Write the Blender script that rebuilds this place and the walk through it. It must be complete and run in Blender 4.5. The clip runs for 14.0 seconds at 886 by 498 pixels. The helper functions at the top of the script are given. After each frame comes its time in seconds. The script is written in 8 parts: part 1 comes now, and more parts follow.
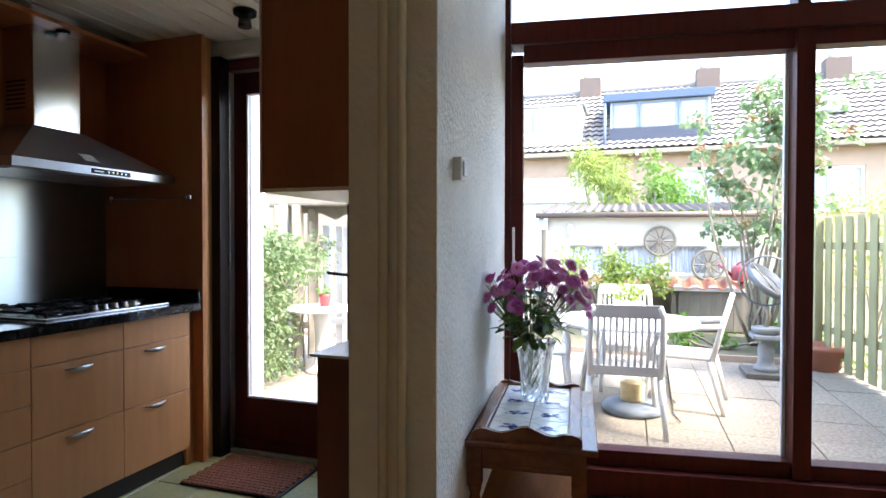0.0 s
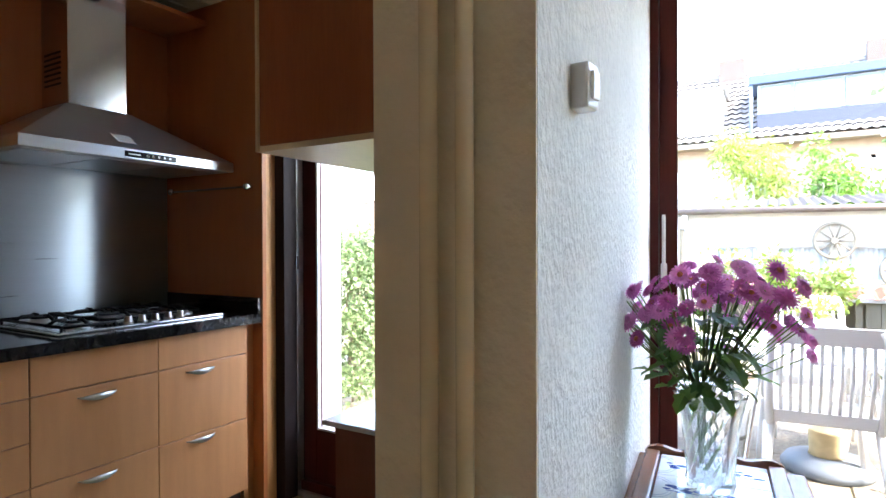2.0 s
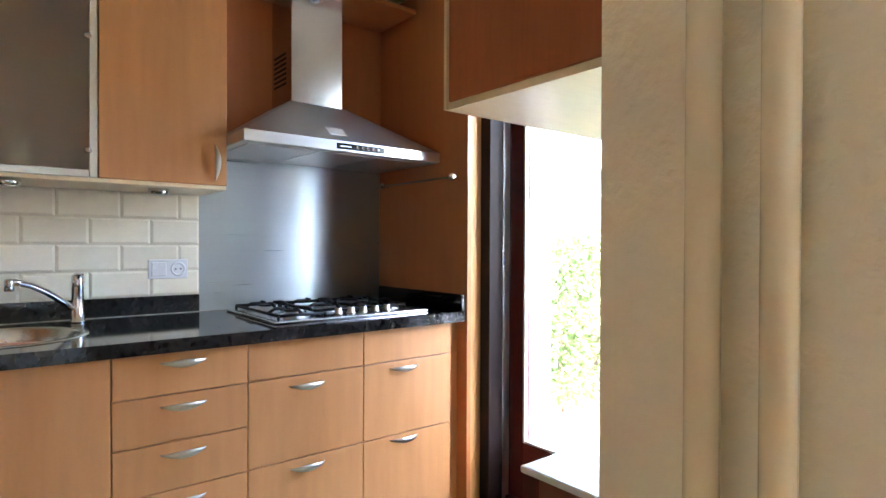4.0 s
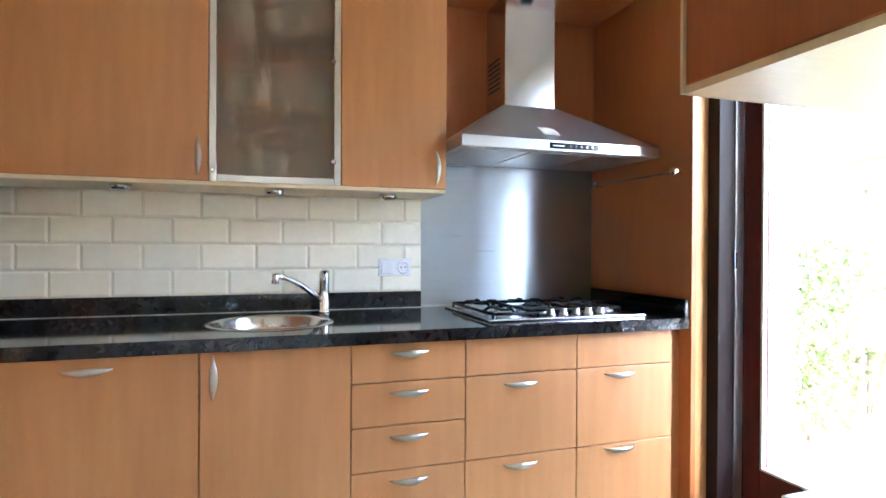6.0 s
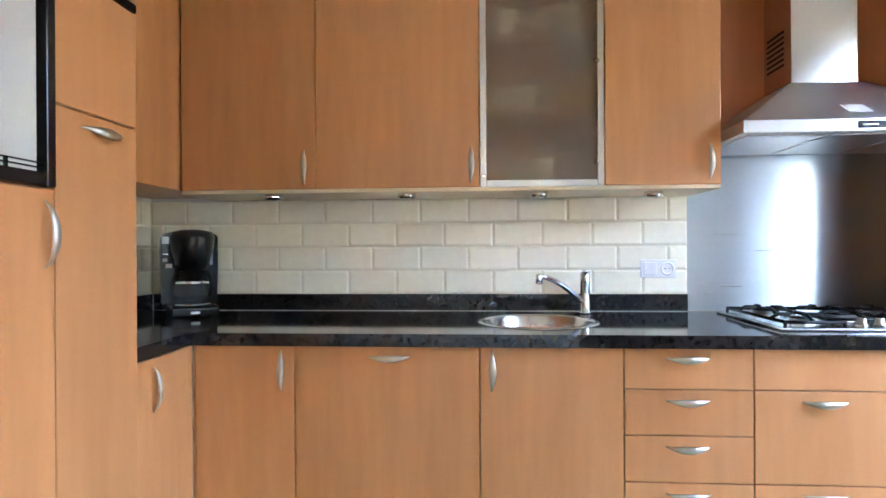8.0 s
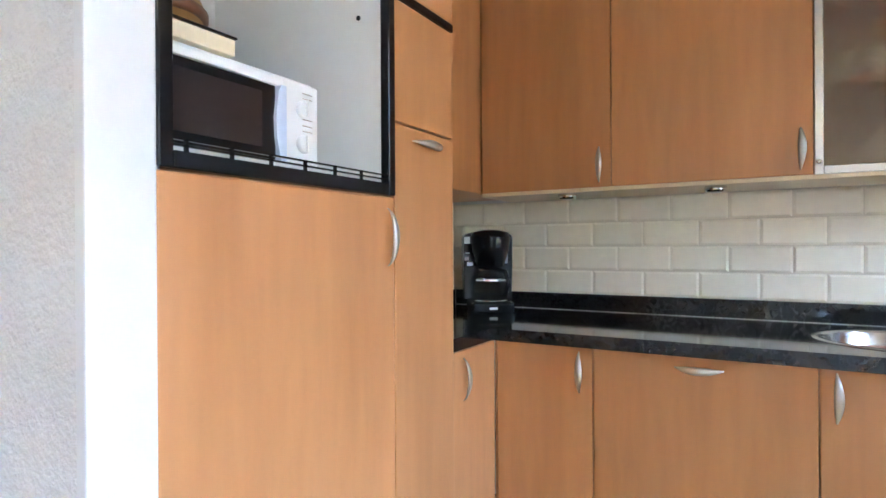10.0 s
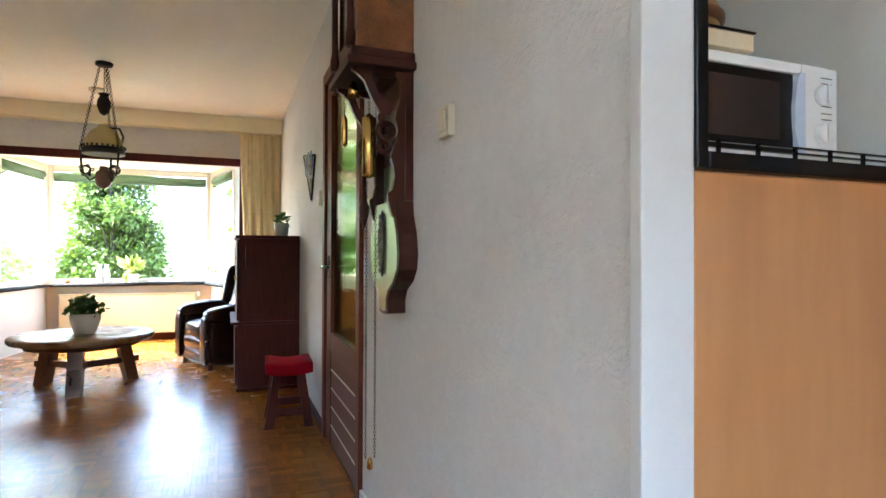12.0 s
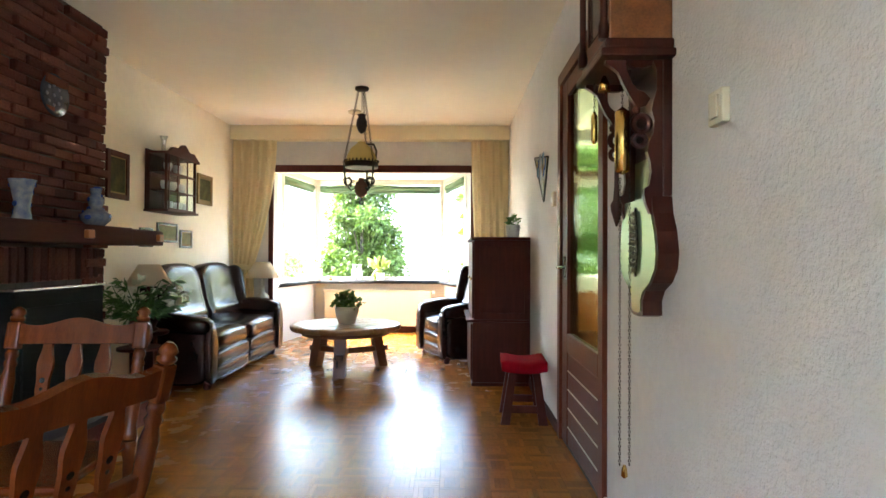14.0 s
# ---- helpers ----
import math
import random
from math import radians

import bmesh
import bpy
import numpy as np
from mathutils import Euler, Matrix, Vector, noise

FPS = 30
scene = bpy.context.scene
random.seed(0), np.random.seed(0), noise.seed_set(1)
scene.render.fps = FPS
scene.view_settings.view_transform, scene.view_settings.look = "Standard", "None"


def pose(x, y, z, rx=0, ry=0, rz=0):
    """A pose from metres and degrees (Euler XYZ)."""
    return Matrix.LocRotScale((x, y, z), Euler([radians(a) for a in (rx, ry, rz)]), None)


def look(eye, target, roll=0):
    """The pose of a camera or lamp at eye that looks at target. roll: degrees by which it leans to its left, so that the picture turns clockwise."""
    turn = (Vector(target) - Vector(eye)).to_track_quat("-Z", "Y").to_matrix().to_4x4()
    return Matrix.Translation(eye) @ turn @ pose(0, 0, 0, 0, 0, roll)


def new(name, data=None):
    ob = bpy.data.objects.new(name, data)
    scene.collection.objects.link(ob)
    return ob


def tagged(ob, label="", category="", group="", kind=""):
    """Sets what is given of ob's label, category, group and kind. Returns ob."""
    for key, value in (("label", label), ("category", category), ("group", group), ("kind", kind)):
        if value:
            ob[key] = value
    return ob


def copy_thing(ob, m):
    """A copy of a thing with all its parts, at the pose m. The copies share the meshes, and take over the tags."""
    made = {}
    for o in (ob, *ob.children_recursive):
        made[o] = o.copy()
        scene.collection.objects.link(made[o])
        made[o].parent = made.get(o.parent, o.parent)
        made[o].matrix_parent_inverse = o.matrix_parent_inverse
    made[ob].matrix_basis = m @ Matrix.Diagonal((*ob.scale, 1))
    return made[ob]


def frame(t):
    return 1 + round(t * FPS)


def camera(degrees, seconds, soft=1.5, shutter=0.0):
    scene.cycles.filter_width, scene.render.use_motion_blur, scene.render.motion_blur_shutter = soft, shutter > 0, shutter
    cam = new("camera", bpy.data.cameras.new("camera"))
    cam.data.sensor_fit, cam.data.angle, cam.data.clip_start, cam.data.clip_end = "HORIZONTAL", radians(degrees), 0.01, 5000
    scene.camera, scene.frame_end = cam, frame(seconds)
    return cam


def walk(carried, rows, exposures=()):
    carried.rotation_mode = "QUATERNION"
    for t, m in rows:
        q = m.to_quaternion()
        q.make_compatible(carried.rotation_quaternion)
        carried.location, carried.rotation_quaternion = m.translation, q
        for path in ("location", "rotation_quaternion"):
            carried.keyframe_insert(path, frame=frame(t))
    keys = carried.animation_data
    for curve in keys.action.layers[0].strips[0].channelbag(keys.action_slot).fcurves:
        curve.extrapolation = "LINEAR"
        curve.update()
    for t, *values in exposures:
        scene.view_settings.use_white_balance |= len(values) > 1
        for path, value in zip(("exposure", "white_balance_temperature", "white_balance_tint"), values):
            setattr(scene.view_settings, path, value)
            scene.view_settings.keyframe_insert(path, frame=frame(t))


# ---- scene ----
cam = camera(75.7, 14.0)
PATH = [
    (0, (0.243, 0.086, 1.255), (-0.384, 1.985, 1.223), 0.1),
    (0.5, (0.095, 0.339, 1.258), (-0.599, 2.214, 1.23), 0.3),
    (1, (0.048, 0.536, 1.251), (-0.706, 2.388, 1.229), 0.3),
    (1.5, (0.03, 0.745, 1.248), (-0.828, 2.552, 1.221), -0.0),
    (2, (0.013, 0.838, 1.221), (-0.995, 2.566, 1.203), -0.2),
    (2.5, (-0.044, 0.96, 1.201), (-1.214, 2.582, 1.184), 0.1),
    (3, (-0.115, 1.044, 1.2), (-1.426, 2.554, 1.182), 0.2),
    (5.5, (-0.198, 1.073, 1.18), (-2.034, 1.866, 1.17), 0.3),
    (6, (-0.204, 1.046, 1.183), (-2.102, 1.677, 1.173), 0.3),
    (6.5, (-0.205, 1.007, 1.183), (-2.151, 1.467, 1.174), 0.3),
    (7, (-0.208, 0.965, 1.169), (-2.19, 1.235, 1.174), 0.2),
    (7.2, (-0.198, 0.955, 1.173), (-2.189, 1.137, 1.178), -0.0),
    (9.5, (-0.26, 0.816, 1.182), (-2.111, 0.06, 1.168), -0.1),
    (10, (-0.239, 0.809, 1.186), (-1.956, -0.216, 1.18), -0.3),
    (10.5, (-0.192, 0.801, 1.184), (-1.677, -0.538, 1.187), -0.3),
    (11, (-0.15, 0.753, 1.188), (-1.379, -0.824, 1.188), -0.4),
    (11.5, (-0.099, 0.726, 1.183), (-1.063, -1.026, 1.187), -0.4),
    (12, (-0.065, 0.708, 1.172), (-0.773, -1.163, 1.19), 0.2),
    (12.5, (-0.031, 0.691, 1.173), (-0.515, -1.249, 1.188), 0.1),
    (13, (-0.007, 0.683, 1.166), (-0.279, -1.298, 1.186), 0.2),
    (13.5, (0.038, 0.702, 1.17), (-0.069, -1.295, 1.187), 0.2),
    (14, (0.048, 0.678, 1.16), (0.076, -1.322, 1.183), 0.3),
]
walk(cam, [(t, look(eye, target, roll)) for t, eye, target, roll in PATH], exposures=[(0.0, 3.72, 6500, 10), (1.0, 3.98, 6500, 10), (1.5, 4.2, 6500, 10), (3.0, 5.42, 6500, 10), (5.5, 6.1, 6200, 10), (7.0, 6.45, 6100, 10), (9.5, 6.42, 6000, 10), (10.5, 6.25, 5900, 10), (11.5, 5.75, 6150, 8), (12.5, 5.5, 6500, 7), (13.0, 5.5, 6600, 6), (14.0, 5.78, 6700, 6)])

# ---- world and light ----
world = bpy.data.worlds.new("sky")
scene.world = world
world.use_nodes = True
wn = world.node_tree
sky = wn.nodes.new("ShaderNodeTexSky")
sky.sky_type = "NISHITA"
sky.sun_disc = False
sky.sun_elevation = radians(52)
sky.sun_rotation = radians(100)
sky.air_density = 1.0
sky.dust_density = 2.5
wn.links.new(sky.outputs[0], wn.nodes["Background"].inputs[0])
wn.nodes["Background"].inputs[1].default_value = 0.15
sun_data = bpy.data.lights.new("sun", "SUN")
sun_data.energy, sun_data.angle, sun_data.color = 1.0, radians(14), (1.0, 0.95, 0.88)
sun = new("sun", sun_data)
sun.matrix_world = look((30 * math.sin(radians(100)), 30 * math.cos(radians(100)), 33), (0, 0, 0))

# ---- materials ----
def mat(name, colour, rough=0.5, metal=0.0, vary=0.12, scale=6.0, stretch=(1, 1, 1), bump=0.0, bump_scale=120.0,
        second=None, piece=0.0, coat=0.0, fine=60.0, spec=0.5):
    """A painted or natural surface: colour with variation at two scales, relief and a roughness that wanders."""
    m = bpy.data.materials.new(name)
    m.use_nodes = True
    t = m.node_tree
    n, link = t.nodes, t.links.new
    b = n["Principled BSDF"]
    b.inputs["Metallic"].default_value = metal
    b.inputs["Coat Weight"].default_value = coat
    b.inputs["Specular IOR Level"].default_value = spec
    co = n.new("ShaderNodeTexCoord")
    mp = n.new("ShaderNodeMapping")
    mp.inputs["Scale"].default_value = stretch
    link(co.outputs["Object"], mp.inputs[0])
    big = n.new("ShaderNodeTexNoise")
    big.inputs["Scale"].default_value = scale
    big.inputs["Detail"].default_value = 6
    small = n.new("ShaderNodeTexNoise")
    small.inputs["Scale"].default_value = scale * fine / 6
    small.inputs["Detail"].default_value = 4
    link(mp.outputs[0], big.inputs[0])
    link(mp.outputs[0], small.inputs[0])
    both = n.new("ShaderNodeMix")
    both.inputs[0].default_value = 0.4
    link(big.outputs[0], both.inputs[2])
    link(small.outputs[0], both.inputs[3])
    ramp = n.new("ShaderNodeValToRGB")
    lo = second if second else [c * (1 - vary) for c in colour]
    hi = colour if second else [min(1, c * (1 + vary)) for c in colour]
    ramp.color_ramp.elements[0].position, ramp.color_ramp.elements[1].position = 0.3, 0.7
    ramp.color_ramp.elements[0].color = (*lo, 1)
    ramp.color_ramp.elements[1].color = (*hi, 1)
    link(both.outputs[0], ramp.inputs[0])
    out = ramp.outputs[0]
    if piece:
        info = n.new("ShaderNodeObjectInfo")
        geo = n.new("ShaderNodeNewGeometry")
        add = n.new("ShaderNodeMath")
        add.operation = "ADD"
        link(info.outputs["Random"], add.inputs[0])
        link(geo.outputs["Random Per Island"], add.inputs[1])
        fr = n.new("ShaderNodeMath")
        fr.operation = "FRACT"
        link(add.outputs[0], fr.inputs[0])
        rng = n.new("ShaderNodeMapRange")
        rng.inputs[3].default_value, rng.inputs[4].default_value = 1 - piece, 1 + piece
        link(fr.outputs[0], rng.inputs[0])
        hsv = n.new("ShaderNodeHueSaturation")
        link(rng.outputs[0], hsv.inputs["Value"])
        link(out, hsv.inputs["Color"])
        out = hsv.outputs[0]
    link(out, b.inputs["Base Color"])
    rr = n.new("ShaderNodeMapRange")
    rr.inputs[3].default_value, rr.inputs[4].default_value = max(0.02, rough * 0.8), min(1, rough * 1.2)
    link(big.outputs[0], rr.inputs[0])
    link(rr.outputs[0], b.inputs["Roughness"])
    if bump:
        bn = n.new("ShaderNodeTexNoise")
        bn.inputs["Scale"].default_value = bump_scale
        bn.inputs["Detail"].default_value = 5
        link(mp.outputs[0], bn.inputs[0])
        bp = n.new("ShaderNodeBump")
        bp.inputs["Strength"].default_value = min(1, bump)
        bp.inputs["Distance"].default_value = 0.01 * max(1, bump)
        link(bn.outputs[0], bp.inputs["Height"])
        link(bp.outputs[0], b.inputs["Normal"])
    return m


def glass(name, tint=(1, 1, 1), rough=0.0, ior=1.45, thin=True, bump=0.0, bump_scale=30):
    m = bpy.data.materials.new(name)
    m.use_nodes = True
    t = m.node_tree
    n, link = t.nodes, t.links.new
    n.remove(n["Principled BSDF"])
    out = n["Material Output"]
    if thin:
        a = n.new("ShaderNodeBsdfTransparent")
        a.inputs[0].default_value = (*tint, 1)
        g = n.new("ShaderNodeBsdfGlossy")
        g.inputs["Roughness"].default_value = max(0.02, rough)
        lw = n.new("ShaderNodeLayerWeight")
        pw = n.new("ShaderNodeMath")
        pw.operation = "POWER"
        link(lw.outputs["Facing"], pw.inputs[0])
        pw.inputs[1].default_value = 5.0
        fr = n.new("ShaderNodeMapRange")
        fr.inputs[3].default_value, fr.inputs[4].default_value = ((ior - 1) / (ior + 1)) ** 2, 0.25
        link(pw.outputs[0], fr.inputs[0])
        mix = n.new("ShaderNodeMixShader")
        link(fr.outputs[0], mix.inputs[0])
        link(a.outputs[0], mix.inputs[1])
        link(g.outputs[0], mix.inputs[2])
        link(mix.outputs[0], out.inputs[0])
    else:
        g = n.new("ShaderNodeBsdfGlass")
        g.inputs["Color"].default_value = (*tint, 1)
        g.inputs["Roughness"].default_value = rough
        g.inputs["IOR"].default_value = ior
        if bump:
            tx = n.new("ShaderNodeTexNoise")
            tx.inputs["Scale"].default_value = bump_scale
            co = n.new("ShaderNodeTexCoord")
            link(co.outputs["Object"], tx.inputs[0])
            bp = n.new("ShaderNodeBump")
            bp.inputs["Strength"].default_value = bump
            bp.inputs["Distance"].default_value = 0.02
            link(tx.outputs[0], bp.inputs["Height"])
            link(bp.outputs[0], g.inputs["Normal"])
        link(g.outputs[0], out.inputs[0])
    return m


def let_light_through(m, colour, share):
    """Thin petals and leaves pass part of the light."""
    t = m.node_tree
    tr = t.nodes.new("ShaderNodeBsdfTranslucent")
    tr.inputs[0].default_value = (*colour, 1)
    mix = t.nodes.new("ShaderNodeMixShader")
    mix.inputs[0].default_value = share
    t.links.new(t.nodes["Principled BSDF"].outputs[0], mix.inputs[1])
    t.links.new(tr.outputs[0], mix.inputs[2])
    t.links.new(mix.outputs[0], t.nodes["Material Output"].inputs[0])


def brushed(name, colour=(0.62, 0.62, 0.62), rough=0.3, along=(0, 1, 0), aniso=0.75, spread=(0, 0, 1)):
    """Brushed steel, with the brush marks along one way and its gleam drawn out along another."""
    m = mat(name, colour, rough, 1.0, 0.03, 3.0, tuple(0.6 if a else 40 for a in along))
    b = m.node_tree.nodes["Principled BSDF"]
    v = m.node_tree.nodes.new("ShaderNodeCombineXYZ")
    for i in range(3):
        v.inputs[i].default_value = spread[i]
    b.inputs["Anisotropic"].default_value = aniso
    m.node_tree.links.new(v.outputs[0], b.inputs["Tangent"])
    return m


M = {}
M["plaster"] = mat("plaster", (0.70, 0.685, 0.665), 0.85, 0, 0.075, 2.6, bump=0.6, bump_scale=85)
M["plaster_cream_wall"] = mat("plaster_cream_wall", (0.88, 0.84, 0.71), 0.85, 0, 0.05, 2.0, bump=0.4, bump_scale=80)
M["plaster_end"] = mat("plaster_end", (0.66, 0.655, 0.60), 0.85, 0, 0.16, 3.0, bump=0.75, bump_scale=60, fine=90)
# same plaster, with the room's warm bounced light put into its colour
M["plaster_warm_lit"] = mat("plaster_warm_lit", (0.94, 0.85, 0.67), 0.8, 0, 0.05, 2.0, bump=0.6, bump_scale=45)
M["pipe_paint"] = mat("pipe_paint", (0.90, 0.79, 0.56), 0.26, 0, 0.05, 3.0, bump=0.05)
M["smooth_paint"] = mat("smooth_paint", (0.82, 0.81, 0.78), 0.55, 0, 0.03, 2.0, bump=0.05)
M["ceiling_paint"] = mat("ceiling_paint", (0.92, 0.92, 0.84), 0.9, 0, 0.03, 1.0, bump=0.1)
M["cream_paint"] = mat("cream_paint", (0.84, 0.74, 0.50), 0.5, 0, 0.04, 2.0, bump=0.05)
M["jamb_paint"] = mat("jamb_paint", (0.72, 0.72, 0.71), 0.35, 0, 0.03, 3.0, bump=0.03)
M["mahogany"] = mat("mahogany", (0.080, 0.015, 0.011), 0.38, 0, 0.3, 3.0, (14, 14, 1), 0.12, 60, spec=0.16)
M["beech"] = mat("beech", (0.60, 0.280, 0.110), 0.36, 0, 0.16, 1.1, (5, 5, 0.6), second=(0.45, 0.198, 0.074), piece=0.06, fine=30)
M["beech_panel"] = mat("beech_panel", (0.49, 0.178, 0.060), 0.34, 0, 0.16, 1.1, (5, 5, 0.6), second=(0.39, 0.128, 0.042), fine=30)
M["beech_edge"] = mat("beech_edge", (0.55, 0.28, 0.10), 0.45, 0, 0.1, 2.0, (10, 10, 1))
M["cabinet_side"] = mat("cabinet_side", (0.36, 0.112, 0.042), 0.4, 0, 0.15, 1.5, (12, 12, 1), 0.03, 40)
M["maple_pale"] = mat("maple_pale", (0.75, 0.62, 0.42), 0.4, 0, 0.08, 2.0, (6, 1, 1))
M["granite"] = mat("granite", (0.024, 0.022, 0.020), 0.07, 0, 0.4, 60.0, second=(0.003, 0.003, 0.004), fine=30, spec=0.40)
M["plinth"] = mat("plinth", (0.025, 0.018, 0.014), 0.5)
M["steel"] = brushed("steel", (0.48, 0.54, 0.555), 0.30, (0, 1, 0), 0.92)
M["steel_plain"] = mat("steel_plain", (0.64, 0.64, 0.63), 0.2, 1.0, 0.06, 8.0)
M["satin_nickel"] = mat("satin_nickel", (0.52, 0.50, 0.47), 0.36, 1.0, 0.05, 8.0)
M["chrome"] = mat("chrome", (0.75, 0.75, 0.76), 0.07, 1.0, 0.02)
M["black_iron"] = mat("black_iron", (0.007, 0.007, 0.007), 0.55, 0, 0.3, spec=0.25)
M["black_plastic"] = mat("black_plastic", (0.006, 0.006, 0.007), 0.22, 0, 0.2, spec=0.35)
M["white_plastic"] = mat("white_plastic", (0.80, 0.80, 0.79), 0.3, 0, 0.03)
M["ivory_plastic"] = mat("ivory_plastic", (0.68, 0.62, 0.47), 0.35, 0, 0.03)
M["tile_cream"] = mat("tile_cream", (0.91, 0.85, 0.69), 0.10, 0, 0.05, 3.0, bump=0.03, bump_scale=14, piece=0.05)
M["grout"] = mat("grout", (0.74, 0.68, 0.54), 0.9, 0, 0.1)
M["floor_tile"] = mat("floor_tile", (0.42, 0.385, 0.17), 0.35, 0, 0.25, 5.0, bump=0.1, bump_scale=20, piece=0.14)
M["dark_grout"] = mat("dark_grout", (0.10, 0.085, 0.06), 0.9)
M["clear_glass"] = glass("clear_glass", ior=1.35)
M["bay_glass"] = glass("bay_glass", ior=1.16)
M["aluminium"] = mat("aluminium", (0.66, 0.66, 0.66), 0.35, 1.0, 0.04)
M["slats"] = mat("slats", (0.72, 0.67, 0.54), 0.5, 0, 0.08, 2.0, (8, 1, 8))
M["coir"] = mat("coir", (0.34, 0.115, 0.055), 0.95, 0, 0.35, 40.0, bump=1.0, bump_scale=300)
M["parquet"] = mat("parquet", (0.325, 0.124, 0.020), 0.265, 0, 0.3, 5.0, (1, 1, 1), 0.03, 9, piece=0.24, spec=0.34)
M["oak_dark"] = mat("oak_dark", (0.072, 0.0165, 0.010), 0.48, 0, 0.35, 4.0, (9, 9, 1), 0.1, 40, spec=0.12)
M["clock_wood"] = mat("clock_wood", (0.048, 0.0105, 0.006), 0.33, 0, 0.5, 5.0, (7, 7, 1), 0.1, 40, spec=0.3)
M["table_tan"] = mat("table_tan", (0.42, 0.245, 0.085), 0.45, 0, 0.15, 5.0)
M["leg_oak"] = mat("leg_oak", (0.15, 0.058, 0.022), 0.4, 0, 0.3, 4.0, (9, 9, 1), 0.1, 40)
M["oak_mid"] = mat("oak_mid", (0.33, 0.115, 0.034), 0.3, 0, 0.3, 4.0, (9, 9, 1), 0.1, 40, spec=0.3)
M["leather"] = mat("leather", (0.022, 0.0072, 0.0048), 0.25, 0, 0.3, 6.0, bump=0.10, bump_scale=45, spec=0.34)
M["curtain"] = mat("curtain", (0.88, 0.76, 0.50), 0.9, 0, 0.08, 6.0, bump=0.2, bump_scale=200)
M["concrete_slab"] = mat("concrete_slab", (0.37, 0.32, 0.25), 0.9, 0, 0.5, 42.0, second=(0.095, 0.075, 0.052), bump=0.8, bump_scale=90, piece=0.10, fine=18)
M["ground_soil"] = mat("ground_soil", (0.12, 0.11, 0.06), 0.95, 0, 0.4, 1.5, bump=0.5, bump_scale=20)
M["garden_white"] = mat("garden_white", (0.66, 0.66, 0.65), 0.3, 0, 0.03, 4.0)
M["fence_wood"] = mat("fence_wood", (0.30, 0.275, 0.135), 0.8, 0, 0.25, 2.0, (6, 6, 1), 0.3, 40, piece=0.12)
M["grey_wood"] = mat("grey_wood", (0.22, 0.19, 0.145), 0.85, 0, 0.25, 2.0, (6, 6, 1), 0.3, 40, piece=0.12)
M["render_wall"] = mat("render_wall", (0.52, 0.475, 0.40), 0.9, 0, 0.06, 1.0, bump=0.2, bump_scale=40)
M["brick_red"] = mat("brick_red", (0.34, 0.25, 0.185), 0.9, 0, 0.25, 4.0, bump=0.3, bump_scale=30)
M["roof_tile"] = mat("roof_tile", (0.19, 0.175, 0.165), 0.8, 0, 0.25, 2.0, bump=0.2, bump_scale=20, piece=0.15)
M["orange_tile"] = mat("orange_tile", (0.38, 0.165, 0.10), 0.8, 0, 0.25, 5.0, bump=0.2, bump_scale=20, piece=0.15)
M["eternit"] = mat("eternit", (0.15, 0.135, 0.125), 0.9, 0, 0.3, 6.0, bump=0.4, bump_scale=30)
M["blue_paint"] = mat("blue_paint", (0.06, 0.09, 0.15), 0.5, 0, 0.1)
M["far_pane"] = mat("far_pane", (0.35, 0.38, 0.42), 0.05, 0, 0.1)
M["lace"] = mat("lace", (0.5, 0.52, 0.55), 0.8, 0, 0.08, 20.0)
M["stone_grey"] = mat("stone_grey", (0.36, 0.36, 0.35), 0.85, 0, 0.2, 8.0, bump=0.3, bump_scale=40)
M["terracotta"] = mat("terracotta", (0.36, 0.14, 0.085), 0.8, 0, 0.15, 6.0)
M["leaf_green"] = mat("leaf_green", (0.11, 0.22, 0.04), 0.5, 0, 0.25, 3.0, piece=0.35)
M["leaf_yellow"] = mat("leaf_yellow", (0.20, 0.27, 0.05), 0.55, 0, 0.25, 3.0, piece=0.3)
M["leaf_dark"] = mat("leaf_dark", (0.065, 0.14, 0.035), 0.5, 0, 0.3, 3.0, piece=0.35)
M["leaf_rust"] = mat("leaf_rust", (0.34, 0.19, 0.08), 0.6, 0, 0.3, 3.0, piece=0.3)
M["bark"] = mat("bark", (0.26, 0.21, 0.15), 0.9, 0, 0.3, 8.0, bump=0.4, bump_scale=30)
M["red_plastic"] = mat("red_plastic", (0.30, 0.045, 0.05), 0.35, 0, 0.1)
M["petal"] = mat("petal", (0.58, 0.15, 0.40), 0.6, 0, 0.2, 60.0, second=(0.34, 0.05, 0.20), piece=0.4)
M["petal_light"] = mat("petal_light", (0.70, 0.27, 0.52), 0.6, 0, 0.2, 30.0, piece=0.15)
M["flower_eye"] = mat("flower_eye", (0.50, 0.16, 0.06), 0.7, 0, 0.2)
M["delft"] = mat("delft", (0.80, 0.82, 0.83), 0.08, 0, 0.03, 6.0, piece=0.04)
M["delft_blue"] = mat("delft_blue", (0.035, 0.075, 0.30), 0.15, 0, 0.2, 20.0)
M["crystal"] = glass("crystal", (0.97, 0.985, 0.98), 0.02, 1.35, False)
M["hedge_green"] = mat("hedge_green", (0.040, 0.080, 0.008), 0.6, 0, 0.3, 3.0, piece=0.5)
M["bark_dark"] = mat("bark_dark", (0.045, 0.035, 0.026), 0.9, 0, 0.3, 8.0)
M["gutter_brown"] = mat("gutter_brown", (0.095, 0.065, 0.05), 0.6, 0, 0.2)
M["conifer_green"] = mat("conifer_green", (0.052, 0.092, 0.010), 0.6, 0, 0.3, 3.0, piece=0.5)
M["leaf_olive"] = mat("leaf_olive", (0.16, 0.22, 0.10), 0.5, 0, 0.3, 3.0, piece=0.4)
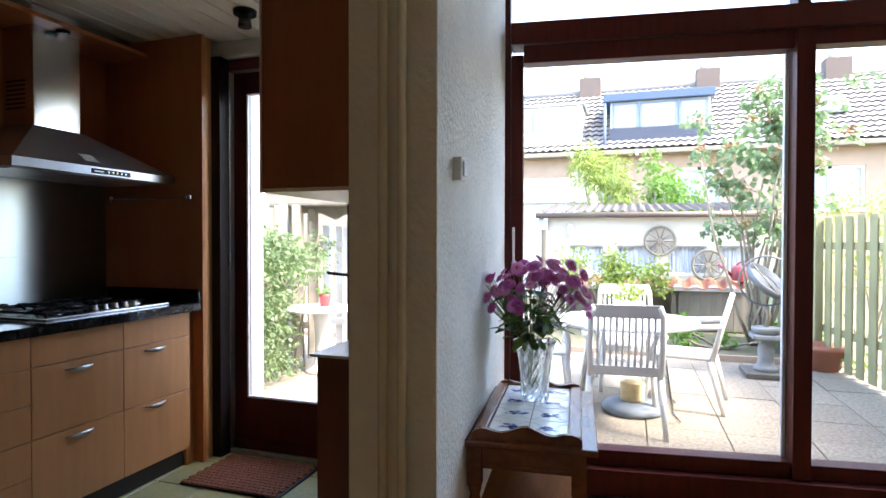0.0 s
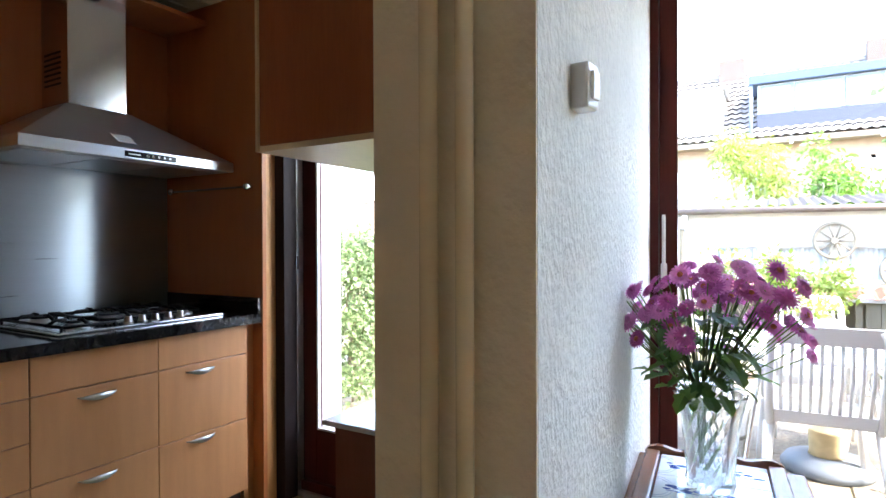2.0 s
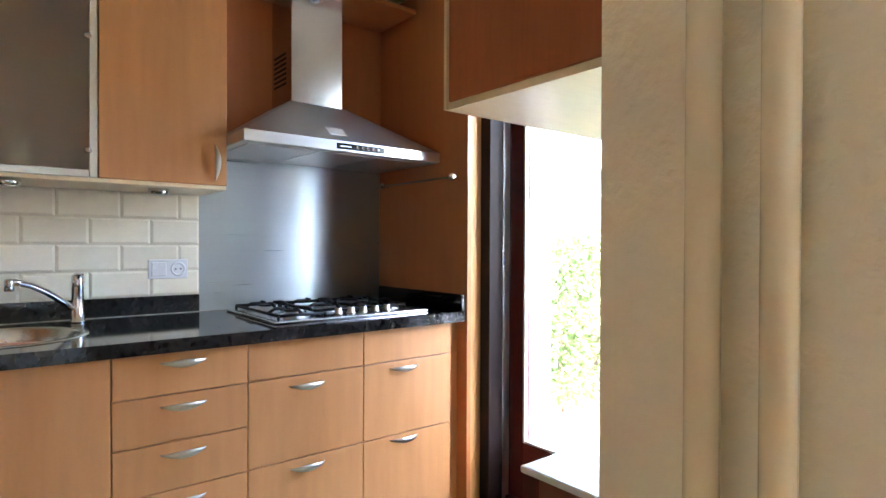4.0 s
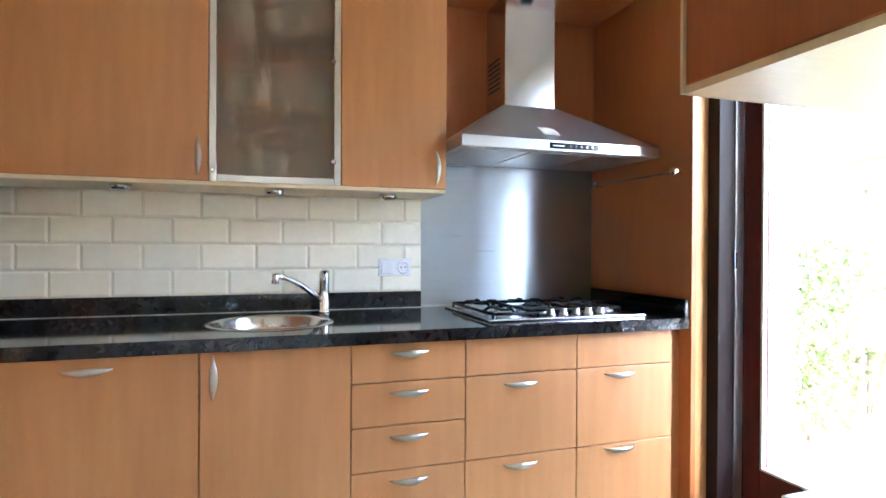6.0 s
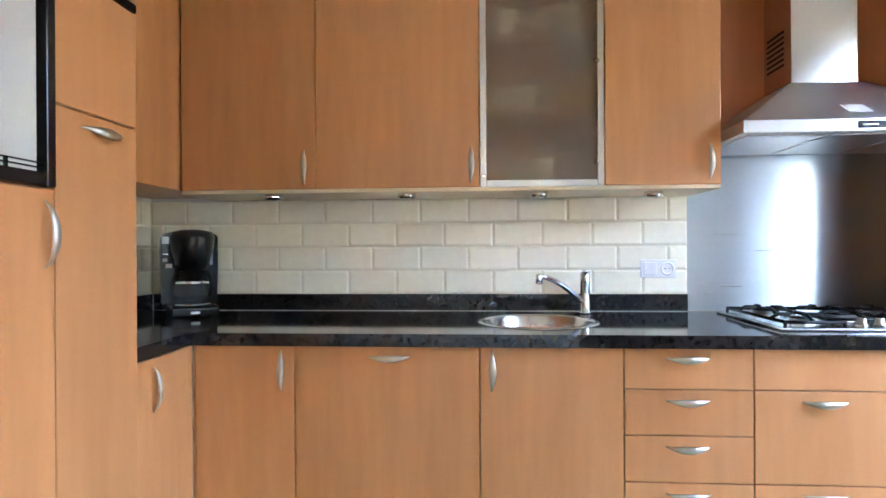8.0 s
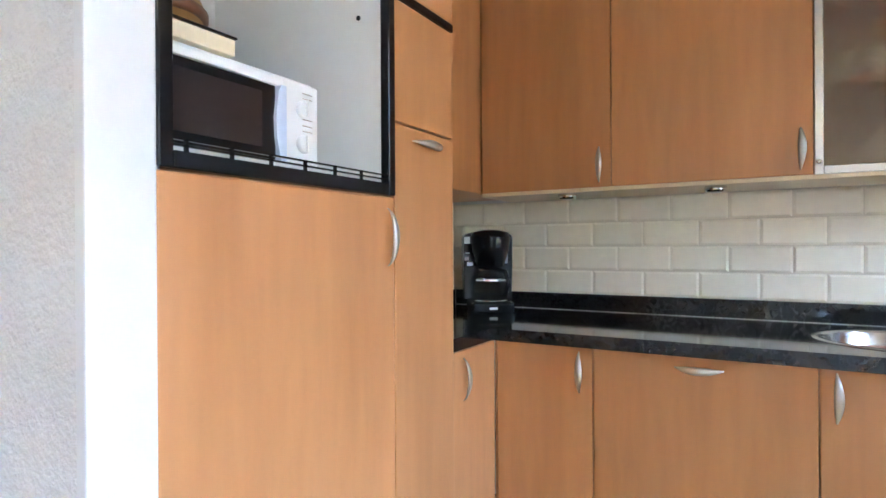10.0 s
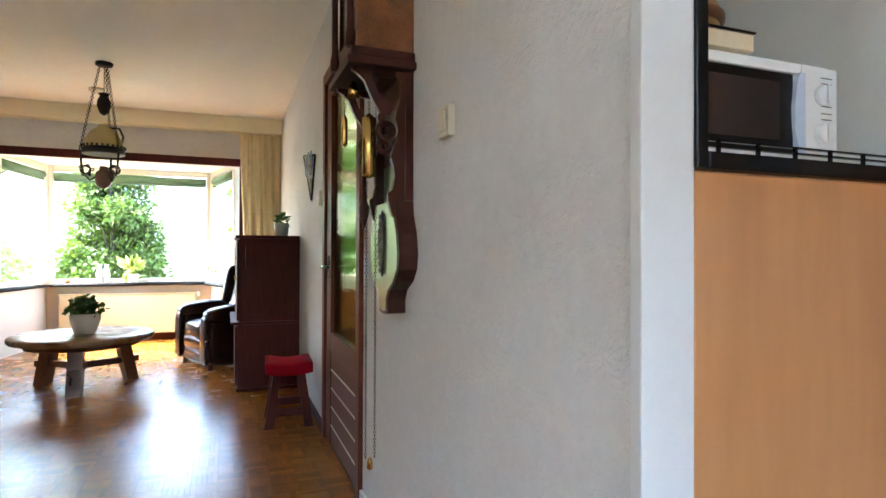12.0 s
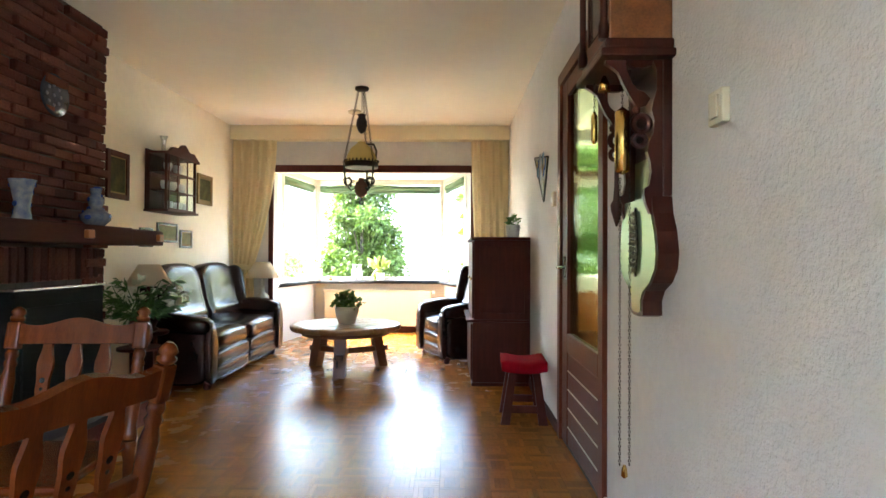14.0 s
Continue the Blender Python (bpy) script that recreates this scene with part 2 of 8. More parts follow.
for key, colour, share in (("leaf_green", (0.20, 0.34, 0.05), 0.3), ("leaf_yellow", (0.30, 0.36, 0.07), 0.3), ("leaf_dark", (0.10, 0.22, 0.04), 0.25), ("leaf_olive", (0.20, 0.31, 0.13), 0.35), ("curtain", (0.88, 0.76, 0.50), 0.5),
                           ("petal", (0.62, 0.17, 0.45), 0.5), ("petal_light", (0.76, 0.30, 0.58), 0.5), ("conifer_green", (0.09, 0.17, 0.015), 0.25), ("hedge_green", (0.10, 0.20, 0.015), 0.3)):
    let_light_through(M[key], colour, share)
# ground facets scatter a little of the light
ct_ = M["crystal"].node_tree
white = ct_.nodes.new("ShaderNodeBsdfTranslucent")
white.inputs[0].default_value = (0.92, 0.95, 0.94, 1)
blend = ct_.nodes.new("ShaderNodeMixShader")
blend.inputs[0].default_value = 0.14
ct_.links.new(ct_.nodes["Material Output"].inputs[0].links[0].from_socket, blend.inputs[1])
ct_.links.new(white.outputs[0], blend.inputs[2])
ct_.links.new(blend.outputs[0], ct_.nodes["Material Output"].inputs[0])

# ---- tools for building ----
def box(bm, x0, x1, y0, y1, z0, z1, bevel=0.0, seg=2):
    """A box between two corners, added to bm."""
    made = bmesh.ops.create_cube(bm, size=1.0)["verts"]
    for v in made:
        v.co = Vector((x0 + (v.co.x + 0.5) * (x1 - x0), y0 + (v.co.y + 0.5) * (y1 - y0), z0 + (v.co.z + 0.5) * (z1 - z0)))
    if bevel > 0:
        edges = list({e for v in made for e in v.link_edges})
        bmesh.ops.bevel(bm, geom=edges, offset=min(bevel, 0.45 * min(abs(x1 - x0), abs(y1 - y0), abs(z1 - z0))), segments=seg, affect="EDGES", profile=0.6)
    return bm


def boxed(*a, **k):
    return box(bmesh.new(), *a, **k)


def prism(bm, pts, z0, z1, axis="z"):
    """A plate cut to an outline: pts are pairs in the plane across axis."""
    def place(p, h):
        return {"z": (p[0], p[1], h), "y": (p[0], h, p[1]), "x": (h, p[0], p[1])}[axis]
    lo = [bm.verts.new(place(p, z0)) for p in pts]
    hi = [bm.verts.new(place(p, z1)) for p in pts]
    n = len(pts)
    bm.faces.new(lo[::-1])
    bm.faces.new(hi)
    for i in range(n):
        bm.faces.new((lo[i], lo[(i + 1) % n], hi[(i + 1) % n], hi[i]))
    bmesh.ops.recalc_face_normals(bm, faces=bm.faces[:])
    return bm


def lathe(bm, profile, segs=20, at=(0, 0, 0), squash=(1, 1), cap=True):
    """A turned shape: profile holds (radius, height) from the bottom up."""
    rings = []
    for r, h in profile:
        rings.append([bm.verts.new((at[0] + squash[0] * r * math.cos(2 * math.pi * i / segs), at[1] + squash[1] * r * math.sin(2 * math.pi * i / segs), at[2] + h)) for i in range(segs)])
    for a, b in zip(rings, rings[1:]):
        for i in range(segs):
            f = bm.faces.new((a[i], a[(i + 1) % segs], b[(i + 1) % segs], b[i]))
            f.smooth = True
    if profile[0][0] > 0.0005:
        bm.faces.new(rings[0][::-1])
    if cap and profile[-1][0] > 0.0005:
        bm.faces.new(rings[-1])
    return bm


def tube(bm, pts, r, segs=8, ends=True, radii=None):
    """A round bar along points."""
    pts = [Vector(p) for p in pts]
    rings = []
    side = None
    for i, p in enumerate(pts):
        d = (pts[min(i + 1, len(pts) - 1)] - pts[max(i - 1, 0)]).normalized()
        if side is None:
            side = d.orthogonal().normalized()
        side = (side - d * side.dot(d)).normalized()
        up = d.cross(side)
        rad = radii[i] if radii else r
        rings.append([bm.verts.new(p + rad * (math.cos(2 * math.pi * k / segs) * side + math.sin(2 * math.pi * k / segs) * up)) for k in range(segs)])
    for a, b in zip(rings, rings[1:]):
        for k in range(segs):
            f = bm.faces.new((a[k], a[(k + 1) % segs], b[(k + 1) % segs], b[k]))
            f.smooth = True
    if ends:
        bm.faces.new(rings[0][::-1])
        bm.faces.new(rings[-1])
    return bm


def ring(bm, centre, radius, r, n=24, axis="y", segs=6):
    pts = []
    for i in range(n + 1):
        a = 2 * math.pi * i / n
        u, v = radius * math.cos(a), radius * math.sin(a)
        o = {"z": (u, v, 0), "y": (u, 0, v), "x": (0, u, v)}[axis]
        pts.append(Vector(centre) + Vector(o))
    return tube(bm, pts, r, segs, ends=False)


def mesh_of(name, bm, material):
    me = bpy.data.meshes.new(name)
    bm.normal_update()
    bm.to_mesh(me)
    bm.free()
    if material:
        me.materials.append(material)
    return me


def part(name, bm, material, parent, label=""):
    """One mesh object under a thing or under a part."""
    ob = new(name, mesh_of(name, bm, M[material] if isinstance(material, str) else material))
    ob.parent = parent
    if label:
        ob["label"] = label
    return ob


def thing(name, label, category, at=(0, 0, 0), turn=0.0, group=""):
    ob = new(name)
    ob.empty_display_size = 0.1
    ob.matrix_world = pose(*at, 0, 0, turn)
    return tagged(ob, label, category, group)


def solid(name, bm, material, label, category, group=""):
    """A thing that is one mesh, in world places."""
    ob = new(name, mesh_of(name, bm, M[material] if isinstance(material, str) else material))
    return tagged(ob, label, category, group)


def structure(name, bm, material, label="", category=""):
    ob = new(name, mesh_of(name, bm, M[material] if isinstance(material, str) else material))
    return tagged(ob, label, category, "", "structure")


def smooth(ob):
    for p in ob.data.polygons:
        p.use_smooth = True
    return ob


def wall_with_holes(bm, x0, x1, z0, z1, y0, y1, holes, axis="x"):
    """A wall along axis, from y0 to y1 thick, with rectangular holes (a0, a1, b0, b1)."""
    cuts = sorted({x0, x1, *[h[0] for h in holes], *[h[1] for h in holes]})
    for a, b in zip(cuts, cuts[1:]):
        mid = (a + b) / 2
        spans = [(z0, z1)]
        for h in holes:
            if h[0] < mid < h[1]:
                nxt = []
                for s in spans:
                    if h[2] > s[0]:
                        nxt.append((s[0], min(s[1], h[2])))
                    if h[3] < s[1]:
                        nxt.append((max(s[0], h[3]), s[1]))
                spans = nxt
        for s in spans:
            if s[1] - s[0] > 1e-4:
                if axis == "x":
                    box(bm, a, b, y0, y1, s[0], s[1])
                else:
                    box(bm, y0, y1, a, b, s[0], s[1])
    return bm

# ---- plan ----
WX, EX = -2.74, 2.78          # west wall of the kitchen, east wall of the living room
LX = -0.665                   # west wall of the living room
FY = 3.0                      # garden front
SY, BAY = -6.45, -7.9         # street front and the bay's window
CEIL, KCEIL = 2.755, 2.40
BASE_X, UP_X = -2.066, -2.392  # fronts of base and wall cabinets
TALL_Y = 0.018                # front of the tall cabinets
KS = -0.62                    # south wall of the kitchen

# floors
floor = structure("floor", boxed(-2.9, EX + 0.2, SY - 1.7, 3.2, -0.14, -0.012), "dark_grout", "screed under the parquet and tiles", "floor")

structure("floor_dining", prism(bmesh.new(), [(-0.36, 3.2), (EX, 3.2), (EX, 3.62)], -0.14, -0.012), "dark_grout", "screed under the parquet", "floor")

# walls
structure("wall_west", boxed(WX - 0.2, WX, KS - 0.15, FY + 0.1, -0.012, CEIL), "plaster", "white plastered kitchen wall", "wall")
structure("wall_kitchen_south", boxed(WX, -0.765, KS - 0.1, KS, -0.012, CEIL), "plaster", "white plastered wall behind the tall cabinets", "wall")
bm = bmesh.new()
wall_with_holes(bm, SY, 0.0, -0.012, CEIL, LX - 0.095, LX, [(-3.04, -1.93, -0.012, 2.33)], axis="y")
structure("wall_hall", bm, "plaster", "white textured plaster wall beside the kitchen", "wall")
structure("wall_east", boxed(EX, EX + 0.2, SY - 0.1, FY + 0.75, -0.012, CEIL), "plaster_cream_wall", "cream-white plastered living room wall", "wall")
bm = bmesh.new()
wall_with_holes(bm, LX - 0.1, EX, -0.012, CEIL, SY - 0.18, SY, [(-0.20, 2.28, -0.012, 2.20)])
structure("wall_street", bm, "plaster", "white wall above the bay window", "wall")
bm = bmesh.new()
wall_with_holes(bm, WX, -0.40, -0.012, CEIL, FY - 0.02, FY + 0.2, [(-2.0, -1.05, -0.012, 2.36), (-1.049, -0.60, 0.93, 2.12)])
structure("wall_garden", bm, "plaster", "white plastered garden wall", "wall")
# the dining room's front stands askew to the kitchen's
SKEW = pose(-0.345, 2.97, 0, 0, 0, 7.5) @ Matrix.Diagonal((1.042, 1, 1, 1)) @ pose(0.345, -2.97, 0)
bm = bmesh.new()
wall_with_holes(bm, -0.398, 2.96, -0.012, CEIL - 0.001, FY - 0.02, FY + 0.2, [(-0.398, 2.35, 0.0, 2.745)])
structure("wall_dining_front", bm, "plaster", "white plastered wall round the dining room window", "wall").matrix_world = SKEW
bm = prism(bmesh.new(), [(-0.520, 1.545), (-0.248, 1.525), (-0.265, 1.735), (-0.372, 2.975), (-0.54, 2.975)], -0.012, CEIL)
structure("wall_pillar", bm, "plaster_end", "rough plastered wall end between kitchen and dining room", "wall")
structure("beam", boxed(-0.66, -0.52, 0.0, 1.55, KCEIL, CEIL), "plaster", "plastered bulkhead above the kitchen opening", "beam")

# ceilings
structure("ceiling", prism(bmesh.new(), [(LX - 0.1, SY - 0.1), (EX + 0.1, SY - 0.1), (EX + 0.1, FY + 0.65), (-0.40, FY + 0.2), (LX - 0.1, FY + 0.2)], CEIL, CEIL + 0.15), "ceiling_paint", "off-white plaster ceiling", "ceiling")
bm = boxed(WX, -0.52, KS, FY, KCEIL + 0.015, KCEIL + 0.12)
for f in bm.faces:
    f.material_index = 1
for i in range(20):
    y = WX + 0.115 * i
    box(bm, y, y + 0.104, KS, FY - 0.02, KCEIL, KCEIL + 0.014, 0.003, 1)
structure("ceiling_kitchen", bm, "slats", "cream slatted kitchen ceiling with dark joints", "ceiling").data.materials.append(M["plinth"])

# ---- kitchen ----
def bow_handle(parent, at, length, way, out):
    """A bowed satin grip, flat along one edge and bellied along the other; way is its long axis, out the way it stands off."""
    at, way, out = Vector(at), Vector(way), Vector(out)
    side = Vector((0, 0, -1)) if abs(way.z) < 0.5 else way.cross(out)
    bm, rings = bmesh.new(), []
    for i in range(17):
        q = -1 + i / 8
        belly = max(0.0, 1 - q * q)
        half, thick = 0.0022 + 0.0100 * belly ** 1.2, 0.0022 + 0.0030 * belly
        c = at + way * (q * length / 2) + out * (0.019 * belly ** 0.6 + thick) + side * (0.35 * half - 0.001)
        rings.append([bm.verts.new(c + side * (half * math.cos(a)) + out * (thick * math.sin(a))) for a in [2 * math.pi * k / 8 for k in range(8)]])
    for a, b in zip(rings, rings[1:]):
        for k in range(8):
            bm.faces.new((a[k], a[(k + 1) % 8], b[(k + 1) % 8], b[k])).smooth = True
    bm.faces.new(rings[0][::-1])
    bm.faces.new(rings[-1])
    bmesh.ops.recalc_face_normals(bm, faces=bm.faces[:])
    return part("handle", bm, "satin_nickel", parent, "bowed satin nickel handle")


def front(name, parent, x, y0, y1, z0, z1, handle=None, material="beech"):
    """A door or drawer front that faces east, with rounded edges; handle = (kind, along, up)."""
    g = 0.0013
    f = part(name, boxed(x - 0.019, x, y0 + g, y1 - g, z0 + g, z1 - g, 0.004, 2), material, parent)
    if handle:
        kind, y, z = handle
        bow_handle(f, (x, y, z), 0.135 if kind == "h" else 0.135, (0, 1, 0) if kind == "h" else (0, 0, 1), (1, 0, 0))
    return f


def front_n(name, parent, y, x0, x1, z0, z1, handle=None, material="beech"):
    """The same, facing north."""
    g = 0.0013
    f = part(name, boxed(x0 + g, x1 - g, y - 0.019, y, z0 + g, z1 - g, 0.004, 2), material, parent)
    if handle:
        kind, x, z = handle
        bow_handle(f, (x, y, z), 0.135 if kind == "h" else 0.135, (1, 0, 0) if kind == "h" else (0, 0, 1), (0, 1, 0))
    return f


def base_unit(label, y0, y1):
    c = thing("base_cabinet", label, "kitchen cabinet", group="base cabinets")
    part("body", boxed(WX + 0.02, BASE_X - 0.021, y0 + 0.001, y1 - 0.001, 0.105, 0.858), "beech", c)
    part("plinth", boxed(BASE_X - 0.07, BASE_X - 0.05, y0, y1, 0.0, 0.104), "plinth", c, "dark plinth")
    return c


u = base_unit("beech corner base cabinet with one door under the worktop", -0.065, 0.279)
front("door", u, BASE_X, -0.062, 0.279, 0.105, 0.858, ("v", 0.235, 0.775))
u = base_unit("beech-fronted dishwasher unit with a bowed handle", 0.279, 0.891)
front("door", u, BASE_X, 0.279, 0.891, 0.105, 0.858, ("h", 0.594, 0.823))
u = base_unit("beech sink cabinet with one door", 0.891, 1.350)
front("door", u, BASE_X, 0.891, 1.350, 0.105, 0.858, ("v", 0.930, 0.780))
u = base_unit("beech base cabinet with five drawers", 1.350, 1.750)
for i in range(5):
    z0 = [0.727, 0.580, 0.431, 0.283, 0.105][i]
    z1 = [0.858, 0.727, 0.580, 0.431, 0.283][i]
    front("drawer", u, BASE_X, 1.350, 1.750, z0, z1, ("h", 1.548, [0.826, 0.692, 0.545, 0.397, 0.24][i]))
for y0, y1, yh, zs in ((1.750, 2.195, 1.963, (0.692, 0.402)), (2.195, 2.628, 2.383, (0.699, 0.414))):
    u = base_unit("beech pan drawer cabinet under the hob", y0, y1)
    front("drawer", u, BASE_X, y0, y1, 0.727, 0.858)
    front("drawer", u, BASE_X, y0, y1, 0.432, 0.727, ("h", yh, zs[0]))
    front("drawer", u, BASE_X, y0, y1, 0.105, 0.432, ("h", yh, zs[1]))
solid("filler_panel", boxed(WX + 0.02, BASE_X - 0.03, 2.630, 2.688, 0.0, 0.858), "beech", "narrow beech filler beside the drawers", "panel")
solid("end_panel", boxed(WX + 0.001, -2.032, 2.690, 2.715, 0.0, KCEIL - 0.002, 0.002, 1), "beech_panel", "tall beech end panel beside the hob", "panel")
structure("trim_1", boxed(-2.12, -2.045, 2.716, 2.782, 0.0, KCEIL - 0.002, 0.004), "beech_edge", "beech batten beside the kitchen door", "trim")

# corner leg of the base units, facing north
u = thing("base_cabinet", "narrow beech base cabinet beside the tall cupboard", "kitchen cabinet", group="base cabinets")
part("corner_post", boxed(-2.0855, -2.0635, -0.0665, -0.0635, 0.105, 0.858), "beech", u)
part("body", boxed(-2.085, -1.625, KS + 0.02, -0.088, 0.105, 0.858), "beech", u)
part("plinth", boxed(-2.085, -1.625, -0.13, -0.115, 0.0, 0.104), "plinth", u, "dark plinth")
front_n("door", u, -0.068, -2.062, -1.625, 0.105, 0.858, ("v", -1.830, 0.765))

# worktop, with the hole for the sink
top = thing("worktop", "polished black granite worktop with upstand", "worktop")
SINK = (-2.372, 1.108, 0.205)
bm = bmesh.new()
for b in ((WX + 0.001, -2.040, -0.068, 0.8698), (WX + 0.001, -1.624, KS + 0.001, -0.0682), (WX + 0.001, -2.040, 1.3452, 2.688)):
    part("slab", boxed(*b, 0.860, 0.902), "granite", top)
corners = [math.atan2(y - SINK[1], x - SINK[0]) % (2 * math.pi) for x in (WX + 0.001, -2.040) for y in (0.8702, 1.3448)]
angles = sorted(corners + [2 * math.pi * i / 48 for i in range(48)])
n, inner, outer = len(angles), [], []
for zz in (0.860, 0.902):
    for a in angles:
        c, s = math.cos(a), math.sin(a)
        x0, x1, y0, y1 = WX + 0.001, -2.040, 0.8702, 1.3448
        k = min(((x1 if c > 0 else x0) - SINK[0]) / c if abs(c) > 1e-6 else 9, ((y1 if s > 0 else y0) - SINK[1]) / s if abs(s) > 1e-6 else 9)
        inner.append(bm.verts.new((SINK[0] + SINK[2] * c, SINK[1] + SINK[2] * s, zz)))
        outer.append(bm.verts.new((SINK[0] + k * c, SINK[1] + k * s, zz)))
for i in range(n):
    j = (i + 1) % n
    bm.faces.new((inner[n + i], outer[n + i], outer[n + j], inner[n + j]))
    bm.faces.new((inner[j], outer[j], outer[i], inner[i]))
    bm.faces.new((inner[i], inner[n + i], inner[n + j], inner[j]))
    bm.faces.new((outer[j], outer[n + j], outer[n + i], outer[i]))
part("sink_slab", bm, "granite", top)
part("upstand", boxed(WX + 0.001, WX + 0.019, KS + 0.02, 1.778, 0.9025, 0.976, 0.002, 1), "granite", top)
part("upstand", boxed(WX + 0.02, -1.624, KS + 0.001, KS + 0.019, 0.9025, 0.976, 0.002, 1), "granite", top)
part("upstand", boxed(WX + 0.03, -2.042, 2.668, 2.688, 0.9025, 0.976, 0.002, 1), "granite", top)

part("sealant", boxed(WX + 0.0192, WX + 0.0222, KS + 0.02, 1.778, 0.9022, 0.9045), mat("sealant", (0.50, 0.48, 0.44), 0.4), top, "pale line of sealant")
part("sealant", boxed(WX + 0.0042, WX + 0.0072, 1.7782, 2.667, 0.9022, 0.9045), bpy.data.materials["sealant"], top, "pale line of sealant")

# sink and tap
sk = thing("sink", "round stainless steel sink set into the worktop", "sink", (SINK[0], SINK[1], 0.902))
bm = bmesh.new()
lathe(bm, [(0.018, -0.150), (0.03, -0.1495), (0.15, -0.145), (0.178, -0.130), (0.192, -0.06), (0.198, -0.004), (0.203, 0.003), (0.224, 0.0025), (0.226, 0.0003)], 48, cap=False)
smooth(part("bowl", bm, "steel_plain", sk))
part("drain", lathe(bmesh.new(), [(0.034, -0.1485), (0.036, -0.146), (0.022, -0.145), (0.012, -0.147)], 24), "chrome", sk, "chrome drain")
bm = ring(bmesh.new(), (-0.1925, 0, -0.045), 0.012, 0.003, 16, "x")
part("overflow", bm, "chrome", sk, "chrome overflow ring")
tap = thing("tap", "chrome single-lever mixer tap on the worktop", "tap", (-2.636, 1.329, 0.902))
part("body", lathe(bmesh.new(), [(0.026, 0), (0.026, 0.006), (0.0205, 0.010), (0.0205, 0.120), (0.0215, 0.122), (0.0215, 0.150), (0.019, 0.172), (0.010, 0.178)], 24), "chrome", tap)
pts = [(0.005, -0.012, 0.052), (0.03, -0.045, 0.078), (0.062, -0.095, 0.118), (0.092, -0.140, 0.145), (0.118, -0.176, 0.158), (0.136, -0.200, 0.163)]
part("spout", tube(bmesh.new(), pts, 0.011, 12), "chrome", tap)
part("nozzle", lathe(bmesh.new(), [(0.012, 0.132), (0.014, 0.134), (0.014, 0.168), (0.010, 0.172)], 16, (0.136, -0.203, 0)), "chrome", tap)
part("lever", boxed(0.0, 0.062, -0.012, 0.012, 0.174, 0.182, 0.004), "chrome", tap)

# hob
hob = thing("gas_hob", "stainless steel five-burner gas hob with black pan supports", "hob", (0, 0, 0.9022))
HX0, HX1, HY0, HY1 = -2.665, -2.140, 1.872, 2.560
part("plate", boxed(HX0, HX1, HY0, HY1, 0.0, 0.010, 0.006, 2), "steel_plain", hob)
burners = ((-2.53, 2.00, 0.038), (-2.28, 2.00, 0.030), (-2.42, 2.21, 0.055), (-2.53, 2.42, 0.038), (-2.29, 2.46, 0.024))
for bx, by, br in burners:
    b = part("burner", lathe(bmesh.new(), [(br + 0.018, 0.010), (br + 0.016, 0.016), (br + 0.004, 0.017), (br, 0.027)], 24, (bx, by, 0)), "aluminium", hob)
    part("cap", lathe(bmesh.new(), [(br, 0.0272), (br, 0.031), (br - 0.006, 0.034)], 24, (bx, by, 0)), "black_iron", b, "black burner cap")
for gy0, gy1 in ((1.905, 2.095), (2.105, 2.315), (2.325, 2.525)):
    bm = bmesh.new()
    gx0, gx1 = -2.635, -2.185 if gy0 < 2.1 else -2.27
    tube(bm, [(gx0, gy0, 0.024), (gx1, gy0, 0.024), (gx1, gy1, 0.024), (gx0, gy1, 0.024), (gx0, gy0, 0.024)], 0.0065, 6)
    mx, my = (gx0 + gx1) / 2, (gy0 + gy1) / 2
    for px in (gx0 + 0.1, gx1 - 0.1):
        for sx, sy in ((1, 0), (-1, 0), (0, 1), (0, -1)):
            ex = px + sx * 0.095
            ey = my + sy * (gy1 - gy0) / 2
            tube(bm, [(px + sx * 0.028, my + sy * 0.028, 0.040), (px + sx * 0.06, my + sy * (gy1 - gy0) * 0.36, 0.040), (ex, ey, 0.024)], 0.0065, 6)
    for fx in (gx0, gx1):
        for fy in (gy0, gy1):
            tube(bm, [(fx, fy, 0.024), (fx, fy, 0.0105)], 0.006, 6)
    part("pan_support", bm, "black_iron", hob, "black cast-iron pan support")
for i in range(5):
    k = part("knob", lathe(bmesh.new(), [(0.019, 0.010), (0.019, 0.014), (0.015, 0.016), (0.014, 0.034), (0.011, 0.036)], 20, (-2.215, 2.167 + 0.0575 * i, 0)), "satin_nickel", hob, "metal knob")
    part("grip", boxed(-2.232, -2.198, 2.1635 + 0.0575 * i, 2.1705 + 0.0575 * i, 0.0362, 0.042, 0.002, 1), "black_iron", k)

# splashback, hood and the boards round them
solid("splashback", boxed(WX + 0.001, WX + 0.004, 1.780, 2.689, 0.903, 1.66), "steel", "brushed stainless steel splashback behind the hob", "splashback")
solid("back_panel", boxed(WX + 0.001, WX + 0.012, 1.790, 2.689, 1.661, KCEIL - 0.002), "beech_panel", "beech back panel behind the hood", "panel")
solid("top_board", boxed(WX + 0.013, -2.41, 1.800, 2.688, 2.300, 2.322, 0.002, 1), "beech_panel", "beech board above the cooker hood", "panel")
hood = thing("cooker_hood", "stainless steel chimney cooker hood", "cooker hood")
bm = bmesh.new()
hy0, hy1, hx1 = 1.790, 2.686, -2.220
cy0, cy1, cx1 = 2.098, 2.345, -2.512
box(bm, WX + 0.013, hx1, hy0, hy1, 1.568, 1.606)
lowr = [(WX + 0.013, hy0), (hx1, hy0), (hx1, hy1), (WX + 0.013, hy1)]
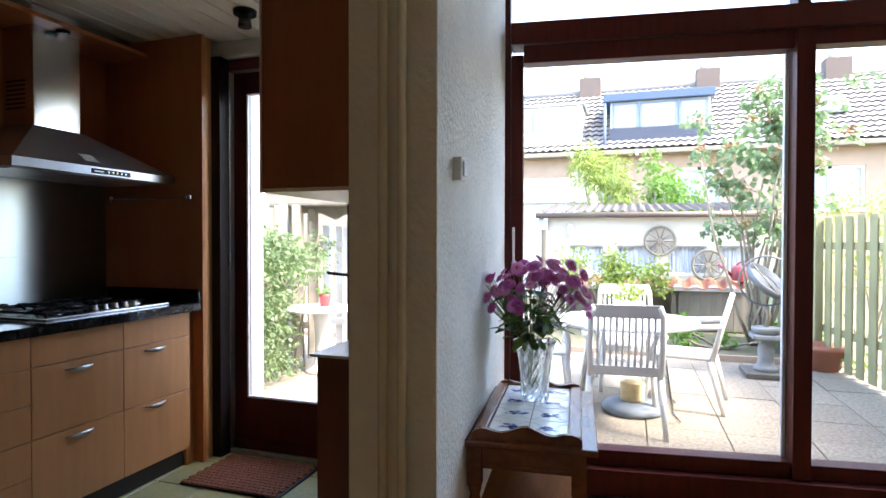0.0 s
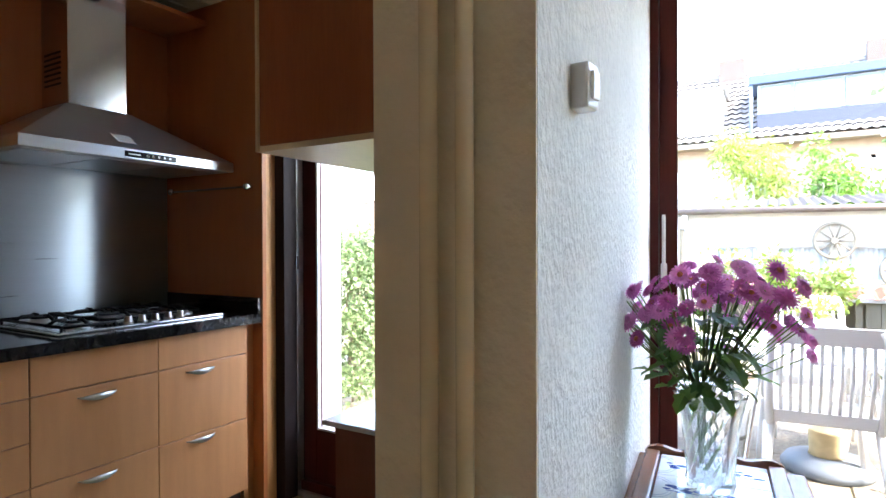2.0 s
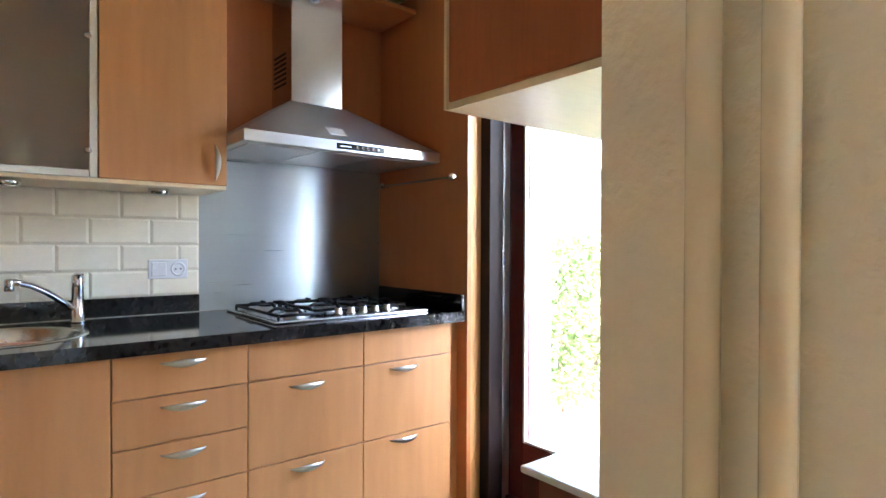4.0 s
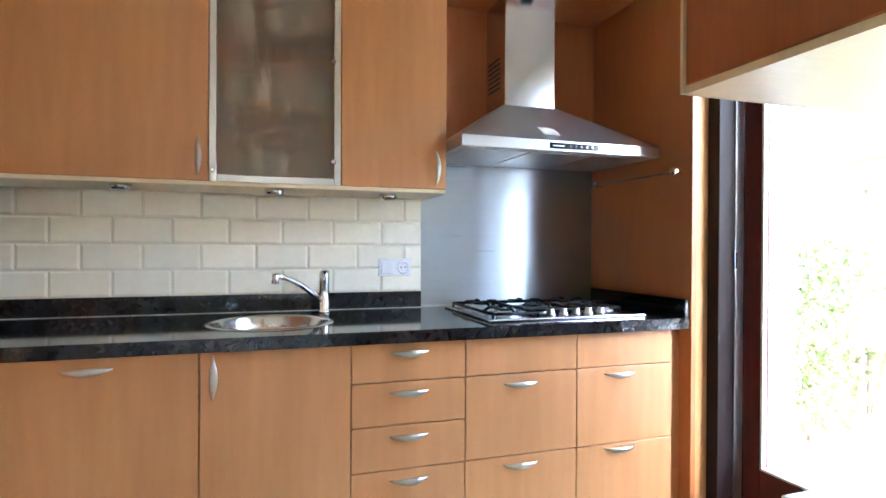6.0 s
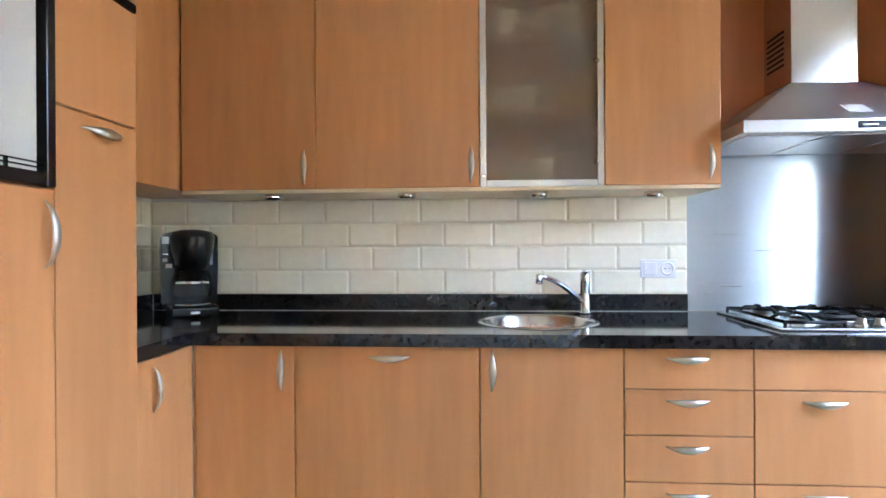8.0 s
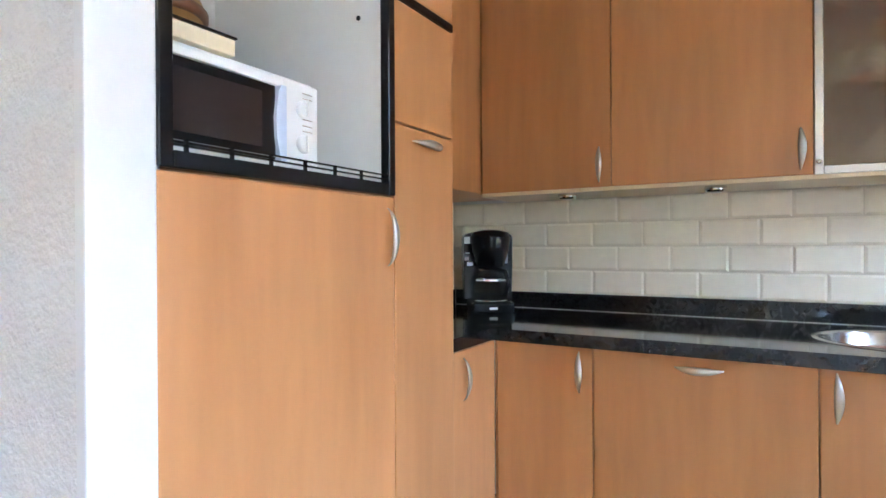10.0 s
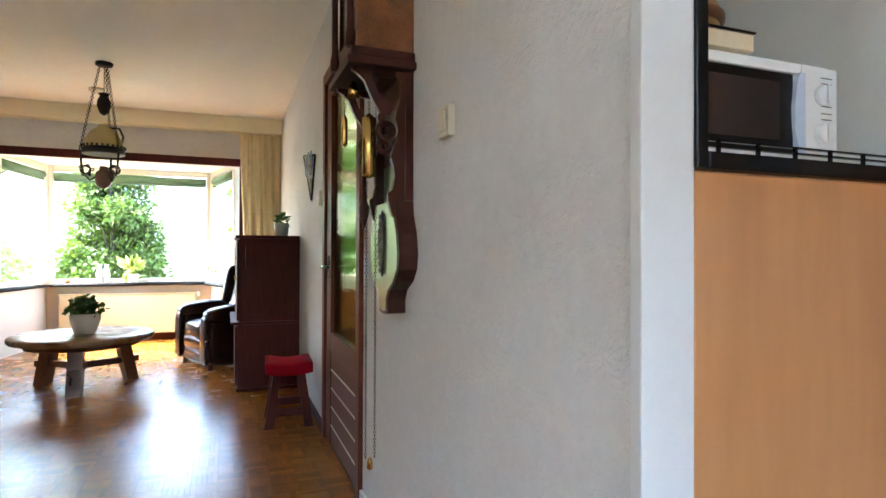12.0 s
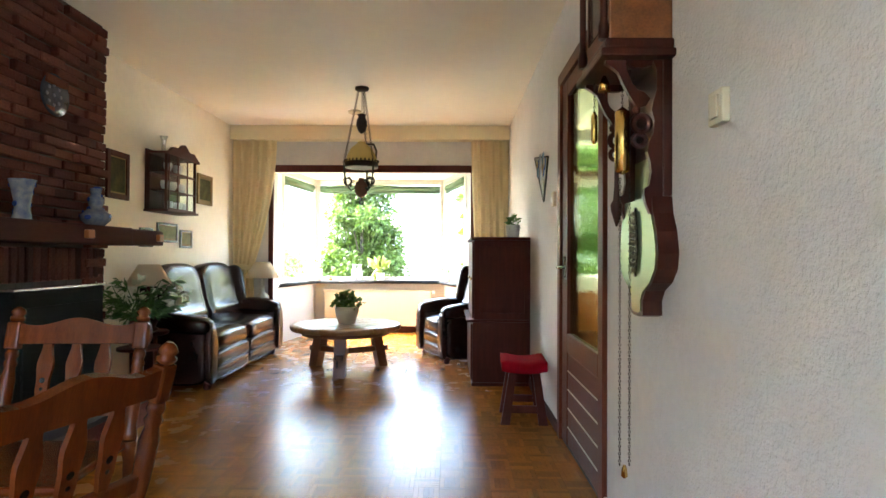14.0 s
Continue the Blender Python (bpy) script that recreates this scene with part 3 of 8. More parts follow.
upr = [(WX + 0.013, cy0 - 0.012), (cx1 + 0.012, cy0 - 0.012), (cx1 + 0.012, cy1 + 0.012), (WX + 0.013, cy1 + 0.012)]
lo = [bm.verts.new((x, y, 1.607)) for x, y in lowr]
up = [bm.verts.new((x, y, 1.806)) for x, y in upr]
for i in range(4):
    bm.faces.new((lo[i], lo[(i + 1) % 4], up[(i + 1) % 4], up[i]))
bm.faces.new(up)
part("canopy", bm, brushed("steel_hood", (0.64, 0.66, 0.69), 0.36, (0, 1, 0), 0.4), hood)
ch = part("chimney", boxed(WX + 0.013, cx1, cy0, cy1, 1.807, KCEIL - 0.003, 0.003, 1), brushed("steel_chimney", (0.62, 0.62, 0.62), 0.22, (0, 0, 1), 0.5), hood)
for i in range(7):
    part("slot", boxed(-2.70, -2.57, cy0 - 0.002, cy0 + 0.001, 1.895 + 0.022 * i, 1.903 + 0.022 * i), "black_plastic", ch, "dark vent slot")
part("control_strip", boxed(hx1 - 0.002, hx1 + 0.002, 2.16, 2.385, 1.574, 1.598), "black_plastic", hood, "dark control strip")
for i in range(5):
    part("button", lathe(bmesh.new(), [(0.006, 0.0), (0.006, 0.003), (0.004, 0.004)], 10), "chrome", hood).matrix_local = pose(hx1 + 0.002, 2.255 + 0.025 * i, 1.586, 0, 90, 0)
part("label_bar", boxed(hx1 + 0.002, hx1 + 0.003, 2.175, 2.225, 1.583, 1.588), "white_plastic", hood)
part("badge", boxed(-2.355, -2.290, 2.14, 2.215, 1.745, 1.7475, 0.001, 1), "white_plastic", hood, "small raised badge").matrix_local = pose(0.07, 0, -0.075, 0, 0, 0) @ pose(-2.36, 0, 1.74, 0, 35, 0) @ pose(2.36, 0, -1.74)
part("underside", boxed(WX + 0.014, hx1 - 0.001, hy0 + 0.001, hy1 - 0.001, 1.5655, 1.5678), mat("grey_enamel", (0.62, 0.63, 0.63), 0.5, 0, 0.03), hood, "pale grey underside")
for i in range(3):
    part("filter", boxed(WX + 0.07, hx1 - 0.05, hy0 + 0.03 + 0.282 * i, hy0 + 0.30 + 0.282 * i, 1.561, 1.5652, 0.002, 1), "aluminium", hood, "aluminium grease filter")
rail = thing("towel_rail", "thin chrome rail with round end knobs", "rail")
part("bar", tube(bmesh.new(), [(-2.66, 2.655, 1.488), (-2.09, 2.655, 1.488)], 0.0045, 8), mat("dull_rail", (0.20, 0.19, 0.18), 0.35, 0.9), rail)
for x in (-2.655, -2.10):
    part("bracket", tube(bmesh.new(), [(x, 2.6895, 1.488), (x, 2.655, 1.488)], 0.008, 10), "chrome", rail)
    part("end_knob", lathe(bmesh.new(), [(0.006, -0.016), (0.015, -0.010), (0.017, 0.0), (0.015, 0.010), (0.006, 0.016)], 14), "chrome", rail).matrix_local = pose(x + 0.012, 2.650, 1.488, 0, 90, 0)

# wall cabinets
def wall_unit(label, y0, y1, z1=KCEIL - 0.1):
    c = thing("wall_cabinet", label, "kitchen cabinet", group="wall cabinets")
    part("body", boxed(WX + 0.001, UP_X - 0.021, y0 + 0.0008, y1 - 0.0008, 1.412, z1), "beech", c)
    return c


UTOP = KCEIL - 0.1
seams = (-0.286, 0.257, 0.893, 1.362, 1.787)
for i, hy in ((0, 0.213), (1, 0.858), (3, 1.742)):
    u = wall_unit("beech wall cabinet with one door and a bowed handle", seams[i], seams[i + 1])
    front("door", u, UP_X, seams[i], seams[i + 1], 1.410, UTOP, ("v", hy, 1.496))
u = thing("wall_cabinet", "wall cabinet with a frosted glass door in an aluminium frame", "kitchen cabinet", group="wall cabinets")
y0, y1 = seams[2], seams[3]
for nm, b in (("bottom_board", (WX + 0.001, UP_X - 0.021, y0 + 0.001, y1 - 0.001, 1.412, 1.430)), ("top_board", (WX + 0.001, UP_X - 0.021, y0 + 0.001, y1 - 0.001, UTOP - 0.018, UTOP)),
              ("side_board", (WX + 0.001, UP_X - 0.021, y0 + 0.001, y0 + 0.018, 1.431, UTOP - 0.019)), ("side_board", (WX + 0.001, UP_X - 0.021, y1 - 0.018, y1 - 0.001, 1.431, UTOP - 0.019)),
              ("back_board", (WX + 0.001, WX + 0.008, y0 + 0.019, y1 - 0.019, 1.431, UTOP - 0.019)),
              ("shelf", (WX + 0.009, UP_X - 0.05, y0 + 0.019, y1 - 0.019, 1.700, 1.716)), ("shelf", (WX + 0.009, UP_X - 0.05, y0 + 0.019, y1 - 0.019, 1.990, 2.006))):
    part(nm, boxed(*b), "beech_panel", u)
frosted = glass("frosted_glass", (0.95, 0.92, 0.84), 0.40, 1.2, False)
ft = frosted.node_tree
haze = ft.nodes.new("ShaderNodeBsdfDiffuse")
haze.inputs[0].default_value = (0.62, 0.56, 0.48, 1)
both = ft.nodes.new("ShaderNodeMixShader")
both.inputs[0].default_value = 0.13
ft.links.new(ft.nodes["Material Output"].inputs[0].links[0].from_socket, both.inputs[1])
ft.links.new(haze.outputs[0], both.inputs[2])
ft.links.new(both.outputs[0], ft.nodes["Material Output"].inputs[0])
d = part("glass_door", boxed(UP_X - 0.012, UP_X - 0.007, y0 + 0.024, y1 - 0.024, 1.436, UTOP - 0.026), frosted, u, "frosted glass pane")
for b in ((y0 + 0.002, y0 + 0.026, 1.410, UTOP), (y1 - 0.026, y1 - 0.002, 1.410, UTOP)):
    part("frame_bar", boxed(UP_X - 0.018, UP_X, *b, 0.002, 1), "aluminium", d, "aluminium frame bar")
for b in ((1.410, 1.436), (UTOP - 0.026, UTOP)):
    part("frame_bar", boxed(UP_X - 0.0175, UP_X - 0.0005, y0 + 0.027, y1 - 0.027, *b, 0.002, 1), "aluminium", d, "aluminium frame bar")
part("knob", lathe(bmesh.new(), [(0.006, 0), (0.008, 0.004), (0.005, 0.008)], 12), "chrome", d).matrix_local = pose(UP_X, y0 + 0.014, 1.450, 0, 90, 0)
for yy, zz in ((y1 - 0.02, 1.50), (y1 - 0.02, 1.88), (y1 - 0.02, 2.2)):
    part("hinge", lathe(bmesh.new(), [(0.010, 0), (0.012, 0.003), (0.006, 0.005)], 12), "chrome", d).matrix_local = pose(UP_X, yy - 0.01, zz, 0, 90, 0)
k = 0
for zz, items in ((1.431, ((0.98, 0.03, 0.11), (1.06, 0.032, 0.12), (1.15, 0.036, 0.10), (1.25, 0.028, 0.13))), (1.717, ((0.97, 0.045, 0.09), (1.07, 0.05, 0.10), (1.18, 0.045, 0.085), (1.28, 0.04, 0.09))), (2.007, ((1.0, 0.05, 0.12), (1.14, 0.05, 0.10), (1.26, 0.05, 0.12)))):
    for yy, r, h in items:
        solid("cup", lathe(bmesh.new(), [(r * 0.7, 0), (r * 0.75, 0.003), (r, h), (r * 0.93, h), (r * 0.7, 0.008)], 16, (-2.55 + 0.03 * (k % 3), yy, zz)), "white_plastic" if k % 3 else "ivory_plastic", "pale china cup on a cupboard shelf", "cup", "china in the cupboard")
        k += 1
solid("wall_cabinet_filler", boxed(WX + 0.001, UP_X - 0.03, -0.30, 1.786, UTOP + 0.001, KCEIL - 0.001), "beech", "beech filler above the wall cabinets", "panel")
u = thing("wall_cabinet", "beech corner wall cabinet beside the tall cupboard", "kitchen cabinet", group="wall cabinets")
part("body", boxed(WX + 0.001, -1.626, KS + 0.001, -0.309, 1.412, UTOP), "beech", u)
front_n("door", u, -0.288, -2.39, -1.626, 1.410, UTOP)
solid("light_rail", boxed(WX + 0.021, -2.400, -0.29, 1.786, 1.396, 1.4115, 0.002, 1), "maple_pale", "pale board under the wall cabinets", "panel")
for x, y in ((-2.45, 0.069), (-2.45, 0.605), (-2.455, 1.121), (-2.50, 1.571)):
    l = thing("cabinet_light", "small round metal light under the wall cabinets", "light", (x, y, 1.3958), group="cabinet lights")
    part("housing", lathe(bmesh.new(), [(0.022, -0.0225), (0.033, -0.021), (0.036, -0.012), (0.036, 0.0)], 20), "chrome", l)
    part("lens", lathe(bmesh.new(), [(0.008, -0.0238), (0.02, -0.0234), (0.02, -0.0226)], 16), "white_plastic", l, "opal lens")

# socket and switch
s = thing("wall_socket", "white double plate with rocker switch and socket", "socket")
part("plate", boxed(WX + 0.0085, WX + 0.0165, 1.580, 1.732, 1.046, 1.126, 0.004), "white_plastic", s)
part("rocker", boxed(WX + 0.0165, WX + 0.024, 1.592, 1.648, 1.058, 1.114, 0.003), "white_plastic", s)
part("cup", lathe(bmesh.new(), [(0.028, 0.0), (0.030, 0.006), (0.022, 0.0062), (0.020, 0.001)], 24), "white_plastic", s).matrix_local = pose(WX + 0.0167, 1.693, 1.086, 0, 90, 0)
for dy in (-0.010, 0.010):
    part("hole", lathe(bmesh.new(), [(0.0035, 0.0), (0.0035, 0.0012)], 8), "black_plastic", s).matrix_local = pose(WX + 0.018, 1.693 + dy, 1.086, 0, 90, 0)

# tall cupboards
t = thing("tall_cabinet", "tall beech cupboard with an open microwave niche", "kitchen cabinet")
X0, X1 = -1.340, -0.742
part("body", boxed(X0 + 0.001, X1 - 0.001, KS + 0.001, TALL_Y - 0.021, 0.105, 1.330), "beech", t)
part("plinth", boxed(X0, X1, TALL_Y - 0.07, TALL_Y - 0.055, 0.0, 0.104), "plinth", t, "dark plinth")
front_n("door", t, TALL_Y, X0, X1, 0.105, 1.305, ("v", -1.312, 1.210))
part("side_board", boxed(X0 + 0.001, X0 + 0.02, KS + 0.001, TALL_Y - 0.021, 1.331, KCEIL - 0.002), "smooth_paint", t, "pale niche lining")
part("side_board", boxed(X1 - 0.02, X1 - 0.001, KS + 0.001, TALL_Y - 0.021, 1.331, KCEIL - 0.002), "smooth_paint", t, "pale niche lining")
part("back_board", boxed(X0 + 0.021, X1 - 0.021, KS + 0.001, KS + 0.02, 1.331, 1.93), "smooth_paint", t, "pale niche lining")
part("niche_floor", boxed(X0 + 0.021, X1 - 0.021, KS + 0.021, TALL_Y - 0.021, 1.331, 1.346), "smooth_paint", t, "pale niche lining")
part("upper_body", boxed(X0 + 0.021, X1 - 0.021, KS + 0.021, TALL_Y - 0.021, 1.93, KCEIL - 0.002), "smooth_paint", t)
front_n("upper_door", t, TALL_Y, X0, X1, 1.955, KCEIL - 0.01)
fr = part("niche_frame", boxed(X0 + 0.002, X0 + 0.026, TALL_Y - 0.02, TALL_Y + 0.006, 1.308, 1.952, 0.002, 1), "black_plastic", t, "black plastic niche frame")
part("frame_bar", boxed(X1 - 0.026, X1 - 0.002, TALL_Y - 0.02, TALL_Y + 0.006, 1.308, 1.952, 0.002, 1), "black_plastic", fr)
part("frame_bar", boxed(X0 + 0.027, X1 - 0.027, TALL_Y - 0.02, TALL_Y + 0.006, 1.308, 1.335, 0.002, 1), "black_plastic", fr)
part("frame_bar", boxed(X0 + 0.027, X1 - 0.027, TALL_Y - 0.02, TALL_Y + 0.006, 1.925, 1.952, 0.002, 1), "black_plastic", fr)
for zz in (1.3425, 1.352):
    part("louvre", boxed(X0 + 0.027, X1 - 0.027, TALL_Y - 0.004, TALL_Y + 0.003, zz, zz + 0.003), "black_plastic", fr)
for i in range(6):
    xx = X0 + 0.12 + i * 0.085
    part("louvre_post", boxed(xx, xx + 0.006, TALL_Y - 0.002, TALL_Y + 0.003, 1.3352, 1.355), "black_plastic", fr)
part("screw_cap", lathe(bmesh.new(), [(0.006, 0), (0.006, 0.003), (0.003, 0.004)], 10), "black_plastic", t).matrix_local = pose(X0 + 0.0202, -0.07, 1.74, 0, 90, 0)

mw = thing("microwave", "white microwave oven with a dark glass door in the niche", "microwave", (-0.932, -0.235, 1.3465))
part("case", boxed(-0.195, 0.166, -0.20, 0.195, 0.004, 0.180, 0.006), "white_plastic", mw)
dr = part("door", boxed(-0.080, 0.166, 0.196, 0.212, 0.008, 0.150, 0.003), "black_plastic", mw, "black glass door")
dglass = part("window", boxed(-0.045, 0.154, 0.2125, 0.214, 0.028, 0.132), mat("smoked_glass", (0.030, 0.022, 0.020), 0.06, 0, 0.1), dr, "smoked window")
bm = bmesh.new()
prism(bm, [(-0.100, 0.006), (-0.086, 0.006), (-0.076, 0.05), (-0.074, 0.09), (-0.081, 0.14), (-0.088, 0.152), (-0.100, 0.152)], 0.196, 0.220, "y")
part("door_handle", bm, mat("pale_blue_plastic", (0.55, 0.62, 0.75), 0.3), mw, "pale curved door grip")
part("control_panel", boxed(-0.193, -0.101, 0.196, 0.212, 0.008, 0.170, 0.003), "white_plastic", mw)
for zz in (0.118, 0.048):
    kn = part("dial", lathe(bmesh.new(), [(0.018, 0), (0.018, 0.006), (0.016, 0.011)], 24), "white_plastic", mw)
    kn.matrix_local = pose(-0.150, 0.2125, zz, -90, 0, 0)
    part("pointer", boxed(-0.002, 0.002, -0.017, 0.017, 0.0122, 0.016), "white_plastic", kn)
for zz in (0.150, 0.140, 0.098, 0.085, 0.074):
    part("mark", boxed(-0.178, -0.150, 0.2121, 0.2126, zz, zz + 0.002), "steel_plain", mw, "grey printed mark")
part("rim", boxed(-0.108, 0.166, 0.196, 0.210, 0.1525, 0.170, 0.003), "white_plastic", mw)
wb = thing("wooden_box", "flat pale wooden box with a dark lid edge on the microwave", "box", (-0.86, -0.17, 1.5275))
part("base", boxed(-0.065, 0.088, -0.16, 0.14, 0.0, 0.030, 0.003), "maple_pale", wb)
part("lid", boxed(-0.068, 0.091, -0.163, 0.143, 0.0305, 0.0345, 0.001, 1), "black_plastic", wb, "dark lid edge")
bb = thing("bread_basket", "rounded tan wooden bowl lying on the box", "bowl", (-0.835, -0.17, 1.5622))
smooth(part("bowl", lathe(bmesh.new(), [(0.055, 0.0), (0.085, 0.006), (0.108, 0.022), (0.112, 0.034), (0.100, 0.062), (0.070, 0.080), (0.03, 0.086), (0.0, 0.087)], 36, (0, 0, 0), (0.85, 1.2)), "table_tan", bb))
part("edge", lathe(bmesh.new(), [(0.1085, 0.020), (0.1135, 0.026), (0.1135, 0.036), (0.1105, 0.040)], 36, (0, 0, 0), (0.85, 1.2), False), "leg_oak", bb, "darker turned edge")

t = thing("tall_cabinet", "narrow tall beech pull-out cupboard", "kitchen cabinet")
part("body", boxed(-1.622, -1.341, KS + 0.001, TALL_Y - 0.021, 0.105, KCEIL - 0.002), "beech", t)
part("plinth", boxed(-1.622, -1.341, TALL_Y - 0.07, TALL_Y - 0.055, 0.0, 0.104), "plinth", t, "dark plinth")
front_n("door", t, TALL_Y, -1.622, -1.341, 0.105, 1.483, ("h", -1.485, 1.450))
front_n("upper_door", t, TALL_Y, -1.622, -1.341, 1.487, 1.782)
part("vent_strip", boxed(-1.620, -1.343, TALL_Y - 0.018, TALL_Y + 0.002, 1.7835, 1.804), "black_plastic", t, "black vent strip")
front_n("upper_door", t, TALL_Y, -1.622, -1.341, 1.806, KCEIL - 0.01)

# coffee machine
cm = thing("coffee_machine", "glossy black filter coffee machine with a glass jug on the worktop", "coffee machine", (-2.53, -0.318, 0.9022), 36)
part("base", boxed(-0.10, 0.115, -0.092, 0.092, 0.0, 0.048, 0.016, 3), "black_plastic", cm)
arch = [(-0.108, 0.049), (0.108, 0.049), (0.112, 0.20), (0.112, 0.325)]
arch += [(0.112 * math.cos(a) if 0 < k < 12 else 0.112 * (1 if k == 0 else -1), 0.328 + 0.030 * math.sin(a)) for k, a in enumerate([math.pi * k / 12 for k in range(13)])]
arch += [(-0.112, 0.20)]
part("column", prism(bmesh.new(), [(y, z) for y, z in arch], -0.10, -0.038, "x"), "black_plastic", cm)
part("water_gauge", boxed(-0.0378, -0.034, 0.078, 0.090, 0.21, 0.30, 0.001, 1), "lace", cm, "pale water gauge")
bm = lathe(bmesh.new(), [(0.052, 0.196), (0.062, 0.205), (0.082, 0.275), (0.088, 0.325), (0.080, 0.348), (0.04, 0.358), (0.0, 0.360)], 32, (0.022, 0, 0), (1.05, 1.0))
smooth(part("filter_holder", bm, "black_plastic", cm))
part("hot_plate", lathe(bmesh.new(), [(0.07, 0.0482), (0.07, 0.052), (0.066, 0.054)], 28, (0.035, 0, 0)), "steel_plain", cm, "steel hot plate")
jug = part("jug", lathe(bmesh.new(), [(0.055, 0.0545), (0.074, 0.064), (0.078, 0.09), (0.066, 0.14), (0.052, 0.172), (0.050, 0.180)], 28, (0.035, 0, 0), (1, 1), False), "clear_glass", cm, "glass jug")
part("lid", lathe(bmesh.new(), [(0.053, 0.1805), (0.053, 0.188), (0.03, 0.194)], 24, (0.035, 0, 0)), "black_plastic", jug, "black lid")
part("handle", tube(bmesh.new(), [(0.080, 0.025, 0.184), (0.115, 0.050, 0.178), (0.128, 0.060, 0.130), (0.106, 0.045, 0.075)], 0.010, 8), "black_plastic", jug, "black handle")
part("rim", lathe(bmesh.new(), [(0.0670, 0.134), (0.0685, 0.138), (0.0665, 0.143)], 28, (0.035, 0, 0), (1, 1), False), "chrome", jug)
for y0, y1, z0, z1 in ((-0.108, -0.082, 0.30, 0.33), (-0.105, -0.085, 0.255, 0.259), (-0.105, -0.088, 0.225, 0.240), (-0.095, -0.070, 0.200, 0.216)):
    part("label", boxed(-0.0378, -0.0365, y0, y1, z0, z1), "white_plastic", cm, "small white label")
part("switch", boxed(0.1152, 0.118, -0.02, 0.015, 0.016, 0.026, 0.001, 1), "white_plastic", cm, "pale lit-looking switch")

# hanging cabinet and low cabinet on the other side of the kitchen, against the pillar
h = thing("hanging_cabinet", "red-brown hanging cabinet with a pale underside", "kitchen cabinet")
part("body", boxed(-0.880, -0.556, 1.640, 2.36, 1.418, KCEIL - 0.002, 0.002, 1), "cabinet_side", h)
part("bottom_board", boxed(-0.884, -0.556, 1.642, 2.36, 1.406, 1.4175), "maple_pale", h, "pale underside board")
part("edge_strip", boxed(-0.886, -0.8805, 1.636, 2.36, 1.406, KCEIL - 0.002), "maple_pale", h, "pale edge strip")
l = thing("low_cabinet", "red-brown low cabinet with a pale top", "kitchen cabinet")
# red-brown darkened below cabinet_side, for the shade on the side facing the room
part("body", boxed(-0.672, -0.556, 1.625, 2.36, 0.0, 0.896), mat("low_cabinet_shaded_red", (0.15, 0.040, 0.020), 0.4, 0, 0.15, 1.5, (12, 12, 1)), l)
part("top", boxed(-0.690, -0.556, 1.608, 2.365, 0.8965, 0.906, 0.003), mat("pale_top", (0.62, 0.64, 0.66), 0.15, 0, 0.04), l, "pale glossy top")

# spotlight on the slatted ceiling
sp = thing("ceiling_spot", "small dark ceiling spotlight", "light", (-1.60, 2.50, KCEIL))
part("rose", lathe(bmesh.new(), [(0.055, -0.022), (0.058, -0.005), (0.058, 0.0)], 20), "black_plastic", sp)
part("shade", lathe(bmesh.new(), [(0.030, -0.085), (0.034, -0.082), (0.030, -0.040), (0.012, -0.0225)], 18), "black_plastic", sp)
sp = thing("ceiling_spot", "small dark spotlight under the board above the hood", "light", (-2.47, 2.22, 2.300))
part("housing", lathe(bmesh.new(), [(0.020, -0.016), (0.030, -0.012), (0.032, 0.0)], 18), "black_plastic", sp)

# door mat
dm = thing("doormat", "red-brown woven coir doormat in front of the garden door", "doormat", (-1.655, 2.62, 0.0))
part("backing", boxed(-0.29, 0.29, -0.205, 0.20, 0.001, 0.011, 0.003), "plinth", dm, "dark rubber backing")
bm = bmesh.new()
for i in range(19):
    for j in range(14):
        x, y = -0.285 + i * 0.0300 + (0.015 if j % 2 else 0.0), -0.200 + j * 0.0284
        if x < 0.262:
            box(bm, x, x + 0.025, y, y + 0.024, 0.0112, 0.019)
part("weave", bm, "coir", dm, "woven coir knots")

# ---- windows and doors to the garden ----
def frame_bar(name, parent, b, material="mahogany", bevel=0.004, label=""):
    return part(name, boxed(*b, bevel, 2), material, parent, label)


def pane(parent, b, label="clear glass pane"):
    p = part("pane", boxed(*b), "clear_glass", parent, label)
    p.visible_shadow = False
    return p


gw = tagged(new("window_1"), "mahogany-stained window front onto the garden", "window", "", "structure")
GY0, GY1 = 2.965, 3.07
frame_bar("jamb", gw, (-0.398, -0.345, GY0 - 0.02, GY1 + 0.02, 0.0, 2.743))
frame_bar("stile", gw, (-0.343, -0.285, GY0, GY1 - 0.01, 0.13, 2.195))
frame_bar("rail", gw, (-0.284, 0.919, GY0, GY1 - 0.01, 0.13, 0.208))
frame_bar("rail", gw, (-0.284, 0.919, GY0, GY1 - 0.01, 2.152, 2.24))
frame_bar("sill", gw, (-0.344, 2.345, GY0 - 0.05, GY1 + 0.05, 0.0, 0.128))
frame_bar("transom", gw, (-0.344, 2.345, GY0 - 0.022, GY1 + 0.02, 2.243, 2.352))
frame_bar("head", gw, (-0.344, 2.345, GY0 - 0.02, GY1 + 0.02, 2.68, 2.743))
frame_bar("mullion", gw, (0.921, 0.998, GY0 - 0.022, GY1 + 0.02, 0.129, 2.2425))
frame_bar("mullion", gw, (0.93, 0.985, GY0, GY1, 2.3525, 2.679))
frame_bar("jamb", gw, (2.28, 2.345, GY0 - 0.018, GY1 + 0.02, 0.129, 2.2425))
frame_bar("rail", gw, (1.0, 2.279, GY0, GY1 - 0.01, 0.13, 0.20))
frame_bar("rail", gw, (1.0, 2.279, GY0, GY1 - 0.01, 2.165, 2.24))
for x0, x1 in ((-0.283, 0.918), (1.0, 2.278)):
    pane(gw, (x0, x1, 3.018, 3.024, 0.209, 2.15))
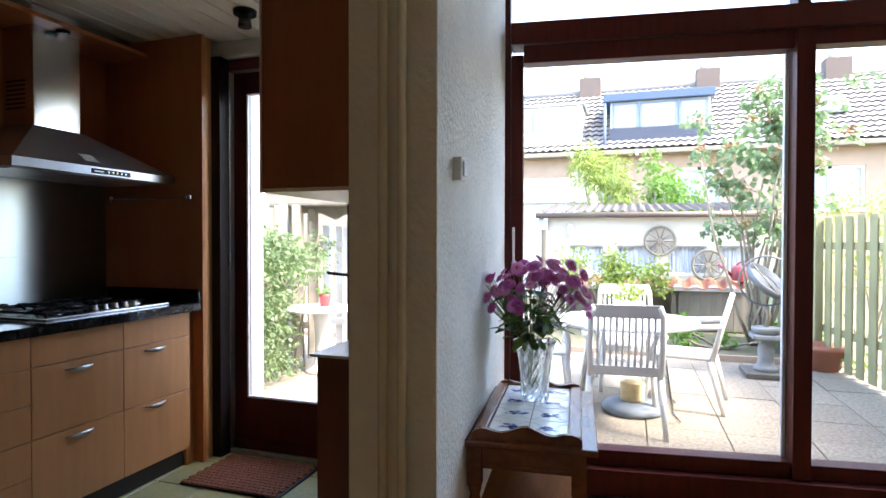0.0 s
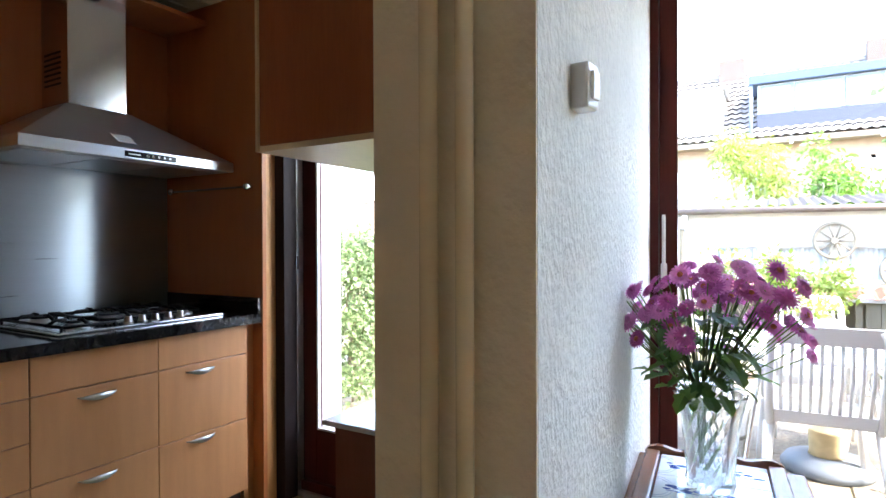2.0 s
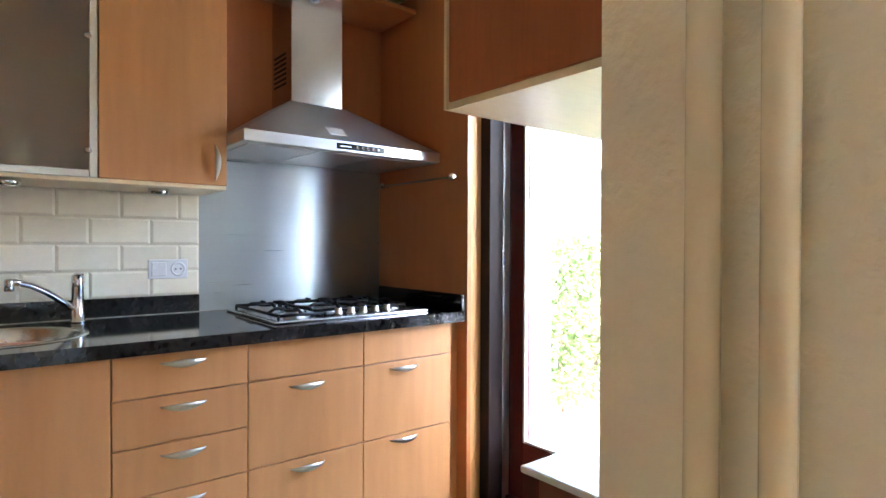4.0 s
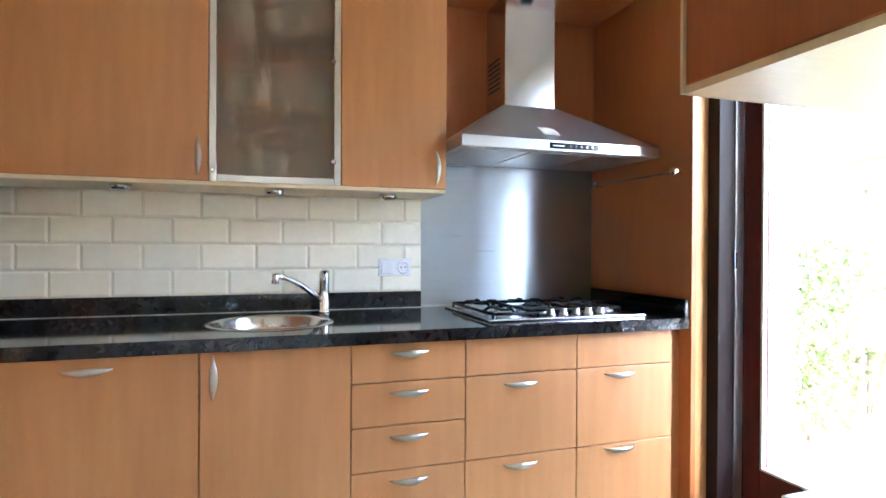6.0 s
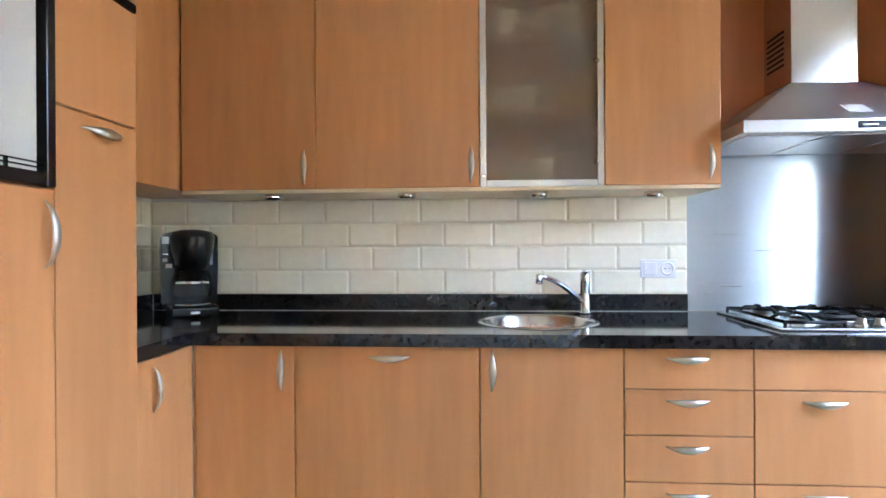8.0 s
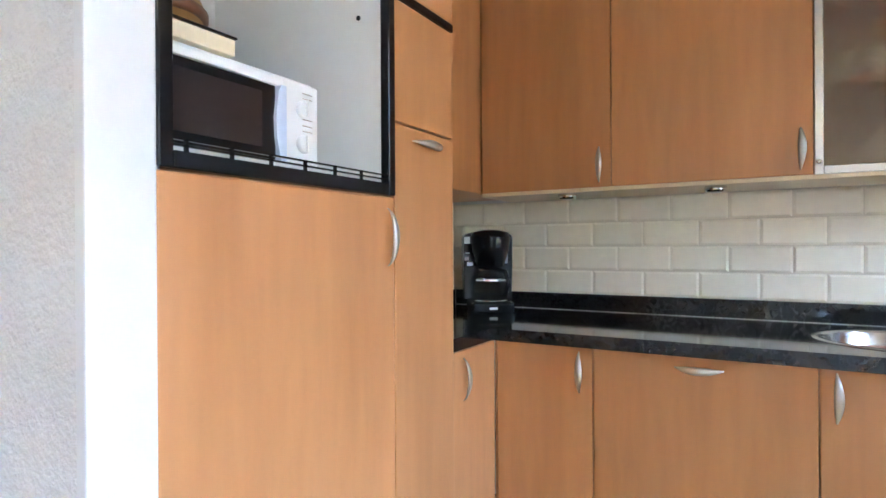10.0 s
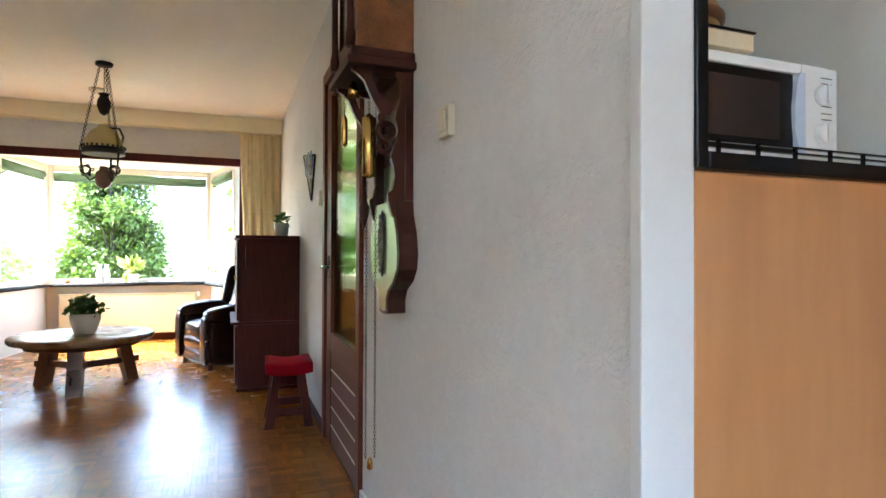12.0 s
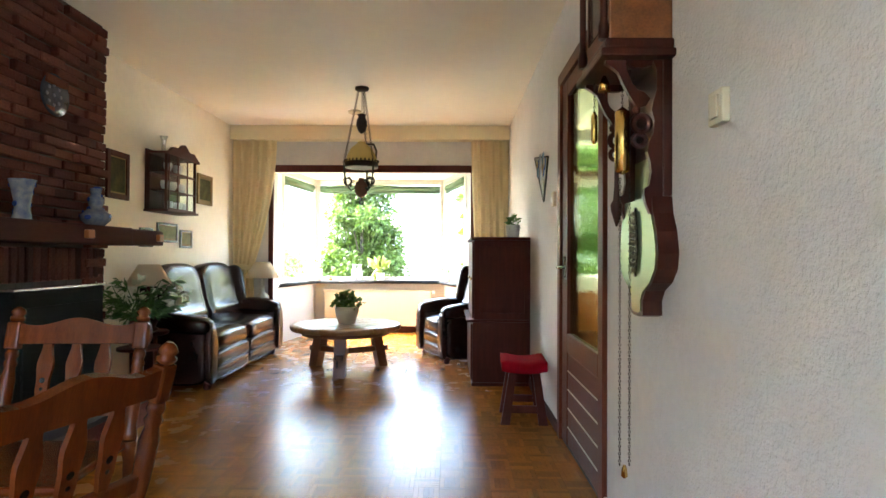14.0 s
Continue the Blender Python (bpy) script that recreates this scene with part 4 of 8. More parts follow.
for x0, x1 in ((-0.343, 0.929), (0.986, 2.344)):
    pane(gw, (x0, x1, 3.018, 3.024, 2.353, 2.679))
frame_bar("bead", gw, (0.902, 0.9185, 3.026, 3.05, 0.21, 2.15), "jamb_paint", 0.002, "pale outer glazing bead")
h = part("window_handle", boxed(-0.334, -0.322, GY0 - 0.040, GY0 - 0.024, 1.10, 1.320, 0.005), "white_plastic", gw, "long white window handle")
part("plate", boxed(-0.338, -0.318, GY0 - 0.0235, GY0 - 0.001, 1.09, 1.15, 0.004), "white_plastic", h)
gw.matrix_world = SKEW

kd = tagged(new("door_1"), "mahogany-stained kitchen door with one large pane", "door", "", "structure")
DY0, DY1 = 2.905, 2.950
# this jamb's near-black colour stands in for shade; the other jambs keep mahogany
frame_bar("jamb", kd, (-2.115, -1.990, 2.783, 2.975, 0.0, 2.30), mat("jamb_in_shade", (0.016, 0.009, 0.008), 0.5, 0, 0.3, spec=0.2), 0.004, "jamb with shade in its black-brown colour")
frame_bar("jamb", kd, (-1.115, -1.05, 2.86, 2.975, 0.0, 2.30))
frame_bar("head", kd, (-1.989, -1.116, 2.86, 2.975, 2.235, 2.30))
structure("trim_2", boxed(-2.115, -0.89, 2.84, 2.978, 2.302, KCEIL - 0.002, 0.004), "jamb_paint", "pale painted board above the kitchen door", "trim")
frame_bar("stile", kd, (-1.984, -1.905, DY0, DY1, 0.03, 2.23))
frame_bar("stile", kd, (-1.245, -1.120, DY0, DY1, 0.03, 2.23))
frame_bar("rail", kd, (-1.904, -1.246, DY0, DY1, 0.03, 0.322))
frame_bar("rail", kd, (-1.904, -1.246, DY0, DY1, 2.105, 2.23))
frame_bar("weatherboard", kd, (-1.98, -1.12, DY0 - 0.03, DY0 - 0.001, 0.03, 0.075))
frame_bar("threshold", kd, (-1.989, -1.116, 2.86, 2.975, 0.0, 0.028), "stone_grey")
pane(kd, (-1.904, -1.246, 2.925, 2.931, 0.323, 2.104))
frame_bar("bead", kd, (-1.9035, -1.893, 2.905, 2.9245, 0.3235, 2.104), "jamb_paint", 0.002, "pale glazing bead")
frame_bar("bead", kd, (-1.8925, -1.247, 2.905, 2.9245, 0.3235, 0.334), "jamb_paint", 0.002, "pale glazing bead")
frame_bar("hinge_strip", kd, (-1.9895, -1.9850, 2.862, 2.902, 0.03, 2.23), "aluminium", 0.001, "bare metal draught strip")
frame_bar("hinge", kd, (-1.990, -1.978, 2.852, 2.866, 1.10, 1.165), "chrome", 0.003, "small metal hinge")
hd = part("door_handle", tube(bmesh.new(), [(-1.19, DY0 - 0.001, 1.065), (-1.19, DY0 - 0.05, 1.065), (-1.215, DY0 - 0.055, 1.065), (-1.325, DY0 - 0.055, 1.072), (-1.335, DY0 - 0.052, 1.078)], 0.009, 8), "black_iron", kd, "black lever handle")
part("plate", boxed(-1.205, -1.175, DY0 - 0.006, DY0 - 0.0005, 0.99, 1.13, 0.002, 1), "black_iron", hd)

w3 = tagged(new("window_3"), "mahogany-stained side light beside the kitchen door", "window", "", "structure")
for b in ((-1.048, -0.995, 0.931, 2.119), (-0.655, -0.601, 0.931, 2.119)):
    frame_bar("jamb", w3, (b[0], b[1], 2.90, 2.985, b[2], b[3]))
for b in ((0.931, 0.985), (2.065, 2.119)):
    frame_bar("rail", w3, (-0.994, -0.656, 2.90, 2.985, b[0], b[1]))
pane(w3, (-0.994, -0.656, 2.94, 2.946, 0.986, 2.064))
# plastered post details
# added thin skin: its paler, warmer colour carries light bounced onto the south face
structure("trim_6", prism(bmesh.new(), [(-0.519, 1.5445), (-0.519, 1.5405), (-0.2485, 1.5205), (-0.2485, 1.5245)], 0.0, CEIL - 0.002), "plaster_warm_lit", "wall end face with warm bounced light in its colour", "trim")
for x0, x1 in ((-0.409, -0.382), (-0.353, -0.328)):
    x, r = (x0 + x1) / 2, (x1 - x0) / 2
    bm = tube(bmesh.new(), [(x, 1.500, 0.0), (x, 1.500, 2.2), (x + 0.004, 1.499, 2.3), (x, 1.500, CEIL)], r, 14)
    p = thing("heating_pipe", "painted heating pipe running up the plastered wall end", "pipe", group="heating pipes")
    part("pipe", bm, "pipe_paint", p)
    part("collar", lathe(bmesh.new(), [(r, 0), (r + 0.005, 0.004), (r + 0.005, 0.02), (r, 0.024)], 14, (x, 1.500, 2.02)), "pipe_paint", p)
sw = thing("light_switch", "white surface rocker switch on the rough plaster", "switch", (-0.2672, 1.733, 1.467), -95.5)
part("box", boxed(-0.022, 0.022, 0.0, 0.034, -0.036, 0.036, 0.005), "white_plastic", sw)
part("rocker", boxed(-0.013, 0.013, 0.034, 0.040, -0.022, 0.022, 0.003), "white_plastic", sw)
bm = box(bmesh.new(), -0.746, -0.643, -0.010, 0.017, 0.0, CEIL - 0.002, 0.004)
structure("trim_3", bm, "jamb_paint", "glossy white board covering the wall end", "trim")
sw = thing("light_switch", "ivory rocker switch on the textured wall", "switch", (LX, -0.825, 1.553), -90)
part("plate", boxed(-0.040, 0.040, 0.0, 0.022, -0.045, 0.045, 0.004), "ivory_plastic", sw)
part("rocker", boxed(-0.022, 0.022, 0.022, 0.029, -0.030, 0.030, 0.003), "ivory_plastic", sw)

# ---- dining corner ----
M["table_varnish"] = mat("table_varnish", (0.185, 0.062, 0.022), 0.24, 0, 0.3, 4.0, (9, 1, 9), 0.06, 40, spec=0.5)
tt = thing("tiled_side_table", "dark varnished side table with blue and white tile top", "table", (-0.1125, 2.29, 0.0), 5)
# local x across, y along; the table stands with its length away from the room
HW, HL = 0.183, 0.35
part("apron", boxed(-HW + 0.012, HW - 0.012, -HL + 0.012, HL - 0.012, 0.485, 0.563, 0.004), "table_varnish", tt)
part("apron_bead", boxed(-HW + 0.006, HW - 0.006, -HL + 0.006, HL - 0.006, 0.492, 0.502, 0.004), "table_varnish", tt)
part("tabletop", boxed(-HW - 0.064, HW + 0.048, -HL - 0.018, HL + 0.018, 0.5635, 0.586, 0.008, 3), "table_varnish", tt)
part("tray", boxed(-HW + 0.006, HW - 0.006, -HL + 0.006, HL - 0.006, 0.5865, 0.598, 0.003), "table_varnish", tt)
for sx in (-1, 1):
    a = sorted((sx * (HW - 0.004), sx * (HW - 0.046)))
    part("side_rail", boxed(a[0], a[1], -HL + 0.024, HL - 0.024, 0.5985, 0.614, 0.006), "table_varnish", tt)
for sy in (-1, 1):
    pts = [(-HW + 0.002, 0.587), (HW - 0.002, 0.587), (HW - 0.002, 0.606), (HW - 0.012, 0.617)]
    for i in range(21):
        q = 1 - 2 * i / 20
        pts.append(((HW - 0.02) * q, 0.624 + 0.010 * math.cos(q * math.pi * 2) * (1 - abs(q) ** 6) + 0.004 * math.cos(q * math.pi)))
    pts += [(-HW + 0.012, 0.617), (-HW + 0.002, 0.606)]
    y = sorted((sy * (HL - 0.002), sy * (HL - 0.022)))
    part("scalloped_rail", prism(bmesh.new(), pts, y[0], y[1], "y"), "table_varnish", tt)
leg_profile = [(0.012, 0.0), (0.018, 0.02), (0.012, 0.04), (0.020, 0.09), (0.022, 0.14), (0.014, 0.20), (0.019, 0.215), (0.014, 0.23), (0.022, 0.30), (0.024, 0.36), (0.016, 0.40), (0.022, 0.415), (0.022, 0.43)]
for sx in (-1, 1):
    for sy in (-1, 1):
        lg = part("leg", lathe(bmesh.new(), leg_profile, 14, (sx * (HW - 0.012), sy * (HL - 0.012), 0)), "table_varnish", tt)
        part("block", boxed(sx * (HW - 0.012) - 0.024, sx * (HW - 0.012) + 0.024, sy * (HL - 0.012) - 0.024, sy * (HL - 0.012) + 0.024, 0.4305, 0.563, 0.003), "table_varnish", lg)
part("lower_shelf", boxed(-HW + 0.03, HW - 0.03, -HL + 0.03, HL - 0.03, 0.36, 0.378, 0.004), mat("shelf_varnish", (0.46, 0.20, 0.07), 0.18, 0, 0.2, 3.0, (8, 1, 8)), tt, "glossy orange-brown lower shelf")
tile_me = mesh_of("table_tile", boxed(0.001, 0.134, 0.001, 0.159, 0.0, 0.006, 0.002, 1), M["delft"])
rnd = random.Random(5)
for i in range(2):
    for j in range(4):
        tl = new("tile", tile_me)
        tl.parent = tt
        tl.matrix_local = pose(-0.135 + 0.135 * i, -0.320 + 0.160 * j, 0.599)
        bm = bmesh.new()
        # a blue figure on a ground line, arcs in the corners
        cx0 = 0.067 + rnd.uniform(-0.008, 0.008)
        for k in range(11):
            w = rnd.uniform(0.005, 0.011)
            lathe(bm, [(w, 0.00605), (w * 0.8, 0.0066)], 7, (cx0 + rnd.gauss(0, 0.018), 0.074 + rnd.gauss(0, 0.009), 0), (1.5, 0.8))
        box(bm, 0.030, 0.105, 0.060, 0.063, 0.006, 0.0064)
        fig = part("figure", bm, "delft_blue", tl, "blue painted figure")
        bm = bmesh.new()
        for cx, a0 in ((0.003, -90), (0.132, 90)):
            for r in (0.036, 0.044):
                tube(bm, [(cx + r * math.cos(radians(a0 + 15 * k)), 0.075 + 1.5 * r * math.sin(radians(a0 + 15 * k)), 0.0062) for k in range(13)], 0.0007, 3)
        part("border", bm, mat("delft_pale", (0.42, 0.47, 0.60), 0.15) if "delft_pale" not in bpy.data.materials else bpy.data.materials["delft_pale"], tl, "pale blue corner arcs")

VX, VY, VZ = -0.128, 2.41, 0.6055
vs = thing("flower_vase", "cut crystal vase half filled with water on the tiled table", "vase", (VX, VY, VZ))
bm = bmesh.new()
n = 28
prof = [(0.050, 0.0), (0.054, 0.018), (0.052, 0.035), (0.053, 0.06), (0.055, 0.085), (0.057, 0.11), (0.060, 0.135), (0.063, 0.16), (0.067, 0.185), (0.073, 0.212), (0.083, 0.240)]
rings = []
for k, (r, h) in enumerate(prof):
    rings.append([bm.verts.new(((r + (0.0055 if (i + k) % 2 else -0.003)) * math.cos(2 * math.pi * i / n), (r + (0.0055 if (i + k) % 2 else -0.003)) * math.sin(2 * math.pi * i / n), h + (0.006 * math.cos(i * math.pi / 2) if k == len(prof) - 1 else 0))) for i in range(n)])
inn = [(0.076, 0.238), (0.062, 0.19), (0.053, 0.13), (0.048, 0.07), (0.045, 0.022)]
for r, h in inn:
    rings.append([bm.verts.new((r * math.cos(2 * math.pi * i / n), r * math.sin(2 * math.pi * i / n), h)) for i in range(n)])
for a, b in zip(rings, rings[1:]):
    for i in range(n):
        j = (i + 1) % n
        bm.faces.new((a[i], a[j], b[j]))
        bm.faces.new((a[i], b[j], b[i]))
bm.faces.new(rings[0][::-1])
bm.faces.new(rings[-1])
part("glass", bm, "crystal", vs)

fb = thing("chrysanthemum_bunch", "bunch of pink-purple chrysanthemums with dark green leaves", "flowers", (VX - 0.02, VY, VZ + 0.02))
rnd = random.Random(11)


def petal_ring(bm, centre, normal, r0, r1, n, lift, width, phase):
    normal = Vector(normal).normalized()
    u = normal.orthogonal().normalized()
    v = normal.cross(u)
    for i in range(n):
        a = phase + 2 * math.pi * i / n
        d = math.cos(a) * u + math.sin(a) * v
        s = normal.cross(d)
        c = Vector(centre)
        p0 = c + d * r0
        p1 = c + d * (r0 + r1) * 0.55 + normal * lift * 0.7
        p2 = c + d * r1 + normal * lift * 0.5
        q = [bm.verts.new(p) for p in (p0 - s * width * 0.3, p1 - s * width, p2 - s * width * 0.5, p2 + s * width * 0.5, p1 + s * width, p0 + s * width * 0.3)]
        bm.faces.new((q[0], q[1], q[4], q[5]))
        bm.faces.new((q[1], q[2], q[3], q[4]))


heads = []
for k in range(100):
    a = rnd.uniform(0, 2 * math.pi)
    r = 0.235 * math.sqrt(rnd.uniform(0.02, 1))
    hh = 0.56 - 0.13 * (r / 0.235) ** 2 * rnd.uniform(0.4, 1.3) - rnd.uniform(0, 0.11)
    x, y = r * math.cos(a), r * math.sin(a) * 0.8
    x += 0.05 * (hh - 0.4)
    heads.append((x, y, hh))
for k, (x, y, hh) in enumerate(heads):
    stem = bmesh.new()
    low = [(x * 0.08, y * 0.08, 0.03), (x * 0.12, y * 0.12, 0.20)] if k % 5 == 0 else [(x * 0.22, y * 0.22, 0.25)]
    tube(stem, low + [ (x * 0.55, y * 0.55, 0.20 + (hh - 0.2) * 0.55), (x, y, hh)], 0.0016, 5)
    part("stem", stem, "leaf_green", fb)
for k, (x, y, hh) in enumerate(heads):
    nrm = Vector((x * 2.4 + rnd.gauss(0, 0.12), y * 2.2 - 0.20 + rnd.gauss(0, 0.12), 0.34 + rnd.uniform(-0.2, 0.15)))
    sc = rnd.uniform(0.78, 1.05)
    bm = bmesh.new()
    up = nrm.normalized()
    for r1, n, lift, off in ((0.029, 19, 0.003, 0.0), (0.025, 16, 0.007, 0.002), (0.016, 11, 0.010, 0.003)):
        petal_ring(bm, Vector((x, y, hh)) + up * off, nrm, 0.003, r1 * sc * rnd.uniform(0.9, 1.1), n, lift, 0.0032 * sc, rnd.random())
    fl = part("flower", bm, "petal" if k % 5 in (0, 2, 3) else "petal_light", fb)
    if k % 5 < 2:
        e = part("eye", lathe(bmesh.new(), [(0.008, 0.0), (0.0075, 0.004), (0.003, 0.006)], 10), "flower_eye", fl, "yellow flower centre")
        q = nrm.to_track_quat("Z", "Y").to_matrix().to_4x4()
        e.matrix_local = Matrix.Translation(Vector((x, y, hh)) + nrm.normalized() * 0.003) @ q


def leaf(bm, at, way, up, l, w, lobes=True):
    """A toothed, folded leaf."""
    way, up = Vector(way).normalized(), Vector(up)
    s = way.cross(up).normalized()
    up = s.cross(way)
    c = Vector(at)
    pts = [(0, 0.02), (0.25, 0.30), (0.35, 0.24), (0.5, 0.5), (0.62, 0.32), (0.8, 0.34), (1.0, 0.0)] if lobes else [(0, 0.05), (0.3, 0.42), (0.6, 0.45), (1.0, 0.0)]
    mid = [bm.verts.new(c + way * l * t - up * l * 0.35 * t * t) for t, _ in pts]
    for sgn in (-1, 1):
        edge = [bm.verts.new(c + way * l * t - up * (l * 0.35 * t * t - 0.25 * h * w) + s * sgn * w * h) for t, h in pts]
        for i in range(len(pts) - 1):
            f = (mid[i], mid[i + 1], edge[i + 1], edge[i])
            bm.faces.new(f if sgn > 0 else f[::-1])


for k in range(120):
    bm = bmesh.new()
    a = rnd.uniform(0, 2 * math.pi)
    r, z = rnd.uniform(0.02, 0.17), rnd.uniform(0.21, 0.43)
    leaf(bm, (r * math.cos(a) * 0.7, r * math.sin(a) * 0.7, z), (math.cos(a), math.sin(a), rnd.uniform(-0.5, 0.4)), (0, 0, 1), rnd.uniform(0.045, 0.08), rnd.uniform(0.035, 0.055))
    part("leaf", bm, "leaf_dark" if k % 3 else "leaf_green", fb)

# ---- garden ----
GZ = -0.03
rnd = random.Random(21)


def leaf_mass(bm, n, place, size, droop=0.4, shape=1.0):
    """n small folded leaves; place() gives a spot and the way out of the plant."""
    for _ in range(n):
        p, out = place()
        d = Vector((rnd.gauss(0, 0.5), rnd.gauss(0, 0.5), rnd.gauss(-droop, 0.4))) + Vector(out)
        if d.length < 1e-3:
            d = Vector((0, 0, -1))
        d.normalize()
        s = d.cross(Vector((rnd.gauss(0, 1), rnd.gauss(0, 1), rnd.gauss(0, 1)))).normalized()
        l = size * rnd.uniform(0.6, 1.3)
        w = l * 0.36 * shape
        p = Vector(p)
        u = s.cross(d) * w * 0.35
        a, b, c, e = p, p + d * l * 0.45 + s * w + u, p + d * l, p + d * l * 0.45 - s * w + u
        va, vb, vc, ve = (bm.verts.new(q) for q in (a, b, c, e))
        bm.faces.new((va, vb, vc))
        bm.faces.new((va, vc, ve))


def clumps(centres, spread):
    """A picker of spots scattered about clump centres (x, y, z, radius)."""
    tot = [c[3] ** 2 for c in centres]

    def pick():
        c = rnd.choices(centres, tot)[0]
        v = Vector((rnd.gauss(0, 1), rnd.gauss(0, 1), rnd.gauss(0, 1))).normalized()
        r = c[3] * (1 - spread * rnd.random() ** 1.5)
        return Vector(c[:3]) + Vector((v.x, v.y, v.z * 0.85)) * r, v * 0.6
    return pick


def branch(bm, start, end, r0, r1, bend=0.1, n=6):
    start, end = Vector(start), Vector(end)
    pts, rad = [], []
    off = Vector((rnd.uniform(-1, 1), rnd.uniform(-1, 1), 0)) * bend
    for i in range(n + 1):
        t = i / n
        pts.append(start.lerp(end, t) + off * math.sin(t * math.pi) + Vector((rnd.gauss(0, 0.1), rnd.gauss(0, 0.1), 0)) * bend * (0 < i < n))
        rad.append(r0 + (r1 - r0) * t)
    tube(bm, pts, r0, 6, True, rad)
    return pts


ground = structure("ground", boxed(-300, 300, -300, 300, -0.5, -0.15), "ground_soil", "dull green and earthy ground", "ground")
paving = structure("pavement", boxed(-4.2, 2.7, 3.2, 6.78, -0.149, GZ - 0.008), "ground_soil", "paved terrace of exposed aggregate slabs", "pavement")
soil = structure("garden_bed", boxed(-4.2, 3.2, 6.84, 9.7, -0.149, 0.02), "ground_soil", "planting bed along the terrace", "ground")
ke = structure("kerb", boxed(-4.2, 2.7, 6.781, 6.839, -0.149, 0.03, 0.004), "brick_red", "low edging along the planting bed", "kerb")


def plastic_chair(at, turn):
    """White moulded armchair; it faces local +y."""
    c = thing("garden_chair", "white moulded plastic garden armchair on the terrace", "chair", at, turn, "garden chairs")
    seat = part("seat", boxed(-0.22, 0.22, -0.21, 0.23, 0.385, 0.41, 0.012), "garden_white", c)
    part("front_lip", boxed(-0.22, 0.22, 0.2305, 0.25, 0.35, 0.405, 0.008), "garden_white", c)
    def tilt(h):
        return -0.215 - (h - 0.40) * 0.27
    bm = bmesh.new()
    for h0, h1, w in ((0.405, 0.455, 0.205), (0.785, 0.87, 0.215)):
        lo = [(-w, tilt(h0) - 0.012, h0), (w, tilt(h0) - 0.012, h0), (w, tilt(h0) + 0.012, h0), (-w, tilt(h0) + 0.012, h0)]
        hi = [(-w * (0.94 if h1 > 0.8 else 1), tilt(h1) - 0.012, h1), (w * (0.94 if h1 > 0.8 else 1), tilt(h1) - 0.012, h1), (w * (0.94 if h1 > 0.8 else 1), tilt(h1) + 0.012, h1), (-w * (0.94 if h1 > 0.8 else 1), tilt(h1) + 0.012, h1)]
        a, b = [bm.verts.new(p) for p in lo], [bm.verts.new(p) for p in hi]
        bm.faces.new(a[::-1])
        bm.faces.new(b)
        for i in range(4):
            bm.faces.new((a[i], a[(i + 1) % 4], b[(i + 1) % 4], b[i]))
        part("back_rail", bm, "garden_white", c)
        bm = bmesh.new()
    bm.free()
    for sx in (-1, 1):
        bm = tube(bmesh.new(), [(sx * 0.222, tilt(0.40), 0.38), (sx * 0.228, tilt(0.6), 0.6), (sx * 0.222, tilt(0.80), 0.80), (sx * 0.20, tilt(0.86), 0.862)], 0.02, 8)
        part("back_post", bm, "garden_white", c)
        part("rear_leg", tube(bmesh.new(), [(sx * 0.222, tilt(0.40) + 0.01, 0.385), (sx * 0.25, -0.30, 0.0)], 0.02, 8, True, [0.026, 0.017]), "garden_white", c)
        part("front_leg", tube(bmesh.new(), [(sx * 0.215, 0.215, 0.385), (sx * 0.245, 0.26, 0.0)], 0.02, 8, True, [0.026, 0.017]), "garden_white", c)
        part("armrest", tube(bmesh.new(), [(sx * 0.228, tilt(0.66), 0.655), (sx * 0.262, -0.1, 0.635), (sx * 0.268, 0.12, 0.625), (sx * 0.25, 0.21, 0.60), (sx * 0.222, 0.235, 0.50), (sx * 0.215, 0.23, 0.40)], 0.02, 8), "garden_white", c)
    for i in range(10):
        x = -0.175 + 0.35 * i / 9
        part("back_slat", tube(bmesh.new(), [(x, tilt(0.45), 0.45), (x * 1.03, tilt(0.62) - 0.012, 0.62), (x, tilt(0.79), 0.79)], 0.009, 6), "garden_white", c)
    return c


chair = plastic_chair((0.195, 4.245, GZ), 4)
copy_thing(chair, pose(0.64, 4.95, GZ, 0, 0, 80))
copy_thing(chair, pose(0.22, 5.35, GZ, 0, 0, 186))
copy_thing(chair, pose(-0.48, 4.75, GZ, 0, 0, -80))

tb = thing("garden_table", "round white garden table with tubular legs", "table", (0.20, 4.62, GZ))
part("top", lathe(bmesh.new(), [(0.40, 0.655), (0.52, 0.66), (0.53, 0.675), (0.525, 0.688), (0.48, 0.69)], 40), "garden_white", tb)
for a in (35, 145, 215, 325):
    c, s = math.cos(radians(a)), math.sin(radians(a))
    part("leg", tube(bmesh.new(), [(c * 0.30, s * 0.30, 0.66), (c * 0.36, s * 0.36, 0.30), (c * 0.40, s * 0.40, 0.06), (c * 0.46, s * 0.46, 0.0125)], 0.012, 8), "steel_plain", tb, "grey tubular leg")
pb = thing("parasol_base", "round grey parasol base with a tan collar", "parasol base", (0.26, 4.60, GZ))
part("disc", lathe(bmesh.new(), [(0.22, 0.0), (0.225, 0.03), (0.20, 0.065), (0.10, 0.085)], 36), mat("grey_blue_plastic", (0.15, 0.18, 0.22), 0.5), pb)
part("collar", lathe(bmesh.new(), [(0.09, 0.085), (0.085, 0.10), (0.09, 0.21), (0.08, 0.22)], 24), mat("straw", (0.55, 0.44, 0.24), 0.9, 0, 0.2, 30), pb, "tan wrapped collar")
pp = thing("potted_plant", "square white planter with bright green feathery plant", "plant", (0.22, 5.02, GZ + 0.69))
part("planter", boxed(-0.12, 0.12, -0.09, 0.09, 0.0, 0.09, 0.01), "garden_white", pp)
